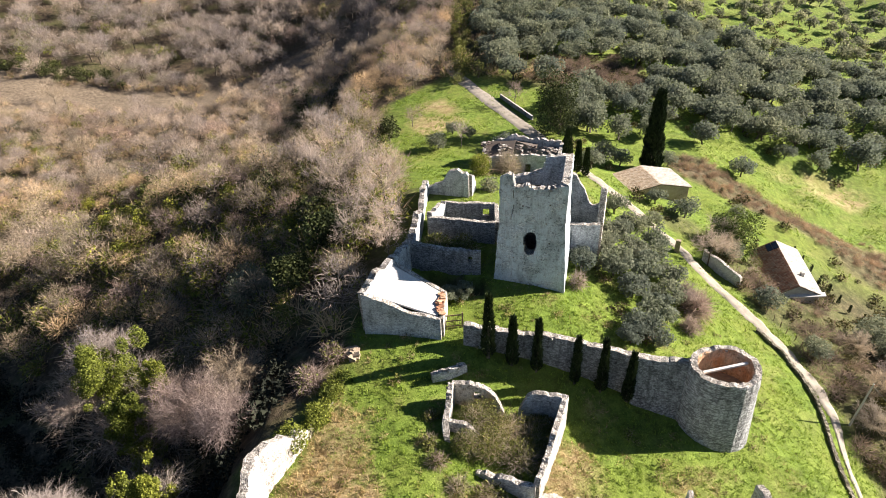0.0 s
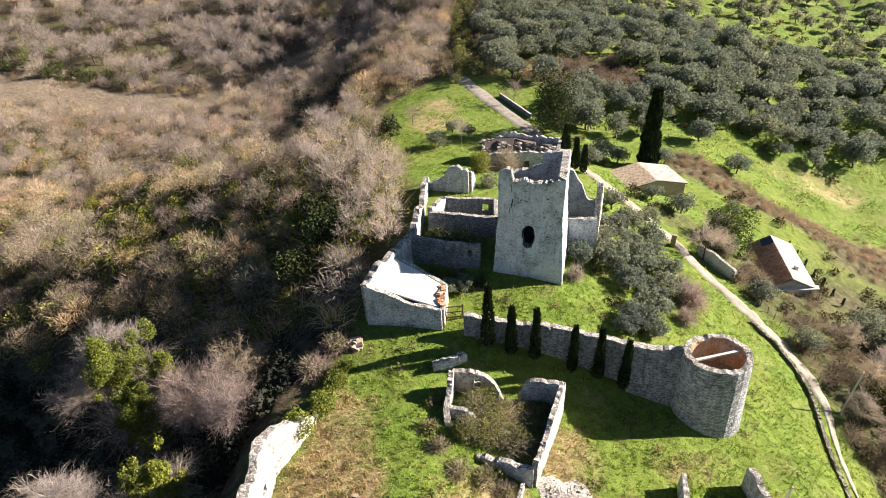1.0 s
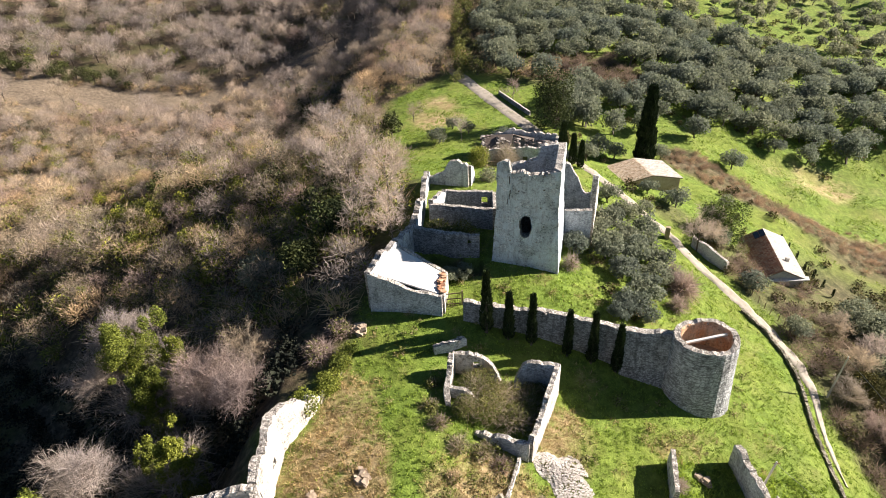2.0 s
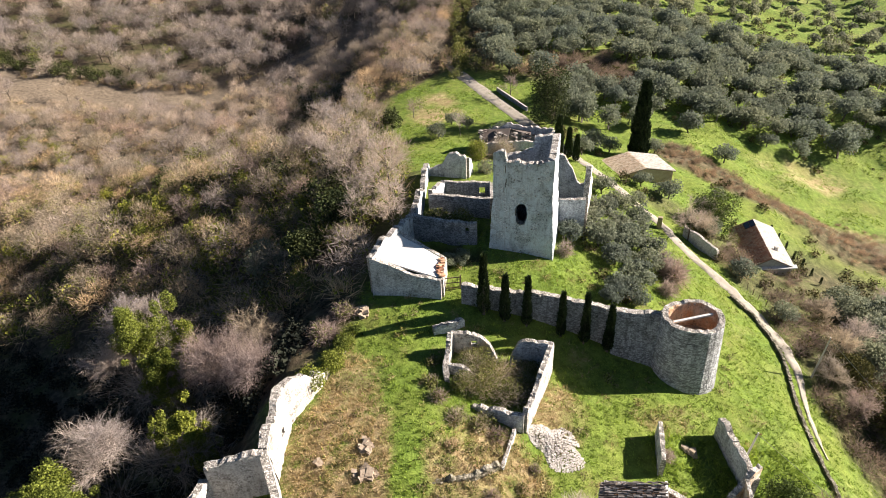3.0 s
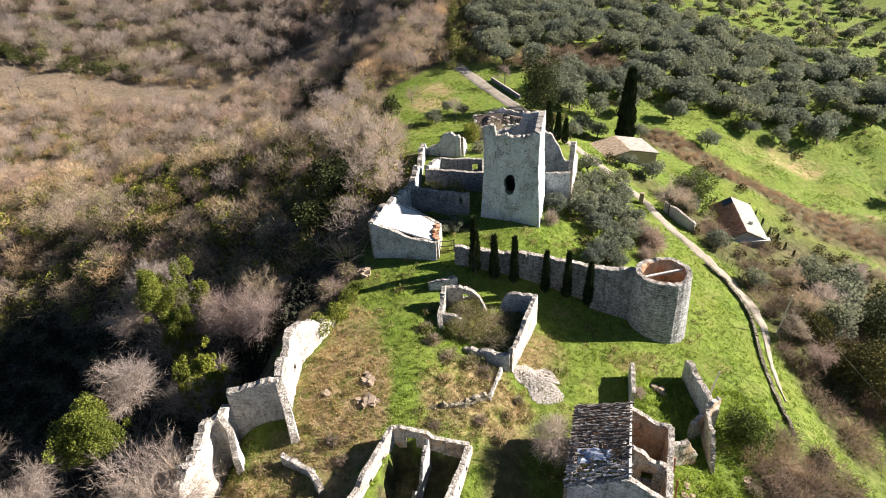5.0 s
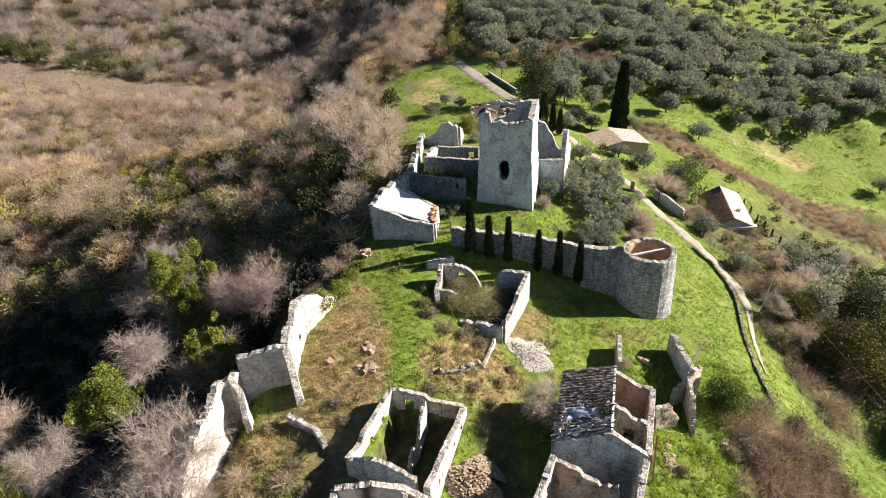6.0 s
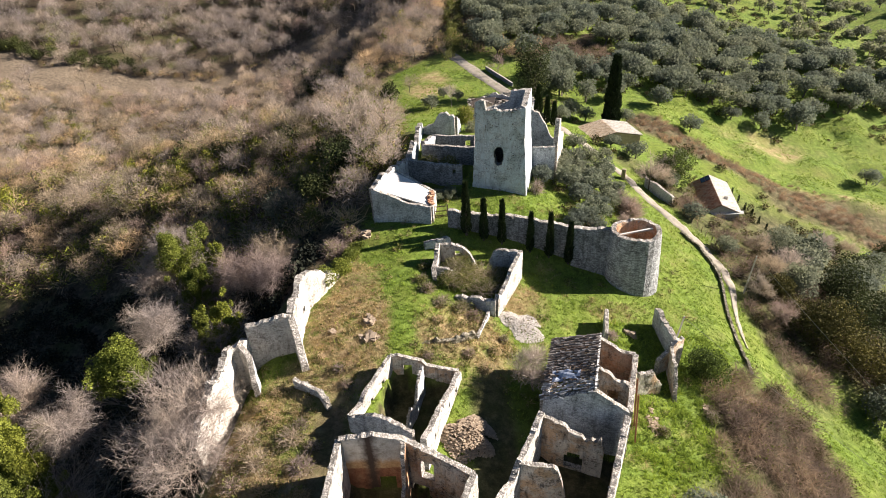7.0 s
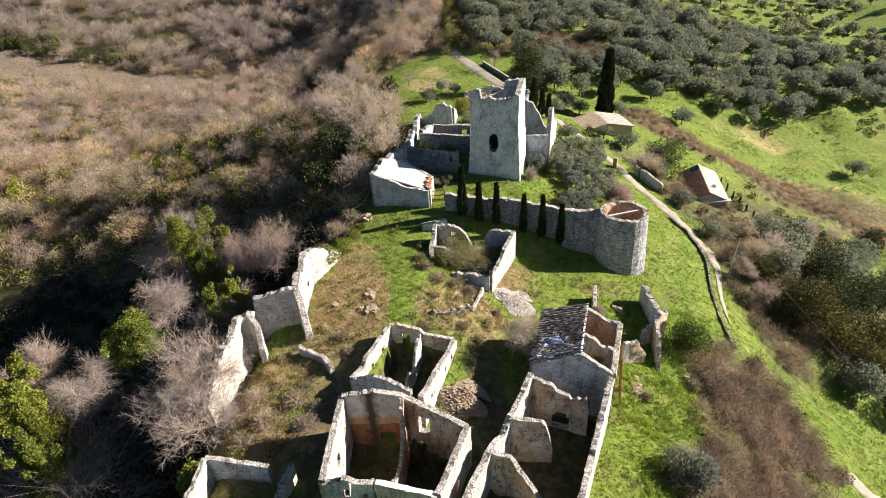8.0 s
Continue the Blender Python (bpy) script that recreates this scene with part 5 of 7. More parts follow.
ruin_wall("cross_wall", rooms, [(9.1, 12.6), (14.7, 10.6)], [(0, 0.9), (2.2, 0.3), (2.6, -0.5), (3.8, -0.6), (4.1, -1.2), (4.6, -1.0), (4.8, -0.2), (5.1, -0.9), (5.35, -0.2), (5.6, -0.6), (5.95, -1.8)], 0.5, base=-5.8, ragged=0.15, seed=71, mats=(OLD_PLASTER, STONE, STONE_TOP), openings=[(2.3, 2.6, -5.3, -3.7), (2.6, 3.8, -5.3, -3.2), (3.8, 4.1, -5.3, -3.7)])
ruin_wall("cross_wall", rooms, [(6.4, 7.8), (10.6, 7.3)], [(0, 0.4), (3.3, 0.2), (3.5, -0.6), (3.9, -2.0), (4.3, -3.8)], 0.55, base=-5.8, ragged=0.14, seed=72, mats=(OLD_PLASTER, STONE, STONE_TOP), openings=[(1.9, 2.3, -2.6, -2.0)])
ruin_wall("cross_wall", rooms, [(4.4, 4.0), (6.6, 3.6), (8.6, 1.0)], [(0, 0.4), (1.9, 0.2), (2.4, -1.0), (4, -1.6), (5.6, -2.4)], 0.5, base=-5.8, ragged=0.2, seed=73, mats=(OLD_PLASTER, STONE, STONE_TOP))
ruin_wall("sunny_wall", rooms, [(11.0, -2.0), (11.9, 0.1), (14.6, 6.8), (17.2, 12.8)], [(0, 0.2), (2, 0.4), (6, -0.3), (9, -0.6), (12, 0.1), (16, 0.2)], 0.6, base=-8.6, ragged=0.22, seed=74, mats=(WHITE_WALL, OLD_PLASTER, STONE_TOP))
for s in (0.35, 0.75):
    bm = bmesh.new()
    x, y = 18.6 + 1.2 * s, 13.6 + 5.4 * s
    bar(bm, (x + 0.5, y, -7.2), (x, y + 0.2, -0.2), 0.16)
    part("iron_prop", bm, RUST, rooms, "rusty iron prop against the wall")

# ---- stubs east of the gabled house ----
stub = thing("garden_wall", "low stone garden wall stub", "wall")
ruin_wall("wall", stub, [(20.3, 33.6), (19.2, 28.9)], [(0, -3.9), (4.8, -3.7)], 0.5, base=-8.0, ragged=0.1, seed=80)
stub2 = thing("garden_wall", "leaning stone garden wall with tall broken end", "wall")
ruin_wall("wall", stub2, [(27.3, 34.9), (27.6, 31), (28.0, 27.8)], [(0, -5.0), (4.0, -5.2), (7, -5.6)], 0.7, base=-10.5, ragged=0.25, seed=81, mats=(STONE, WHITE_WALL, STONE_TOP))
ruin_wall("end_wall", stub2, [(24.9, 26.2), (28.4, 28.6)], [(0, -5.9), (1.4, -5.4), (3.2, -4.2), (4.2, -4.6)], 0.6, base=-11.0, ragged=0.25, seed=82, mats=(OLD_PLASTER, STONE, STONE_TOP))
ruin_wall("return_wall", stub2, [(26.0, 22.0), (26.7, 27.3)], [(0, -8.6), (2.4, -5.4), (5.3, -4.7)], 0.5, base=-11.5, ragged=0.25, seed=83, mats=(WHITE_WALL, OLD_PLASTER, STONE_TOP))
ruin_wall("inner_wall", stub2, [(21.4, 22.4), (24.4, 23.2)], [(0, -3.8), (1.8, -4.4), (3.1, -6.4)], 0.5, base=-10.5, ragged=0.25, seed=84, mats=(OLD_PLASTER, STONE, STONE_TOP))

# ---- valley-side wall of the outer yard ----
outer = thing("outer_yard_wall", "bright eroded limestone wall along the drop", "wall")
ruin_wall("wall", outer, [(-15.2, 37.4), (-15.4, 36.6), (-17.6, 31.6), (-17.3, 25.0)], [(0, 0.6), (1.0, 1.2), (3.3, 3.4), (6.3, 4.4), (9.8, 4.2), (13.1, 4.2)], 0.9, base=-6.0, ragged=0.35, seed=90, bulge=0.14, mats=(WHITE_WALL, WHITE_WALL, STONE_TOP), rubble=0.3, openings=[(8.7, 9.5, 1.0, 1.8)])
ruin_wall("low_wall", outer, [(-12.6, 46.4), (-14.2, 41), (-15.18, 37.5)], [(0, -0.9), (3, -0.8), (7, -0.3), (9.2, 0.4)], 0.8, base=-6.0, ragged=0.2, seed=89, bulge=0.14, mats=(MOSS_STONE, MOSS_STONE, MOSS_STONE), rubble=0.2)
ruin_wall("cross_wall", outer, [(-22.2, 23.9), (-17.2, 24.6)], [(0, 3.5), (2.4, 3.8), (5.1, 4.2)], 0.8, base=-6.0, ragged=0.16, seed=91, mats=(WHITE_WALL, STONE, STONE_TOP), rubble=0.3, batter=0.4, batter_to=2.5)
ruin_wall("buttress", outer, [(-15.5, 20.9), (-16.2, 22.6), (-17.2, 24.7)], [(0, 0.2), (1.6, 1.6), (3.0, 3.4), (4.2, 4.2)], 0.8, base=-4.0, ragged=0.15, seed=92, mats=(WHITE_WALL, WHITE_WALL, STONE_TOP))
ruin_wall("niche_wall", outer, [(-22.9, 19.8), (-21.8, 20.6), (-20.6, 19.6), (-20.2, 18.2)], [(0, 3.6), (1.4, 3.9), (2.8, 2.8), (4.4, 0.4)], 0.6, base=-4.0, ragged=0.15, seed=93, mats=(WHITE_WALL, STONE, STONE_TOP))
ruin_wall("wall", outer, [(-22.5, 23.6), (-22.8, 19.3), (-22.9, 15.6), (-23.9, 10.4)], [(0, 2.0), (2.2, 2.6), (4.0, 4.0), (6.5, 3.0), (8.6, 3.4), (11, 1.6), (13.5, 0.4)], 0.8, base=-7.0, ragged=0.4, seed=94, bulge=0.14, mats=(STONE, WHITE_WALL, STONE_TOP), rubble=0.4)
hut = thing("small_roofless_hut", "small roofless stone hut at the edge of the drop", "ruin")
ruin_wall("far_wall", hut, [(-21.2, 3.6), (-15.4, 2.9)], [(0, 1.2), (5.8, 0.6)], 0.5, base=-5.0, ragged=0.12, seed=95)
ruin_wall("valley_side_wall", hut, [(-21.8, -3), (-21.2, 3.4)], [(0, 0.6), (6.4, 1.3)], 0.5, base=-6.0, ragged=0.2, seed=96, mats=(WHITE_WALL, STONE, STONE_TOP))
ruin_wall("sunny_wall", hut, [(-14.3, -1.5), (-13.4, 3.2)], [(0, 0.0), (4.8, 0.6)], 0.5, base=-5.0, ragged=0.2, seed=97, mats=(WHITE_WALL, STONE, STONE_TOP))
footing = thing("ruined_footing", "low line of tumbled wall stones in grass", "wall")
ruin_wall("wall", footing, [(-16.2, 18.9), (-13.2, 17.3), (-12.0, 15.6)], [(0, 0.2), (3, 0.0), (5.5, 0.3)], 0.5, ragged=0.2, seed=98, rubble=0.4)
footing2 = thing("ruined_footing", "low remains of a collapsed room among brambles", "wall")
ruin_wall("wall", footing2, [(-4.6, 24.2), (0.8, 25.6), (3.2, 27.2)], [(0, -0.4), (3, -0.6), (6, -1.0), (8.6, -1.4)], 0.5, ragged=0.3, seed=99, rubble=0.35, mats=(MOSS_STONE,) * 3)
ruin_wall("wall", footing2, [(-3.4, 22.4), (0.6, 23.0)], [(0, -1.4), (2, -1.2), (4, -1.8)], 0.4, ragged=0.25, seed=101, rubble=0.3, mats=(MOSS_STONE,) * 3)
ruin_wall("wall", footing2, [(3.4, 27.0), (5.0, 31.5)], [(0, -2.0), (4.6, -2.0)], 0.35, ragged=0.15, seed=100, rubble=0.25)

# ---- rubble heaps ----
def heap(label, x, y, rx, ry, h, n, size, mat, seed, tilt=0.0):
    rng = np.random.RandomState(seed)
    a, r = rng.uniform(0, 6.283, n), rng.uniform(0, 1, n) ** 0.5
    edge = 0.75 + 0.3 * vnoise(a * 1.6, np.full(n, seed * 3.1), seed)
    px, py = x + np.cos(a) * r * edge * rx + 0.35 * np.sin(a) * r * ry * (tilt), y + np.sin(a) * r * edge * ry
    pz = hgt(px, py) + h * (1 - r ** 1.5) * rng.uniform(0.5, 1, n) + 0.02
    V, F = stones(rng, np.stack([px, py, pz], -1), size)
    tagged(new("rubble_heap", mesh_np("rubble_heap", V, F, (mat,))), label, "rubble", kind="stuff")


heap("heap of pale broken stone beside the roofless house", 8.9, 31.0, 3.1, 3.4, 0.6, 3400, 0.11, RUBBLE, 1, -0.5)
heap("earthy heap of fallen masonry below the long house", 2.2, 13.4, 3.2, 3.2, 1.5, 2400, 0.17, BROWN_RUBBLE, 2)
heap("pale boulders lying in dry grass", -9.2, 27.8, 1.0, 1.3, 0.3, 22, 0.42, BROWN_RUBBLE, 3)
heap("pale boulders lying in dry grass", -9.0, 25.2, 1.6, 0.9, 0.3, 14, 0.55, BROWN_RUBBLE, 4)
heap("pale boulders lying in dry grass", -13.6, 26.6, 0.6, 0.5, 0.25, 5, 0.5, BROWN_RUBBLE, 5)
heap("fallen stones below the standing garden wall", 23.5, 32.4, 0.8, 0.7, 0.4, 24, 0.42, BROWN_RUBBLE, 6)
heap("pale fallen blocks by the gatehouse wall", -12.3, 48.6, 0.9, 1.2, 0.4, 30, 0.5, BROWN_RUBBLE, 7)

heap("pale stones weathered out of the bank", 22.4, 18.4, 0.8, 2.2, 0.25, 90, 0.24, BROWN_RUBBLE, 8)
heap("pale outcrop of stones at the thicket's edge", 29.6, 21.4, 0.6, 1.0, 0.4, 40, 0.26, BROWN_RUBBLE, 10)

# ---- ruined house behind the keep ----
back_house = thing("collapsed_roof_house", "ruined house with collapsed tiled roof by the lane", "building")
ruin_wall("near_wall", back_house, [(4.2, 100.6), (17.8, 97.4)], [(0, -1.0), (2, -0.6), (6, -0.2), (9, 0.2), (14, 0.4)], 0.6, base=-7, ragged=0.25, seed=110, openings=[(8, 9, -3.4, -1.6)])
ruin_wall("sunny_wall", back_house, [(17.8, 97.4), (19.4, 104.6)], [(0, 0.4), (7.4, -0.2)], 0.6, base=-8, ragged=0.2, seed=111)
ruin_wall("far_wall", back_house, [(19.4, 104.6), (5.6, 107.6)], [(0, 0), (7, 0.5), (9, 1.0), (14, -1)], 0.6, base=-8, ragged=0.25, seed=112)
ruin_wall("shady_wall", back_house, [(5.6, 107.6), (4.2, 100.6)], [(0, -1), (3.5, 0.5), (7.2, -1)], 0.6, base=-7, ragged=0.15, seed=113)
bm = bmesh.new()
slab(bm, [(4.2, 100.8, -0.9), (9.6, 99.6, -0.5), (10.6, 103.6, 0.9), (4.9, 104.6, 0.5)], 0.15)
slab(bm, [(4.9, 104.6, 0.5), (10.6, 103.6, 0.9), (11.0, 106.4, -0.3), (5.6, 107.6, -0.9)], 0.15)
slab(bm, [(10.8, 106.4, -0.2), (15.0, 105.4, -0.6), (14.4, 102.2, -0.2), (10.8, 103.4, 0.8)], 0.15)
part("roof", bm, TILE_OLD, back_house, "sagging tile roof")
P = [(4.4 + 13.5 * s + rngr.uniform(-.3, .3), 100.8 - 3.0 * s + w * 6.2, -1.0 + 1.6 * math.sin(3.14 * min(1, w * 1.1)) * (1 - 0.4 * s) + rngr.uniform(-.15, .15)) for s in rngr.uniform(0, 1, 26) for w in rngr.uniform(0, 1, 14)]
SV, SF = stones(rngr, P, 0.42, 0.35)
put("roof_tile", mesh_np("roof_tile", SV, SF, (TILE_OLD,)), back_house, "tumbled roof tiles", kind="stuff")


# ---- two lived-in cottages below the lane ----
def cottage(name, label, o, u, v, w, d, eave, ridge, base, tile, wall, ridge_along="v", openings=True):
    """A gabled cottage: w along u, d along v, ridge along v at half w."""
    e = thing(name, label, "house")

    def c(a, b, z):
        return (o[0] + u[0] * a + v[0] * b, o[1] + u[1] * a + v[1] * b, z)
    ruin_wall("front_gable", e, [c(0, 0, 0)[:2], c(w, 0, 0)[:2]], [(0, eave), (w / 2, ridge), (w, eave)], 0.35, base=base, ragged=0, bulge=0.01, rubble=0, proud=0, mats=(wall,) * 3, seed=120, openings=[(w * 0.36, w * 0.52, base + 0.9, base + 2.6)])
    ruin_wall("rear_gable", e, [c(w, d, 0)[:2], c(0, d, 0)[:2]], [(0, eave), (w / 2, ridge), (w, eave)], 0.35, base=base, ragged=0, bulge=0.01, rubble=0, proud=0, mats=(wall,) * 3, seed=121)
    ruin_wall("side_wall", e, [c(0, d, 0)[:2], c(0, 0, 0)[:2]], [(0, eave), (d, eave)], 0.35, base=base, ragged=0, bulge=0.01, rubble=0, proud=0, mats=(wall,) * 3, seed=122, openings=[(d * 0.3, d * 0.3 + 0.9, base + 1.3, base + 2.5)])
    ruin_wall("side_wall", e, [c(w, 0, 0)[:2], c(w, d, 0)[:2]], [(0, eave), (d, eave)], 0.35, base=base, ragged=0, bulge=0.01, rubble=0, proud=0, mats=(wall,) * 3, seed=123)
    for side in (0, 1):
        V, F = [], []
        n_t, n_r = int(d / 0.32), int((w / 2) / 0.4) + 2
        ov = 0.45
        for i in range(n_t + 1):
            for r in range(n_r):
                b0 = -ov + (d + 2 * ov) * i / n_t
                s0, s1 = r / n_r, (r + 1.06) / n_r
                for k, (bb, lift) in enumerate(((0, 0.0), (0.07, 0.1), (0.19, 0.1), (0.26, 0.0))):
                    for s, dz in ((s0, 0.05), (s1, 0.0)):
                        a = (w / 2 + ov) * s - ov
                        x = a if side == 0 else w - a
                        z = eave + (ridge - eave) * a / (w / 2) + 0.12 + lift + dz
                        V.append(c(x, b0 + bb, z))
                q = len(V) - 8
                for k in range(3):
                    f = (q + 2 * k, q + 2 * k + 1, q + 2 * k + 3, q + 2 * k + 2)
                    F.append(f[::-1] if side else f)
        # the sun-facing slope takes a paler tile, with sunlight put into its colour
        put("roof_tile", mesh_np("roof_tile", np.array(V), np.array(F), (tile if side == 0 else TILE_SUNLIT,)), e, kind="stuff")
        bm = bmesh.new()
        x0, x1 = (-ov, w / 2) if side == 0 else (w + ov, w / 2)
        zz = eave - (ridge - eave) * ov / (w / 2)
        slab(bm, [c(x0, -ov, zz + 0.1), c(x0, d + ov, zz + 0.1), c(x1, d + ov, ridge + 0.1), c(x1, -ov, ridge + 0.1)], 0.14)
        part("roof_deck", bm, TIMBER, e)
    return e, c


h1, c1 = cottage("cottage", "low cottage with buff clay tile roof beside the lane", (31.8, 98.7), (0.988, 0.15), (-0.2, 0.98), 11.6, 7.2, -8.25, -7.05, -13.5, TILE_BUFF, PINK_WALL)
h2, c2 = cottage("cottage", "grey rendered cottage with red clay tile roof", (48.9, 75.2), (0.999, 0.02), (0.17, 0.985), 7.8, 12.2, -14.9, -13.0, -20.0, TILE_RED, RENDER_WALL)
bm = bmesh.new()
slab(bm, [c2(-0.9, -0.75, -14.85), c2(8.6, -0.75, -14.85), c2(8.6, 0.1, -14.7), c2(-0.9, 0.1, -14.7)], 0.15)
part("gable_canopy", bm, CONCRETE, h2, "pale concrete canopy strip")
bm = bmesh.new()
bar(bm, c2(5.6, 3.2, -14.4), c2(5.6, 3.2, -12.9), 0.5)
part("chimney", bm, RENDER_WALL, h2)
bm = bmesh.new()
for k in range(2):
    slab(bm, [c2(2.0 + k * 0.9, 10.2, -13.35 + k * 0.42), c2(2.8 + k * 0.9, 10.2, -12.95 + k * 0.42), c2(2.8 + k * 0.9, 12.2, -12.95 + k * 0.42), c2(2.0 + k * 0.9, 12.2, -13.35 + k * 0.42)], 0.06)
part("solar_panel", bm, GLASS_DARK, h2, "dark solar panels")

# ---- walls along the lane ----
lane_wall = thing("lane_wall", "low dry-stone wall along the lane", "wall")
lw = glide([(40.5, 21), (40.3, 27), (40.6, 33.5), (42.6, 43), (44.6, 51), (44.2, 58.5), (41.8, 64.5), (39.2, 69.5)])
lw = lw[(lw[:, 1] > 29) & (lw[:, 1] < 66)]
d = np.gradient(lw, axis=0)
d /= np.linalg.norm(d, axis=1)[:, None]
off = lw + np.stack([-d[:, 1], d[:, 0]], -1) * 1.55
cum = np.concatenate([[0], np.cumsum(np.linalg.norm(np.diff(off, axis=0), axis=1))])
for k in range(0, len(off) - 4, 4):
    seg = off[k:k + 5]
    hz0 = hgt(seg[:, 0], seg[:, 1])
    cl = cum[k:k + 5] - cum[k]
    ruin_wall("wall_stretch", lane_wall, [tuple(p) for p in seg], [(float(a), float(b) + 0.5) for a, b in zip(cl, hz0)], 0.4, base=float(hz0.min()) - 0.6, ragged=0.12, seed=130 + k, rubble=0.25, mats=(MOSS_STONE,) * 3)
FW0, FW1 = float(hgt(16.8, 128.6)) + 0.95, float(hgt(10.4, 141.5)) + 0.95
far_lane = thing("lane_wall", "plastered low wall beside the upper lane", "wall")
ruin_wall("wall", far_lane, [(16.8, 128.6), (10.4, 141.5)], [(0, FW0), (14.4, FW1)], 0.45, base=-7.0, ragged=0.03, seed=160, rubble=0, mats=(GREY_STONE, DULL_STONE, RUBBLE))
bank = thing("lane_wall", "short mossy retaining wall at the lane bend", "wall")
ruin_wall("wall", bank, [(38.6, 78.8), (42.4, 73.2)], [(0, -8.2), (4, -8.8), (6.8, -9.8)], 0.5, base=-13, ragged=0.15, seed=161, rubble=0.25)
post = thing("gate_pillar", "square stone pillar at the lane edge", "pillar")
ruin_wall("shaft", post, [(33.6, 78.5), (34.3, 78.2)], [(0, -5.9), (0.8, -6.1)], 0.7, base=-11, ragged=0.1, seed=162, rubble=0.2, mats=(BROWN_RUBBLE,) * 3)

# ---- poles and wire ----
def pole(label, x, y, h, lean=(0, 0)):
    z = float(hgt(x, y))
    e = thing("utility_pole", label, "pole", "poles", at=(x, y, z))
    bm = bmesh.new()
    r = bmesh.ops.create_cone(bm, cap_ends=True, segments=10, radius1=0.13, radius2=0.085, depth=h)
    bmesh.ops.transform(bm, verts=r["verts"], matrix=Matrix.Shear("XY", 4, (lean[0], lean[1])) @ Matrix.Translation((0, 0, h / 2 - 0.3)))
    part("shaft", bm, POLE, e)
    bm = bmesh.new()
    bar(bm, (lean[0] * h - 0.35, lean[1] * h, h - 0.55), (lean[0] * h + 0.35, lean[1] * h, h - 0.55), 0.07)
    part("crossarm", bm, RUST, e)
    return Vector((x + lean[0] * h, y + lean[1] * h, z + h - 0.6))


pa = pole("slim grey utility pole standing in grass", 29.3, 32.2, 4.6, (0.12, 0.03))
pb = pole("slim pale utility pole above the lane", 46.4, 49.0, 7.4, (0.05, 0))
pc = pole("slim grey utility pole low on the slope", 62.0, 0.0, 7.5)


def wire(p, q, sag=0.5):
    """A sagging overhead line between two pole heads."""
    V, F = [], []
    for k in range(24):
        a, b = [p.lerp(q, s) - Vector((0, 0, sag * 4 * s * (1 - s))) for s in (k / 24, (k + 1) / 24)]
        v, f = prism(a, b, 0.022, 0.022)
        V.append(v), F.append(f + 6 * k)
    tagged(new("overhead_wire", mesh_np("overhead_wire", np.vstack(V), np.vstack(F), (POLE,))), "thin pale overhead wire strung between leaning poles", "wire", "wires")


wire(pa, pc)
wire(pb, pc)

# ---- stakes beside the lane ----
stake = thing("stake", "short dark wooden stake in the grass beside the lane", "stake", "stakes along the lane", at=(43.8, 70.6, float(hgt(43.8, 70.6))))
bm = bmesh.new()
bar(bm, (0, 0, -0.3), (0.04, 0.02, 1.15), 0.09)
part("post", bm, TIMBER, stake)
for k in range(1, 10):
    x, y = 43.8 + 0.42 * k + 0.15 * math.sin(k * 2.3), 70.6 - 1.25 * k
    copy_thing(stake, pose(x, y, float(hgt(x, y)), 3 * math.sin(k), 3 * math.cos(2 * k), 40 * k))


# ---- odds and ends in the two-room ruin ----
debris = thing("propped_timbers", "old timbers and a pale post leaning in the ruin", "timber")
for p, q, w, m in (((-7.6, -1.6, -2.4), (-7.2, -0.9, 3.2), 0.14, CONCRETE), ((-9.2, -1.4, 1.6), (-7.4, -1.2, 1.55), 0.07, RUST), ((-9.2, -1.6, 0.9), (-7.4, -1.5, 0.85), 0.07, RUST), ((-6.4, -1.0, -1.0), (-6.1, -0.9, 1.6), 0.3, TIMBER), ((0.9, 0.6, -5.0), (1.5, 1.0, 0.6), 0.1, RUST)):
    bm = bmesh.new()
    bar(bm, p, q, w, jitter=0.02)
    part("timber", bm, m, debris)

# ---- cypresses ----
for x, y, h, r, lab in ((2.7, 48.0, 8.6, 0.72, "tall slim dark cypress against the curtain wall"), (5.2, 47.3, 6.8, 0.62, "slim dark cypress against the curtain wall"), (7.8, 46.8, 7.2, 0.55, "slim dark cypress against the curtain wall"),
                       (11.8, 45.8, 6.6, 0.5, "narrow cypress against the curtain wall"), (14.5, 45.2, 7.4, 0.55, "slim dark cypress against the curtain wall"), (17.2, 44.4, 7.0, 0.58, "slim cypress at the end of the curtain wall"),
                       (20.2, 102.6, 8.2, 1.15, "dark cypress beside the lane"), (22.0, 101.2, 6.4, 0.8, "dark cypress beside the lane"), (23.4, 100.0, 5.6, 0.7, "small dark cypress beside the lane"), (39.2, 111.5, 17.2, 2.1, "very tall dark cypress above the cottage")):
    k = int(x * 10)
    a = cypress(k, h, r, int(900 + 220 * h * r), 0.2 if h < 12 else 0.34)
    plant("cypress_tree", split_mesh("cypress", a, (BARK, LF_CYPRESS), [("trunk", (0,)), ("crown", (1,))]), x, y, lab, "tree", "cypresses", turn=x)

# ---- olives ----
OLIVES = [split_mesh("olive", leafy_tree(200 + k, 4.8, 3.4, 1400, 0.36, 0.24, 13, 0.85, lump=(0.26, 0.44)), (BARK, LF_OLIVE), [("trunk", (0,)), ("crown", (1,))]) for k in range(7)]
rng = np.random.RandomState(31)
spots = []


NEAR_OLIVES = [split_mesh("olive", leafy_tree(220 + k, 4.8, 3.5, 2300, 0.33, 0.2, 20, 0.85, lump=(0.2, 0.36)), (BARK, LF_OLIVE), [("trunk", (0,)), ("crown", (1,))]) for k in range(4)]


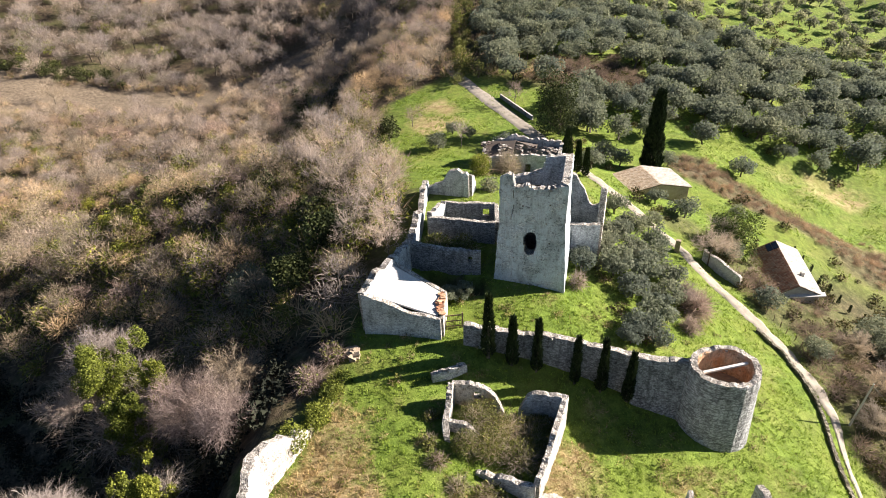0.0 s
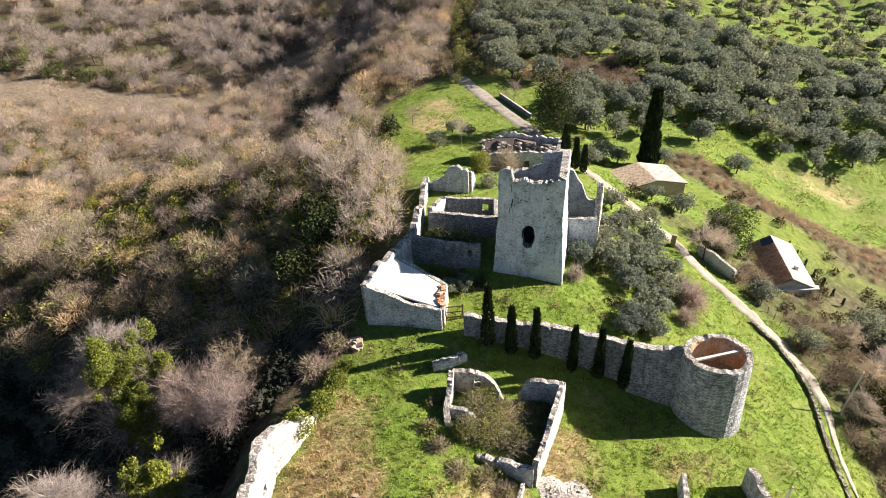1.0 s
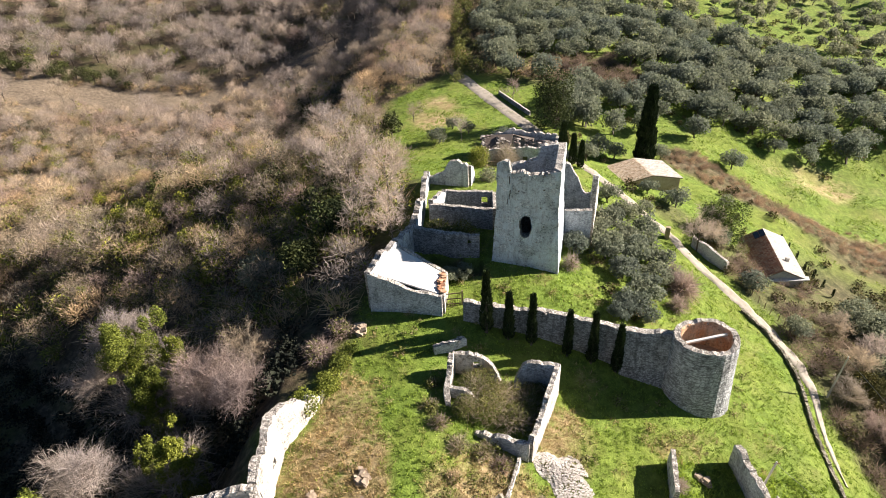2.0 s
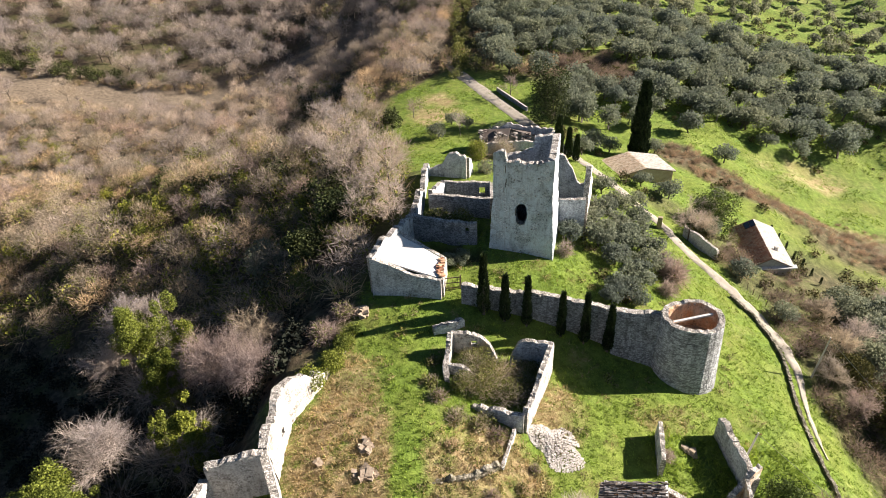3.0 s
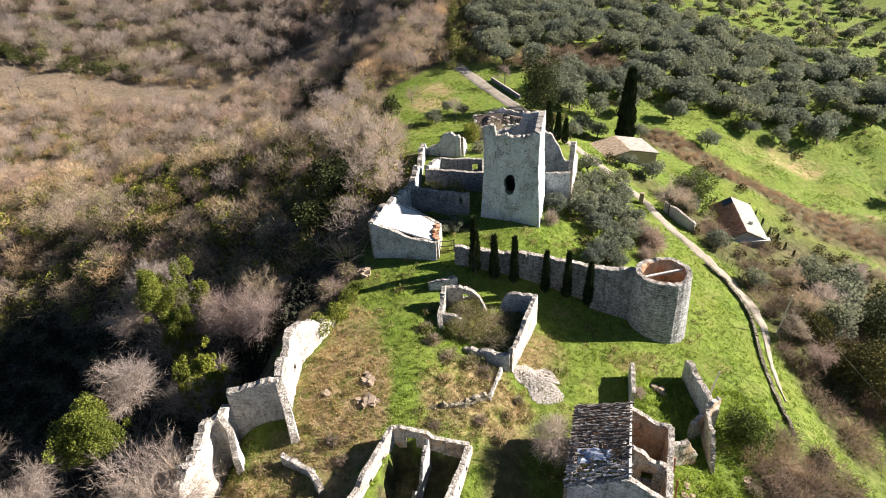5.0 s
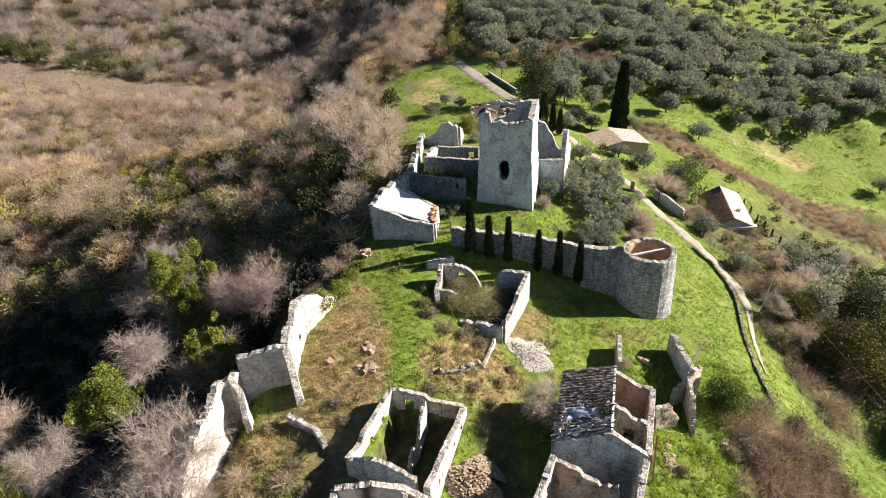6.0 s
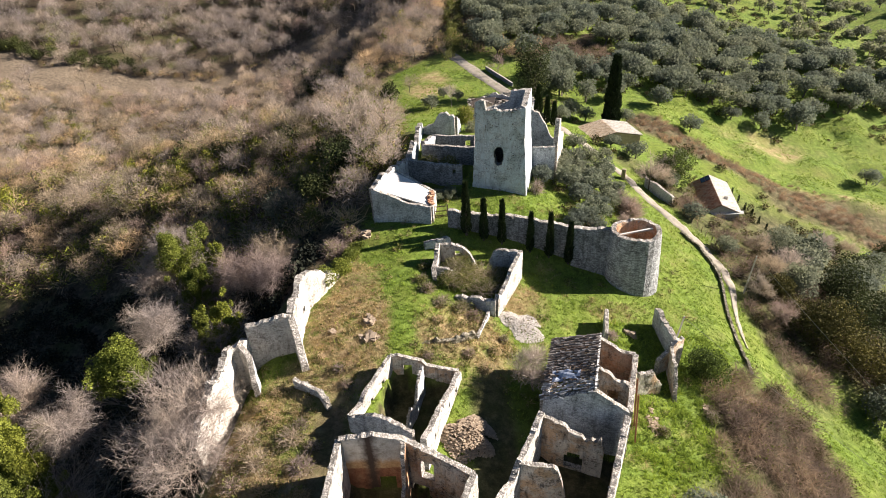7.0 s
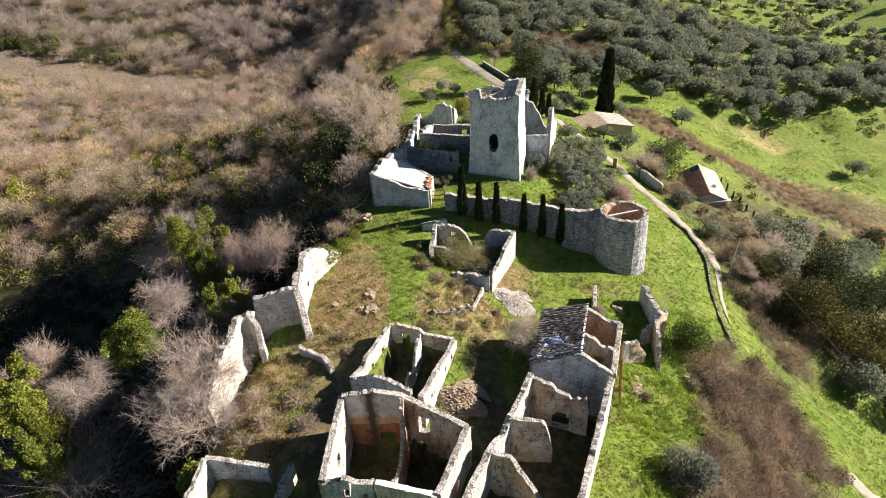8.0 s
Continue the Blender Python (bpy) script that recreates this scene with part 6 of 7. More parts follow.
def olive_at(x, y, s, lab):
    plant("olive_tree", NEAR_OLIVES[rng.randint(4)] if y < 80 and x < 40 else OLIVES[rng.randint(7)], x, y, lab, "tree", "olive trees", s, rng.uniform(0, 6.28), squash=rng.uniform(0.85, 1.15))


for x, y, s in ((16.0, 64.8, 0.7), (19.6, 69.5, 0.85), (22.5, 74, 0.85), (26.5, 79, 0.8), (29.5, 76.5, 0.8), (24.2, 70.5, 0.9), (27.8, 71.5, 0.9), (20.4, 65, 0.85), (24.4, 65.6, 0.9), (28.6, 66.6, 0.8), (22.0, 61.2, 0.8), (26.4, 61.4, 0.85), (23.8, 57, 0.85), (21, 53.8, 0.8), (19.2, 51.8, 0.55), (23, 52.8, 0.6), (30.6, 82.5, 0.7), (25.2, 84.5, 0.8),
                (-1.6, 56.6, 0.5), (0.2, 57.2, 0.45), (-4.5, 113, 0.8), (2, 118.5, 0.6), (9, 113, 0.7), (-1.5, 121, 0.6)):
    olive_at(x, y, s, "grey-green olive tree inside the castle grounds")
for x, y, s in ((40.6, 93.6, 0.95), (35.8, 95.8, 0.7), (26, 106, 0.9), (29, 110, 1.0), (33, 112, 0.9), (61.8, 118, 1.0), (99, 134, 1.6), (56, 127, 1.1), (44, 115, 0.7), (48, 60.5, 0.7), (62, 60, 1.2), (66, 65, 1.3), (59, 55, 1.1), (70, 58, 1.3), (45.5, 70, 0.8), (44.5, 82, 0.8), (52, 97, 0.7), (108, 112, 0.9), (95, 140, 1.3), (78, 131, 0.9)):
    olive_at(x, y, s, "rounded grey-green olive tree on the slope")


def grove(x, y):
    n = fbm(x / 25, y / 25, 51)
    line = 128 + 0.16 * (x - 40) - 12 * sstep(60, 30, x)
    inside = sstep(line, line + 8, y + 5 * n)
    gap = blob(x, y, 36, 158, 18, 13) + 0.6 * sstep(175, 195, y) * sstep(75, 95, x + 10 * n)
    return inside * sstep(np.where(y > 150, 5, 22), np.where(y > 150, 11, 30), x) * np.clip(1 - gap, 0, 1) * 0.95


ox, oy = scatter(rng, (4, 185, 118, 262), 5.6, grove)
seen = np.abs(ox / (oy + 30)) < 0.95
order = np.argsort(np.hypot(ox[seen], oy[seen] + 10))
gxs, gys = ox[seen][order], oy[seen][order]
for x, y in zip(gxs[:250], gys[:250]):
    olive_at(x, y, rng.uniform(0.95, 1.5), "grey-green olive tree in the hillside grove")
FAR_OLIVES = [leafy_tree(260 + k, 4.4, 2.8, 330, 0.62, 0.26, 8, 0.72) for k in range(4)]
forest("far_olives", "distant rows of grey-green olive trees", "olive grove", FAR_OLIVES, [(x, y, rng.randint(4), 0) for x, y in zip(gxs[250:], gys[250:])], (BARK, LF_OLIVE), rng, 0.75, 1.2)

# ---- woods on the valley side: too many to count ----
rng = np.random.RandomState(41)
T = [fluffy(300 + k, 7.2 + 0.5 * (k % 3), 4.3, 6 + k % 4, 720, 1.05, 0.068) for k in range(8)]
T += [fluffy(320 + k, 7.0, 3.8, 7, 460, 1.05, 0.066, 260, 0.36) for k in range(3)]
TB = [bush(340 + k, 2.5, 2.2, 130, 0.36, 0.85) for k in range(4)]
TH = [bush(350 + k, 2.3, 2.0, 130, 0.42, 0.0) for k in range(4)]
TE_ = [leafy_tree(360 + k, 6.0, 2.8, 360, 0.45, 0.12, 9, 0.9, 0.03) for k in range(3)]


def in_view(x, y):
    return (np.abs(x) < 0.86 * (y + 62)) & (y > -5) & (y < 330)


def wood(x, y):
    n = fbm(x / 16, y / 16, 61)
    w = np.clip(cover(x, y)[1], 0, 1) * (x < 32) * (x < wood_edge(y) + 40 * (y > 155))
    return np.where(in_view(x, y), w * np.clip(0.85 + 0.45 * n, 0, 1), 0)


tx, ty = scatter(rng, (-290, 34, 5, 330), 5.3, lambda x, y: wood(x, y) * (x < wood_edge(y) - 1.5))
near = ty < np.minimum(54 - 0.42 * (tx + 21), 74 + 3 * np.sin(tx * 0.2))
tx, ty = tx[~near], ty[~near]
tint = fbm(tx / 30, ty / 30, 71) + 0.5 * fbm(tx / 6, ty / 6, 72)
groups = {"grey": [], "brown": [], "red": [], "tan": []}
evergreen = []
upper = {"grey": [], "brown": [], "red": [], "tan": []}
kept = (dist_line(tx, ty + 3, GULLY) > 7.5) & (blob(tx, ty, -188, 243, 34, 7) < 0.5)
for x, y, v in zip(tx[kept], ty[kept], tint[kept]):
    u = rng.uniform()
    closeness = math.hypot(x + 25, y - 70)
    if u < (0.2 if closeness < 42 else 0.11 if closeness < 70 else 0.012):
        evergreen.append((x, y, rng.randint(3), 0))
        continue
    k = rng.randint(8) if rng.uniform() > (0.34 if closeness < 80 else 0.08) else 8 + rng.randint(3)
    v += rng.uniform(-0.5, 0.5) + (-0.4 if closeness < 90 and rng.uniform() < 0.6 else 0.3 if closeness > 120 else 0)
    if y > 236 and rng.uniform() < 0.45:
        continue
    (groups if y < 236 else upper)["grey" if v > 0.35 else "brown" if v > -0.35 else "red" if v > -0.65 else "tan"].append((x, y, k, 0))
for g, mat, lab in (("grey", TW_GREY, "leafless grey winter trees on the valley slope"), ("brown", TW_BROWN, "leafless brown winter trees on the valley slope"), ("red", TW_RED, "leafless russet winter trees on the valley slope"), ("tan", TW_TAN, "straw-coloured winter thicket trees on the slope")):
    forest("winter_wood", lab, "woods", T, groups[g], (BARK, mat, LF_WOODIVY), rng, 0.6, 1.25)
    forest("winter_wood", lab, "woods", T, upper[g], (BARK, TW_GREY if g == "brown" else mat, LF_WOODIVY), rng, 1.1, 1.75)
for y in np.arange(150, 246, 2.6):
    evergreen.append((1.5 + 3.0 * math.sin(y * 0.7) + rng.uniform(-1.5, 1.5), y, rng.randint(3), 0))
forest("evergreen_wood", "dark evergreen trees among bare woods", "woods", TE_, evergreen, (BARK, LF_SHRUB), rng, 0.5, 1.0)
# evergreens crowding the ravine, and ivied clumps that stand out of the bare wood
ravine = []
# the rows beyond x -140 are dark trees added for a shaded slope
for (ax, ay), (cx, cy), n in (((-48, 168), (-50, 152), 10), ((-52, 150), (-62, 136), 16), ((-64, 132), (-90, 122), 16), ((-42, 160), (-48, 143), 8), ((-56, 126), (-78, 116), 10), ((-24, 66), (-19, 78), 11), ((-20, 76), (-26, 92), 9), ((-38, 96), (-42, 116), 8), ((-54, 196), (-47, 172), 9), ((-222, 246), (-185, 243), 40), ((-185, 243), (-140, 238), 26), ((-60, 110), (-44, 104), 4)):
    for s in rng.uniform(0, 1, n):
        ravine.append((ax + (cx - ax) * s + rng.normal() * 2.2, ay + (cy - ay) * s + rng.normal() * 2.2, rng.randint(3), 0))
forest("ravine_evergreens", "dark evergreens in the ravine, with rows added to darken a shaded slope", "woods", TE_, ravine, (BARK, LF_DARK), rng, 0.6, 1.1)
clumps = []
for cx, cy, n in ((-138, 200, 4), (-105, 131, 5), (-96, 128, 5), (-87, 124, 6), (-80, 107, 4), (-72, 104, 5), (-75, 164, 5), (-60, 127, 5), (-46, 126, 5), (-40, 98, 4), (-142, 174, 3), (-136, 134, 4), (-118, 110, 5), (-100, 96, 5), (-60, 100, 5), (-52, 92, 4), (-28, 82, 4), (-66, 96, 5), (-84, 98, 5), (-45, 108, 5), (-34, 106, 4), (-56, 114, 5), (-70, 118, 4)):
    for _ in range(n):
        clumps.append((cx + rng.normal() * 3.0, cy + rng.normal() * 3.0, rng.randint(3), 0))
forest("ivied_clumps", "yellow-green ivied trees among bare woods", "woods", TE_, clumps, (BARK, LF_WOODIVY), rng, 0.45, 0.9)
bx, by = scatter(rng, (-230, 30, 5, 240), 3.6, lambda x, y: 0.85 * wood(x, y) * ((x > -230) & (y < 240)))
low = by < np.minimum(54 - 0.42 * (bx + 21), 72 + 3 * np.sin(bx * 0.2))
# undergrowth for the hollow, its shade put into the leaf colour
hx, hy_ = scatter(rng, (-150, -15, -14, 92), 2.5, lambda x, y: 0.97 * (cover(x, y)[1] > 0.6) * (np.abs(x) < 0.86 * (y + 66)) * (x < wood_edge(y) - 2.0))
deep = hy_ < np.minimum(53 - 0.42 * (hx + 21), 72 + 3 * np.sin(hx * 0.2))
forest("hollow_undergrowth", "low undergrowth coloured near-black to carry the hollow's shade", "undergrowth", TH, [(x, y, rng.randint(4), 0) for x, y in zip(hx[deep], hy_[deep])], (TW_BROWN, LF_HOLLOW_SHADE), rng, 0.6, 1.2)
bx, by = bx[~low], by[~low]
TG = [bush(355 + k, 2.4, 2.4, 190, 0.3, 0.4) for k in range(4)]
lush = np.hypot((bx + 50) / 1.3, by - 98) + 16 * fbm(bx / 12, by / 12, 77) < 50
forest("green_undergrowth", "yellow-green ivy and scrub beneath bare trees", "undergrowth", TG, [(x, y, rng.randint(4), 0) for x, y in zip(bx[lush], by[lush])], (TW_TAN, LF_WOODIVY), rng, 0.9, 1.8)
bx, by = bx[~lush], by[~lush]
forest("undergrowth", "tangled brown undergrowth beneath the bare trees", "undergrowth", TB, [(x, y, rng.randint(4), 0) for x, y in zip(bx, by)], (TW_TAN, LF_WOODIVY), rng, 0.7, 1.4)


# ---- brambles east of the village, on the hedge strip and in the grove's gap ----
def bramble(x, y):
    s = np.maximum.reduce([blob(x, y, 38, 19, 8.5, 9), blob(x, y, 33, 7, 9, 7), 0.9 * sstep(6.2, 3.4, dist_line(x, y, STRIP)), 0.3 * blob(x, y, 53, 66, 6, 9), 0.35 * blob(x, y, 86, 96, 15, 9), 0.6 * blob(x, y, 62, 48, 9, 13), 0.35 * blob(x, y, 50, 47, 5, 18), 0.3 * blob(x, y, 46, 72, 4, 8), 0.5 * blob(x, y, 36, 158, 18, 13)])
    return np.clip(s, 0, 1)


rng = np.random.RandomState(44)
SHR = [bush(390 + k, 1.2, 1.3, 125, 0.32, 0.35) for k in range(4)]


def slope_scrub(x, y):
    s = np.maximum.reduce([0.5 * blob(x, y, 50, 50, 6, 18), 0.5 * blob(x, y, 44, 80, 5, 9), 0.8 * blob(x, y, 68, 64, 20, 26), 0.5 * blob(x, y, 54, 88, 6, 12), 0.35 * blob(x, y, 58, 100, 9, 12), 0.5 * blob(x, y, 26, 112, 8, 8), 0.7 * blob(x, y, 36, 160, 20, 16), 0.35 * sstep(125, 140, y) * sstep(24, 34, x), 0.4 * blob(x, y, 33, 94, 4, 6), 0.5 * blob(x, y, 22, 64, 8, 12)])
    return np.where(in_view(x, y) & (dist_line(x, y, ROAD_PATH) > 2.2), s, 0)


qx, qy = scatter(rng, (15, 150, 20, 230), 3.0, slope_scrub)
forest("slope_scrub", "scattered grey-green and brown shrubs on the slopes", "shrubs", SHR, [(x, y, rng.randint(4), 0) for x, y in zip(qx, qy)], (TW_BRAMBLE, LF_OAK), rng, 0.5, 1.4)
rng = np.random.RandomState(43)
TBR = [bush(380 + k, 1.3, 1.15, 265, 0.145, 0.95) for k in range(4)]
qx, qy = scatter(rng, (18, 112, -6, 175), 1.5, bramble)
pale = (dist_line(qx, qy, STRIP) < 7) | (qx > 72)
forest("dry_brambles", "pale russet dead stalks along the hedge strip", "brambles", TBR, [(x, y, rng.randint(4), 0) for x, y in zip(qx[pale], qy[pale])], (TW_STALK, LF_DRY), rng, 0.5, 1.1)
qx, qy = qx[~pale], qy[~pale]
forest("brambles", "dense leafless brown bramble thicket on the slope", "brambles", TBR, [(x, y, rng.randint(4), 0) for x, y in zip(qx, qy)], (TW_BRAMBLE, LF_SHRUB), rng, 0.8, 2.0)

# ---- single trees and bushes near the village ----
rng = np.random.RandomState(51)


def own_tree(name, label, arrays, mats, parts, x, y, dz=0.0, turn=0.0):
    return plant(name, split_mesh(name, arrays, mats, parts), x, y, label, "tree", turn=turn, dz=dz)


def tall_bare(seed, h, spread, twigs=10, w=0.03, fine=5):
    """A leafless tree; a very tall one keeps its crown at the top of a long clear trunk."""
    c = min(h, 10.0)
    V, F, M = bare_tree(seed, c, spread, 15, 9, twigs, w, 0.0075, fine=fine)
    if h > c:
        SV, SF = prism((0, 0, -0.5), (0, 0, h - c + 0.3), 0.014 * c, 0.0085 * c)
        V = V + np.array((0, 0, h - c))
        V, F, M = np.vstack([V, SV]), np.vstack([F, SF + len(V)]), np.concatenate([M, np.zeros(len(SF), int)])
    return V, F, M


BT = [("trunk", (0,)), ("branchwork", (1,)), ("ivy", (2,))]
EV = [("trunk", (0,)), ("crown", (1,))]
def ivied(seed, h, ivy, low, high, radius, fine=2):
    """A bare tree whose trunk is wrapped in bulging ivy between two shares of its height."""
    V, F, M = bare_tree(seed, h, 0.27, 11, 6, 8, 0.034, 0.008, fine=fine + 1)
    r = np.random.RandomState(seed + 1)
    lob = []
    for z in np.linspace(low, high, 60):
        rr = radius * (0.13 + 0.24 * r.uniform() ** 1.5)
        lob.append((r.normal() * radius * 0.4, r.normal() * radius * 0.4, z * h + r.normal() * 0.6, rr, rr, rr * r.uniform(0.9, 1.9)))
    LV, LF = crown(r, lob, int(ivy * 4.2), 0.2, 0.35)
    return np.vstack([V, LV]), np.vstack([F, LF + len(V)]), np.concatenate([M, np.full(len(LF), 2)])


for k, (x, y, top, ivy, low, high, rad, mat, lab) in enumerate((
        (-42.0, 50.0, 0.8, 7500, 0.45, 0.97, 3.6, TW_GREY, "bare tree smothered in bright ivy on the steep slope"),
        (-36.0, 48.5, -0.5, 1600, 0.5, 0.92, 1.5, TW_GREY, "ivy-clad bare tree on the steep slope"),
        (-37.8, 44.5, -1.5, 3600, 0.35, 0.92, 2.4, TW_GREY, "ivy-clad bare tree on the steep slope"),
        (-28.6, 33.0, 0.2, 3200, 0.3, 0.97, 2.1, TW_PALE, "bare tree covered with bright ivy below the outer wall"),
        (-33.4, 34.5, -2.0, 1300, 0.5, 0.95, 1.3, TW_PALE, "pale tree half covered in ivy below the outer wall"),
        (-38.6, 24.2, 0.3, 5500, 0.78, 0.96, 3.8, TW_PALE, "broad ivy-covered tree rising from the shaded slope"),
        (-47.5, 16.8, 1.5, 8000, 0.3, 0.98, 3.0, TW_PALE, "tall tree trunk wrapped in bright green ivy"),
        (-44.6, 12.2, 0.2, 5000, 0.7, 0.97, 2.8, TW_PALE, "ivy-smothered tree rising from the shaded slope"),
        (-41.6, 7.8, -0.3, 5000, 0.68, 0.97, 2.6, TW_PALE, "ivy-smothered tree rising from the shaded slope"))):
    h = top - float(hgt(x, y))
    own_tree("ivy_clad_tree", lab, ivied(400 + k, h, ivy, low, high, rad), (BARK, mat, LF_IVY), BT, x, y, turn=k * 1.3)
for k, (x, y, top, sp, mat, lab) in enumerate((
        (-36.4, 29.5, 3.0, 0.34, TW_PALE, "pale leafless tree with upright branches"),
        (-24.4, 40.6, 2.4, 0.4, TW_RED, "russet twiggy tree beside the outer wall"),
        (-28.6, 43.6, 0.8, 0.4, TW_RED, "russet twiggy tree beside the outer wall"),
        (-44.5, 53.0, -0.5, 0.42, TW_PALE, "pale leafless tree beside the ivied one on the slope"),
        (-45.5, 48.0, -3.0, 0.42, TW_PALE, "pale leafless tree beside the ivied one on the slope"),
        (-31.5, 46.5, -0.5, 0.42, TW_RED, "russet twiggy tree in the shaded hollow"),
        (-26.5, 48.5, 0.0, 0.4, TW_BROWN, "brown leafless tree below the gatehouse"),
        (-25.6, 13.6, 5.5, 0.5, TW_PALE, "large pale leafless tree by the outer wall"),
        (-24.6, 9.6, 4.0, 0.55, TW_PALE, "pale leafless tree near the small hut"),
        (-42.0, 17.5, 0.5, 0.34, TW_PALE, "pale leafless tree on the shaded slope"),
        (-31.0, 20.5, -3.5, 0.4, TW_PALE, "small leafless tree on the shaded slope"), (-50.8, 22.2, -1.0, 0.38, TW_PALE, "pale leafless tree rising from the shaded slope"))):
    h = top - float(hgt(x, y))
    own_tree("bare_tree", lab, tall_bare(410 + k, h, sp), (BARK, mat, LF_IVY), BT, x, y, turn=k * 1.3)
own_tree("bare_tree", "rounded pale leafless tree between the ruined houses", fluffy(430, 6.6, 2.9, 9, 3600, 0.9, 0.035, trunk=0.3), (BARK, TW_PALE, LF_IVY), BT, 9.3, 20.4)
own_tree("bare_tree", "leafless tree in the cottage garden", bare_tree(431, 7.5, 0.42, 9, 5, 8, 0.05, 0.022, fine=2), (BARK, TW_PALE, LF_IVY), BT, 39.0, 77.5)
own_tree("bare_tree", "leafless tree on the meadow behind the keep", bare_tree(432, 5.5, 0.42, 8, 5, 7, 0.05, 0.02, fine=1), (BARK, TW_PALE, LF_IVY), BT, 0.4, 114.5)
own_tree("bare_tree", "leafless tree on the meadow behind the keep", bare_tree(433, 5.5, 0.45, 8, 5, 7, 0.05, 0.02, fine=1), (BARK, TW_RED, LF_IVY), BT, -10.6, 126.5)
own_tree("bare_tree", "greyish leafless tree beside the upper lane", bare_tree(434, 7.0, 0.42, 8, 5, 7, 0.05, 0.02, fine=1), (BARK, TW_RED, LF_IVY), BT, 13.5, 137)
for k, (x, y, s) in enumerate(((-12.5, 75, 9), (-11.5, 80, 10), (-10.5, 70, 8), (-14.5, 68, 9), (-13, 86, 9), (-16.5, 77, 9), (-9.6, 64.6, 6.5))):
    own_tree("bare_tree", "pale leafless tree crowding the castle's valley wall", bare_tree(440 + k, s, 0.4, 9, 5, 9, 0.045, 0.013, 80 * (k % 2), fine=2), (BARK, TW_PALE, LF_IVY), BT, x, y, turn=k)
for k, (x, y, h) in enumerate(((-22, 92, 10), (-26.5, 99, 11), (-19.5, 103, 10), (-24, 111, 11), (-30, 107, 10), (-17.5, 96, 9), (-28.5, 119, 11), (-33, 129, 11), (-24, 128, 10), (-27, 140, 10))):
    own_tree("bare_tree", "tall pale leafless tree on the upper valley side", bare_tree(570 + k, h, 0.33, 10, 6, 9, 0.05, 0.011, fine=1), (BARK, TW_PALE, LF_IVY), BT, x, y, turn=k)
own_tree("evergreen_tree", "broad dark conical evergreen by the upper lane", leafy_tree(450, 14.5, 5.0, 6000, 0.36, 0.05, 16, 1.5, 0.02), (BARK, LF_DARK), EV, 21.2, 121)
own_tree("evergreen_tree", "bushy evergreen tree in the cottage garden", leafy_tree(451, 8.2, 4.8, 5500, 0.28, 0.08, 13, 1.0, 0.03), (BARK, LF_GREEN), EV, 46.0, 85.5)
own_tree("evergreen_tree", "grey-green evergreen on the wooded slope", leafy_tree(452, 8.0, 4.0, 2600, 0.36, 0.15, 10, 0.9, 0.03), (BARK, LF_OLIVE), EV, -31, 68)
own_tree("evergreen_tree", "dark evergreen on the wooded slope", leafy_tree(453, 8.0, 3.6, 2200, 0.36, 0.15, 10, 0.9, 0.03), (BARK, LF_DARK), EV, -19, 72)
own_tree("evergreen_tree", "dark evergreen on the wooded slope", leafy_tree(454, 7.0, 3.4, 2000, 0.36, 0.15, 10, 0.9, 0.03), (BARK, LF_DARK), EV, -23, 64)
own_tree("evergreen_tree", "dark shrub tree on the meadow edge", leafy_tree(455, 5.5, 3.0, 1600, 0.36, 0.1, 9, 0.9, 0.03), (BARK, LF_DARK), EV, -15, 119)
for k, (x, y, h, r, m) in enumerate(((56, 44, 7.5, 4.4, 2), (52.5, 50.5, 4.5, 3.0, 2), (61.5, 67, 6.0, 4.0, 0), (66, 66, 5.5, 3.6, 1), (77, 66, 6.0, 4.0, 1), (78, 54, 7.5, 4.6, 1), (84, 70, 7, 4.2, 0), (86, 60, 7, 4.6, 1), (90, 76, 6, 3.6, 1), (76, 44, 8, 5, 2), (66, 28, 7, 4.2, 1), (58, 44, 8.5, 5.0, 2), (63.5, 47.5, 9, 5.2, 1), (61.0, 40.0, 7.5, 4.2, 2), (66, 55, 8, 4.6, 1), (57, 52.5, 5.5, 3.2, 0), (70, 50, 9, 5, 1), (69, 42, 8.5, 4.6, 2), (74, 60, 8, 4.6, 0), (64, 35, 7.5, 4.2, 2), (72, 36, 8, 4.5, 1), (60.5, 31, 6, 3.4, 0))):
    own_tree("evergreen_tree", ("grey-green olive-like tree on the lower slope", "dark holm oak on the lower slope", "brownish evergreen oak on the lower slope")[m], leafy_tree(460 + k, h, r, 3600, 0.29, 0.08, 14, 0.9, 0.03), (BARK, (LF_OLIVE, LF_DARK, LF_OAK)[m]), EV, x, y)


def own_bush(name, label, x, y, r, h, n, size, twig, mats, seed, dz=0.0):
    e = plant(name, split_mesh(name, bush(seed, r, h, n, size, twig), mats, [("branchwork", (0,)), ("foliage", (1,))]), x, y, label, "bush", dz=dz, turn=seed)
    return e


own_bush("bush", "dense rounded dark green bush on the bank", 31.4, 26.4, 2.7, 4.8, 4600, 0.2, 0.0, (TW_BROWN, LF_GREEN), 500)
own_bush("bush", "grey-green rounded bush below the village", 25.0, 7.0, 3.0, 3.6, 5200, 0.26, 0.05, (TW_BROWN, LF_OLIVE), 501)
own_bush("bush", "reddish brown leafless shrub above the lane", 30.8, 62.0, 2.6, 3.8, 2000, 0.3, 0.97, (TW_RED, LF_SHRUB), 502)
own_bush("bush", "reddish brown leafless shrub above the round tower", 28.6, 57.4, 1.6, 2.2, 900, 0.26, 0.95, (TW_RED, LF_SHRUB), 517)
own_bush("bush", "russet shrub at the foot of the keep", 14.6, 60.5, 1.3, 2.4, 700, 0.25, 0.8, (TW_RED, LF_SHRUB), 503)
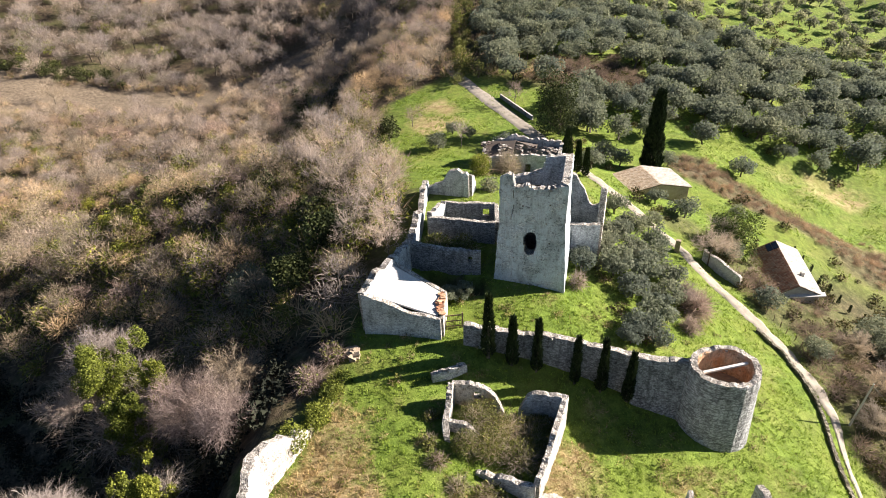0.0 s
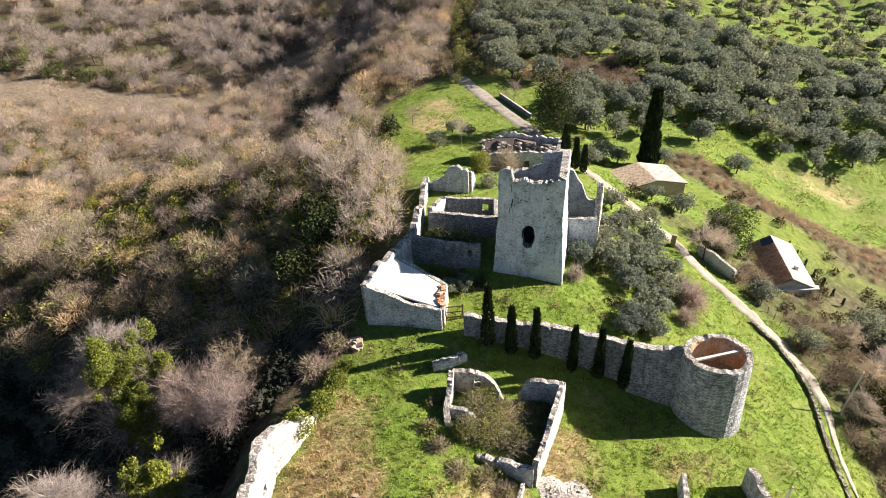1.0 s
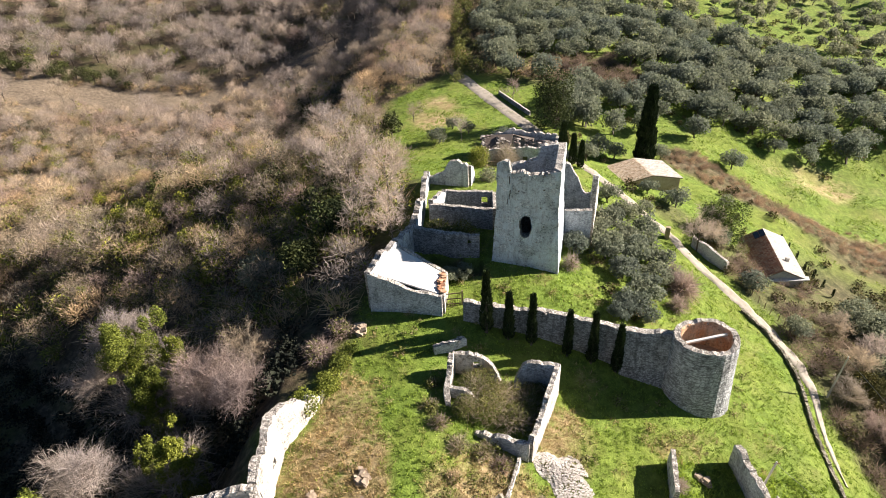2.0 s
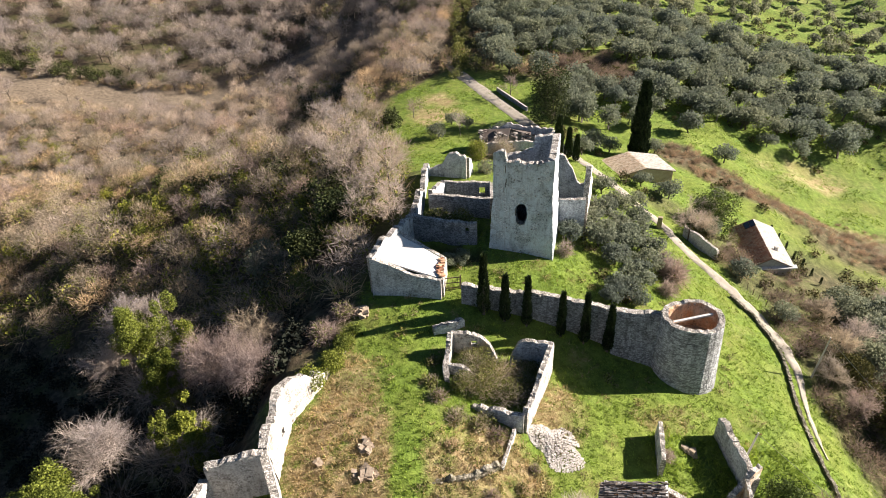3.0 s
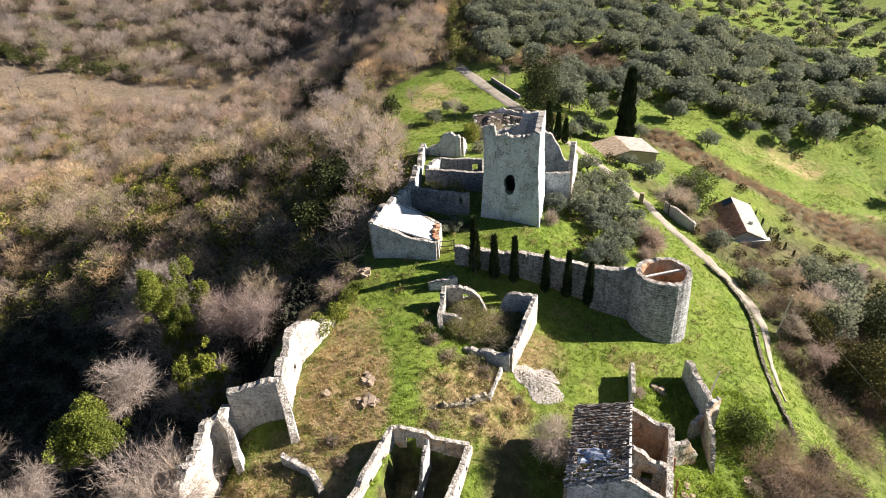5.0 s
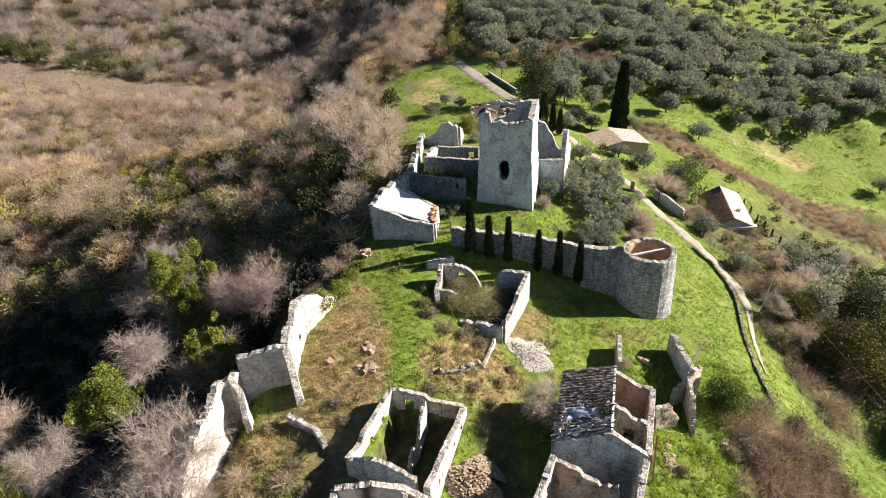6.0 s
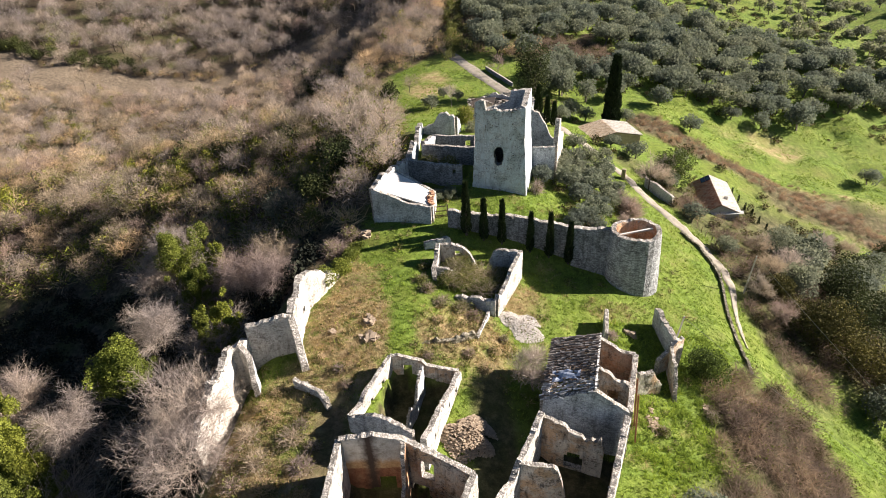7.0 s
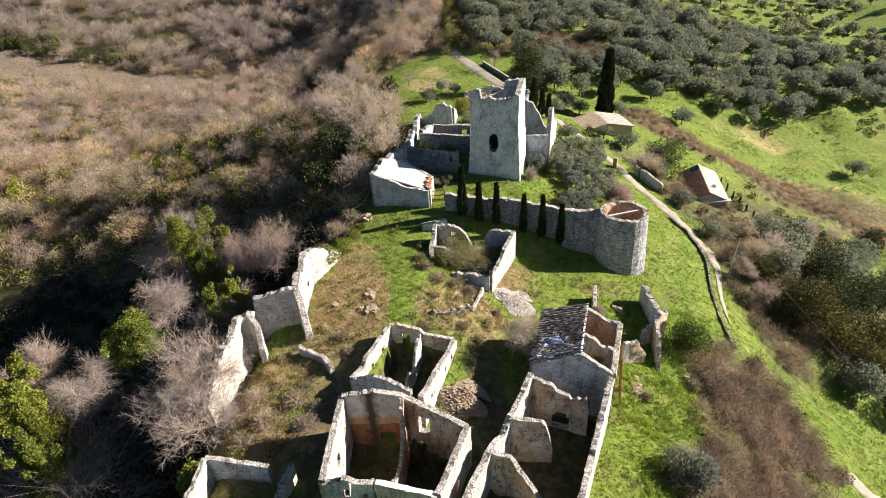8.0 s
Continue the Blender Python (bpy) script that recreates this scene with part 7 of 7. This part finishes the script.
own_bush("bush", "straw-coloured shrub behind the keep", 8.6, 97.2, 2.8, 4.4, 2200, 0.2, 0.85, (TW_BROWN, LF_SHRUB), 504)
own_bush("bush", "yellow-green shrub behind the keep", 4.2, 95.0, 2.4, 4.4, 3400, 0.22, 0.08, (TW_TAN, LF_WOODIVY), 505)
own_bush("bush", "grey-green shrub behind the chamber", 4.6, 84.5, 1.6, 2.4, 900, 0.28, 0.1, (TW_TAN, LF_OLIVE), 506)
own_bush("bush", "low hedge growing inside the chamber", -2.8, 65.4, 2.6, 2.6, 1800, 0.26, 0.15, (TW_BROWN, LF_SHRUB), 507, 1.6)
own_bush("bush", "low hedge growing inside the chamber", 0.6, 65.0, 2.2, 2.4, 1500, 0.26, 0.15, (TW_BROWN, LF_SHRUB), 508, 1.5)
own_bush("bush", "dense ivy mass hanging over the outer wall", -15.9, 36.4, 1.9, 2.6, 2400, 0.19, 0.0, (TW_BROWN, LF_IVY), 509, 0.6)
own_bush("bush", "dense ivy mass hanging over the outer wall", -13.6, 43.0, 1.3, 1.2, 1300, 0.17, 0.0, (TW_BROWN, LF_IVY), 514, 0.3)
own_bush("bush", "dense ivy mass hanging over the outer wall", -14.8, 39.6, 1.7, 2.2, 2000, 0.19, 0.0, (TW_BROWN, LF_IVY), 510, 0.2)
for k, (x, y) in enumerate(((-15.0, 38.3), (-14.6, 39.4), (-14.3, 40.7), (-13.9, 42.0), (-13.5, 43.3), (-13.1, 44.6))):
    own_bush("bush", "ivy covering the crumbled low wall", x, y, 0.95 + 0.15 * (k % 3), 1.2, 1100, 0.15, 0.0, (TW_BROWN, LF_IVY), 515 + k, 0.45)
own_bush("bush", "brown scrub at the end of the outer wall", -16.5, 45.0, 2.2, 2.2, 1200, 0.25, 0.75, (TW_RED, LF_SHRUB), 511)
own_bush("bush", "brown scrub near the gatehouse", -14.6, 48.6, 2.0, 1.8, 1000, 0.25, 0.7, (TW_RED, LF_SHRUB), 512)
own_bush("bush", "ivy heap beside the small hut", -22.8, 2.6, 1.9, 3.4, 1900, 0.26, 0.0, (TW_BROWN, LF_IVY), 513, 0.8)
for k, (x, y, h, m) in enumerate(((52.5, 53.5, 5.0, TW_BROWN), (57.0, 57.0, 5.5, TW_PALE), (48.8, 48.5, 4.5, TW_BROWN), (55.0, 62.5, 4.5, TW_BROWN), (50.8, 44.8, 5.0, TW_RED), (70.5, 69.5, 5.5, TW_PALE), (80.0, 74.0, 5.0, TW_BROWN), (74.0, 73.5, 4.5, TW_RED), (45.0, 86.8, 5.5, TW_PALE), (42.5, 80.5, 5.0, TW_BROWN), (28.9, 62.0, 3.6, TW_RED))):
    own_tree("bare_tree", "leafless brownish tree among scrub on the slope", bare_tree(480 + k, h, 0.48, 12, 8, 10, 0.04, 0.011, fine=3), (BARK, m, LF_IVY), BT, x, y, turn=k)
for x, y, r, h in ((41.6, 22.6, 2.3, 2.6), (43.6, 20.4, 1.8, 2.0), (44.8, 17.6, 2.0, 1.8), (40.2, 26.2, 1.6, 1.8), (46.6, 14.2, 1.6, 1.6)):
    own_bush("bush", "dark tangled shrub at the lower edge of the thicket", x, y, r, h, 1600, 0.17, 0.5, (TW_BRAMBLE, LF_OAK), int(x * 10))
# brambles that fill the roofless yard house and spill out of it
for k, (x, y, r, h) in enumerate(((1.2, 39.4, 2.2, 1.7), (3.8, 38.6, 2.5, 2.0), (6.2, 37.6, 2.2, 1.7), (2.4, 36.4, 2.4, 1.8), (5.0, 35.4, 2.2, 1.7), (0.2, 36.4, 1.7, 1.4), (7.0, 39.6, 1.6, 1.3))):
    own_bush("bramble_bush", "olive-brown brambles filling the roofless house", x, y, r, h, 3000, 0.14, 0.22, (TW_BROWN, LF_SHRUB), 520 + k, 0.8)
for k, (x, y, r, h, t) in enumerate(((-2.6, 34.2, 1.3, 1.1, 0.6), (1.6, 31.6, 1.6, 1.1, 0.6), (-0.8, 32.0, 1.4, 1.0, 0.7), (3.2, 30.6, 1.3, 1.0, 0.7), (-3.4, 36.6, 1.0, 0.9, 0.4), (-3.3, 39.8, 0.9, 0.8, 0.2), (20.5, 31.2, 1.1, 0.9, 0.9), (-15.0, 12.0, 1.7, 1.3, 0.9), (-17.8, 9.5, 1.8, 1.4, 0.9), (-13.6, 9.0, 1.5, 1.2, 0.9), (-19.5, 12.5, 1.6, 1.6, 0.95), (29.8, 20.5, 1.1, 1.0, 0.6), (23.2, 17.4, 0.9, 0.7, 0.6), (46.8, 74.5, 1.2, 1.6, 0.1), (49.0, 82.5, 1.5, 1.8, 0.5), (47.5, 79.0, 1.4, 1.6, 0.7), (43.2, 87.8, 1.6, 2.0, 0.4), (50.5, 92.0, 1.8, 1.6, 0.2), (41.5, 100.5, 1.8, 1.8, 0.2), (14.8, 66.2, 1.2, 1.6, 0.5))):
    own_bush("bush", "small scrubby bush in rough grass", x, y, r, h, 700, 0.2, t, (TW_BROWN if k % 3 else TW_RED, LF_SHRUB), 540 + k)
for k, (x, y, r) in enumerate(((-17.5, 14.5, 1.2), (-14.5, 13.6, 1.0), (-19.0, 16.2, 1.1), (-12.8, 11.2, 1.0), (-16.4, 6.8, 1.3), (-19.4, 7.0, 1.4), (-13.0, 6.2, 1.0), (-20.4, 9.8, 1.3), (-18.0, 18.2, 0.9), (-11.8, 20.8, 0.9), (-14.2, 22.6, 0.8), (-10.6, 18.6, 0.8), (-1.2, 28.6, 0.9), (2.4, 24.0, 1.0), (5.4, 25.2, 1.0), (-2.2, 22.6, 0.8), (4.2, 22.2, 0.9), (6.6, 27.6, 0.8))):
    own_bush("bush", "russet and straw-coloured scrub in rough grass", x, y, r, r * 0.8, 620, 0.17, 0.75, (TW_RED if k % 2 else TW_TAN, LF_SHRUB), 580 + k)
for k in range(7):
    s = k / 6
    a = cypress(600 + k, 1.9, 0.22, 160, 0.14)
    plant("young_cypress", split_mesh("cypress", a, (BARK, LF_CYPRESS), EV), 60.5 + 3.4 * s, 90.5 - 13.5 * s, "small young cypress in a garden row", "tree", "young cypress row")


# ---- grass: blades and tussocks over the yard and the near slopes ----
def tufts(name, label, mat, n, box, keep, h, w, seed, lean=0.5):
    rng = np.random.RandomState(seed)
    x, y = rng.uniform(box[0], box[1], n), rng.uniform(box[2], box[3], n)
    ok = rng.uniform(0, 1, n) < keep(x, y)
    x, y = x[ok], y[ok]
    k = len(x)
    per = 5
    x, y = np.repeat(x, per) + rng.normal(size=k * per) * 0.1, np.repeat(y, per) + rng.normal(size=k * per) * 0.1
    d = unit(np.stack([rng.normal(size=k * per) * lean, rng.normal(size=k * per) * lean, np.ones(k * per)], -1))
    V, F = slivers(rng, np.stack([x, y, hgt(x, y) - 0.03], -1), d, h * np.repeat(rng.uniform(0.6, 1.5, k), per), w)
    tagged(new(name, mesh_np(name, V, F, (mat,))), label, "grass", kind="stuff")


def open_ground(x, y):
    return np.clip(1 - cover(x, y)[1] * 1.4, 0, 1)


tufts("dry_grass", "tussocks of dry straw-coloured grass", LF_DRY, 46000, (-22, 34, 0, 62), lambda x, y: open_ground(x, y) * np.clip(1.3 * cover(x, y)[0], 0, 1), 0.42, 0.055, 1, 0.8)
tufts("green_grass", "tussocks of fresh green grass", LF_GRASS, 52000, (-22, 60, 0, 72), lambda x, y: open_ground(x, y) * (1 - 0.8 * cover(x, y)[0]) * (0.45 + 0.55 * sstep(-0.3, 0.4, fbm(x / 3, y / 3, 81))), 0.24, 0.1, 2)
tufts("weeds", "low dark weeds scattered in the grass", LF_SHRUB, 5000, (-22, 60, 0, 72), lambda x, y: open_ground(x, y) * sstep(0.15, 0.6, fbm(x / 4, y / 4, 83)), 0.3, 0.12, 3, 0.9)
tufts("meadow_grass", "rough grass on the far meadow and field", LF_GRASS, 26000, (-16, 120, 72, 150), lambda x, y: open_ground(x, y) * sstep(-0.4, 0.5, fbm(x / 5, y / 5, 85)), 0.3, 0.14, 4)
tufts("lush_grass", "lush green tussocks on the bank below the village", LF_GRASS, 9000, (19, 36, -2, 34), lambda x, y: open_ground(x, y) * (0.3 + 0.7 * sstep(-0.2, 0.4, fbm(x / 2, y / 2, 87))), 0.5, 0.11, 5, 0.7)
rng = np.random.RandomState(61)
CL = [bush(700 + k, 0.55, 0.5, 70, 0.13, 0.45) for k in range(6)]
wx, wy = scatter(rng, (-22, 34, 0, 60), 1.05, lambda x, y: open_ground(x, y) * np.clip(0.03 + 0.16 * cover(x, y)[0] + 0.9 * blob(x, y, 2, 26, 7, 6) + 0.5 * blob(x, y, -15, 12, 7, 9) + 0.3 * fbm(x / 3, y / 3, 91), 0, 0.8) * (dist_line(x, y, PATH_LINE) > 1.4) * (dist_line(x, y, YARD_LINE) > 1.6))
forest("weed_clumps", "clumps of dry weeds and low scrub in the yard", "weeds", CL, [(x, y, rng.randint(6), 0) for x, y in zip(wx, wy)], (TW_TAN, LF_SHRUB), rng, 0.5, 1.6)
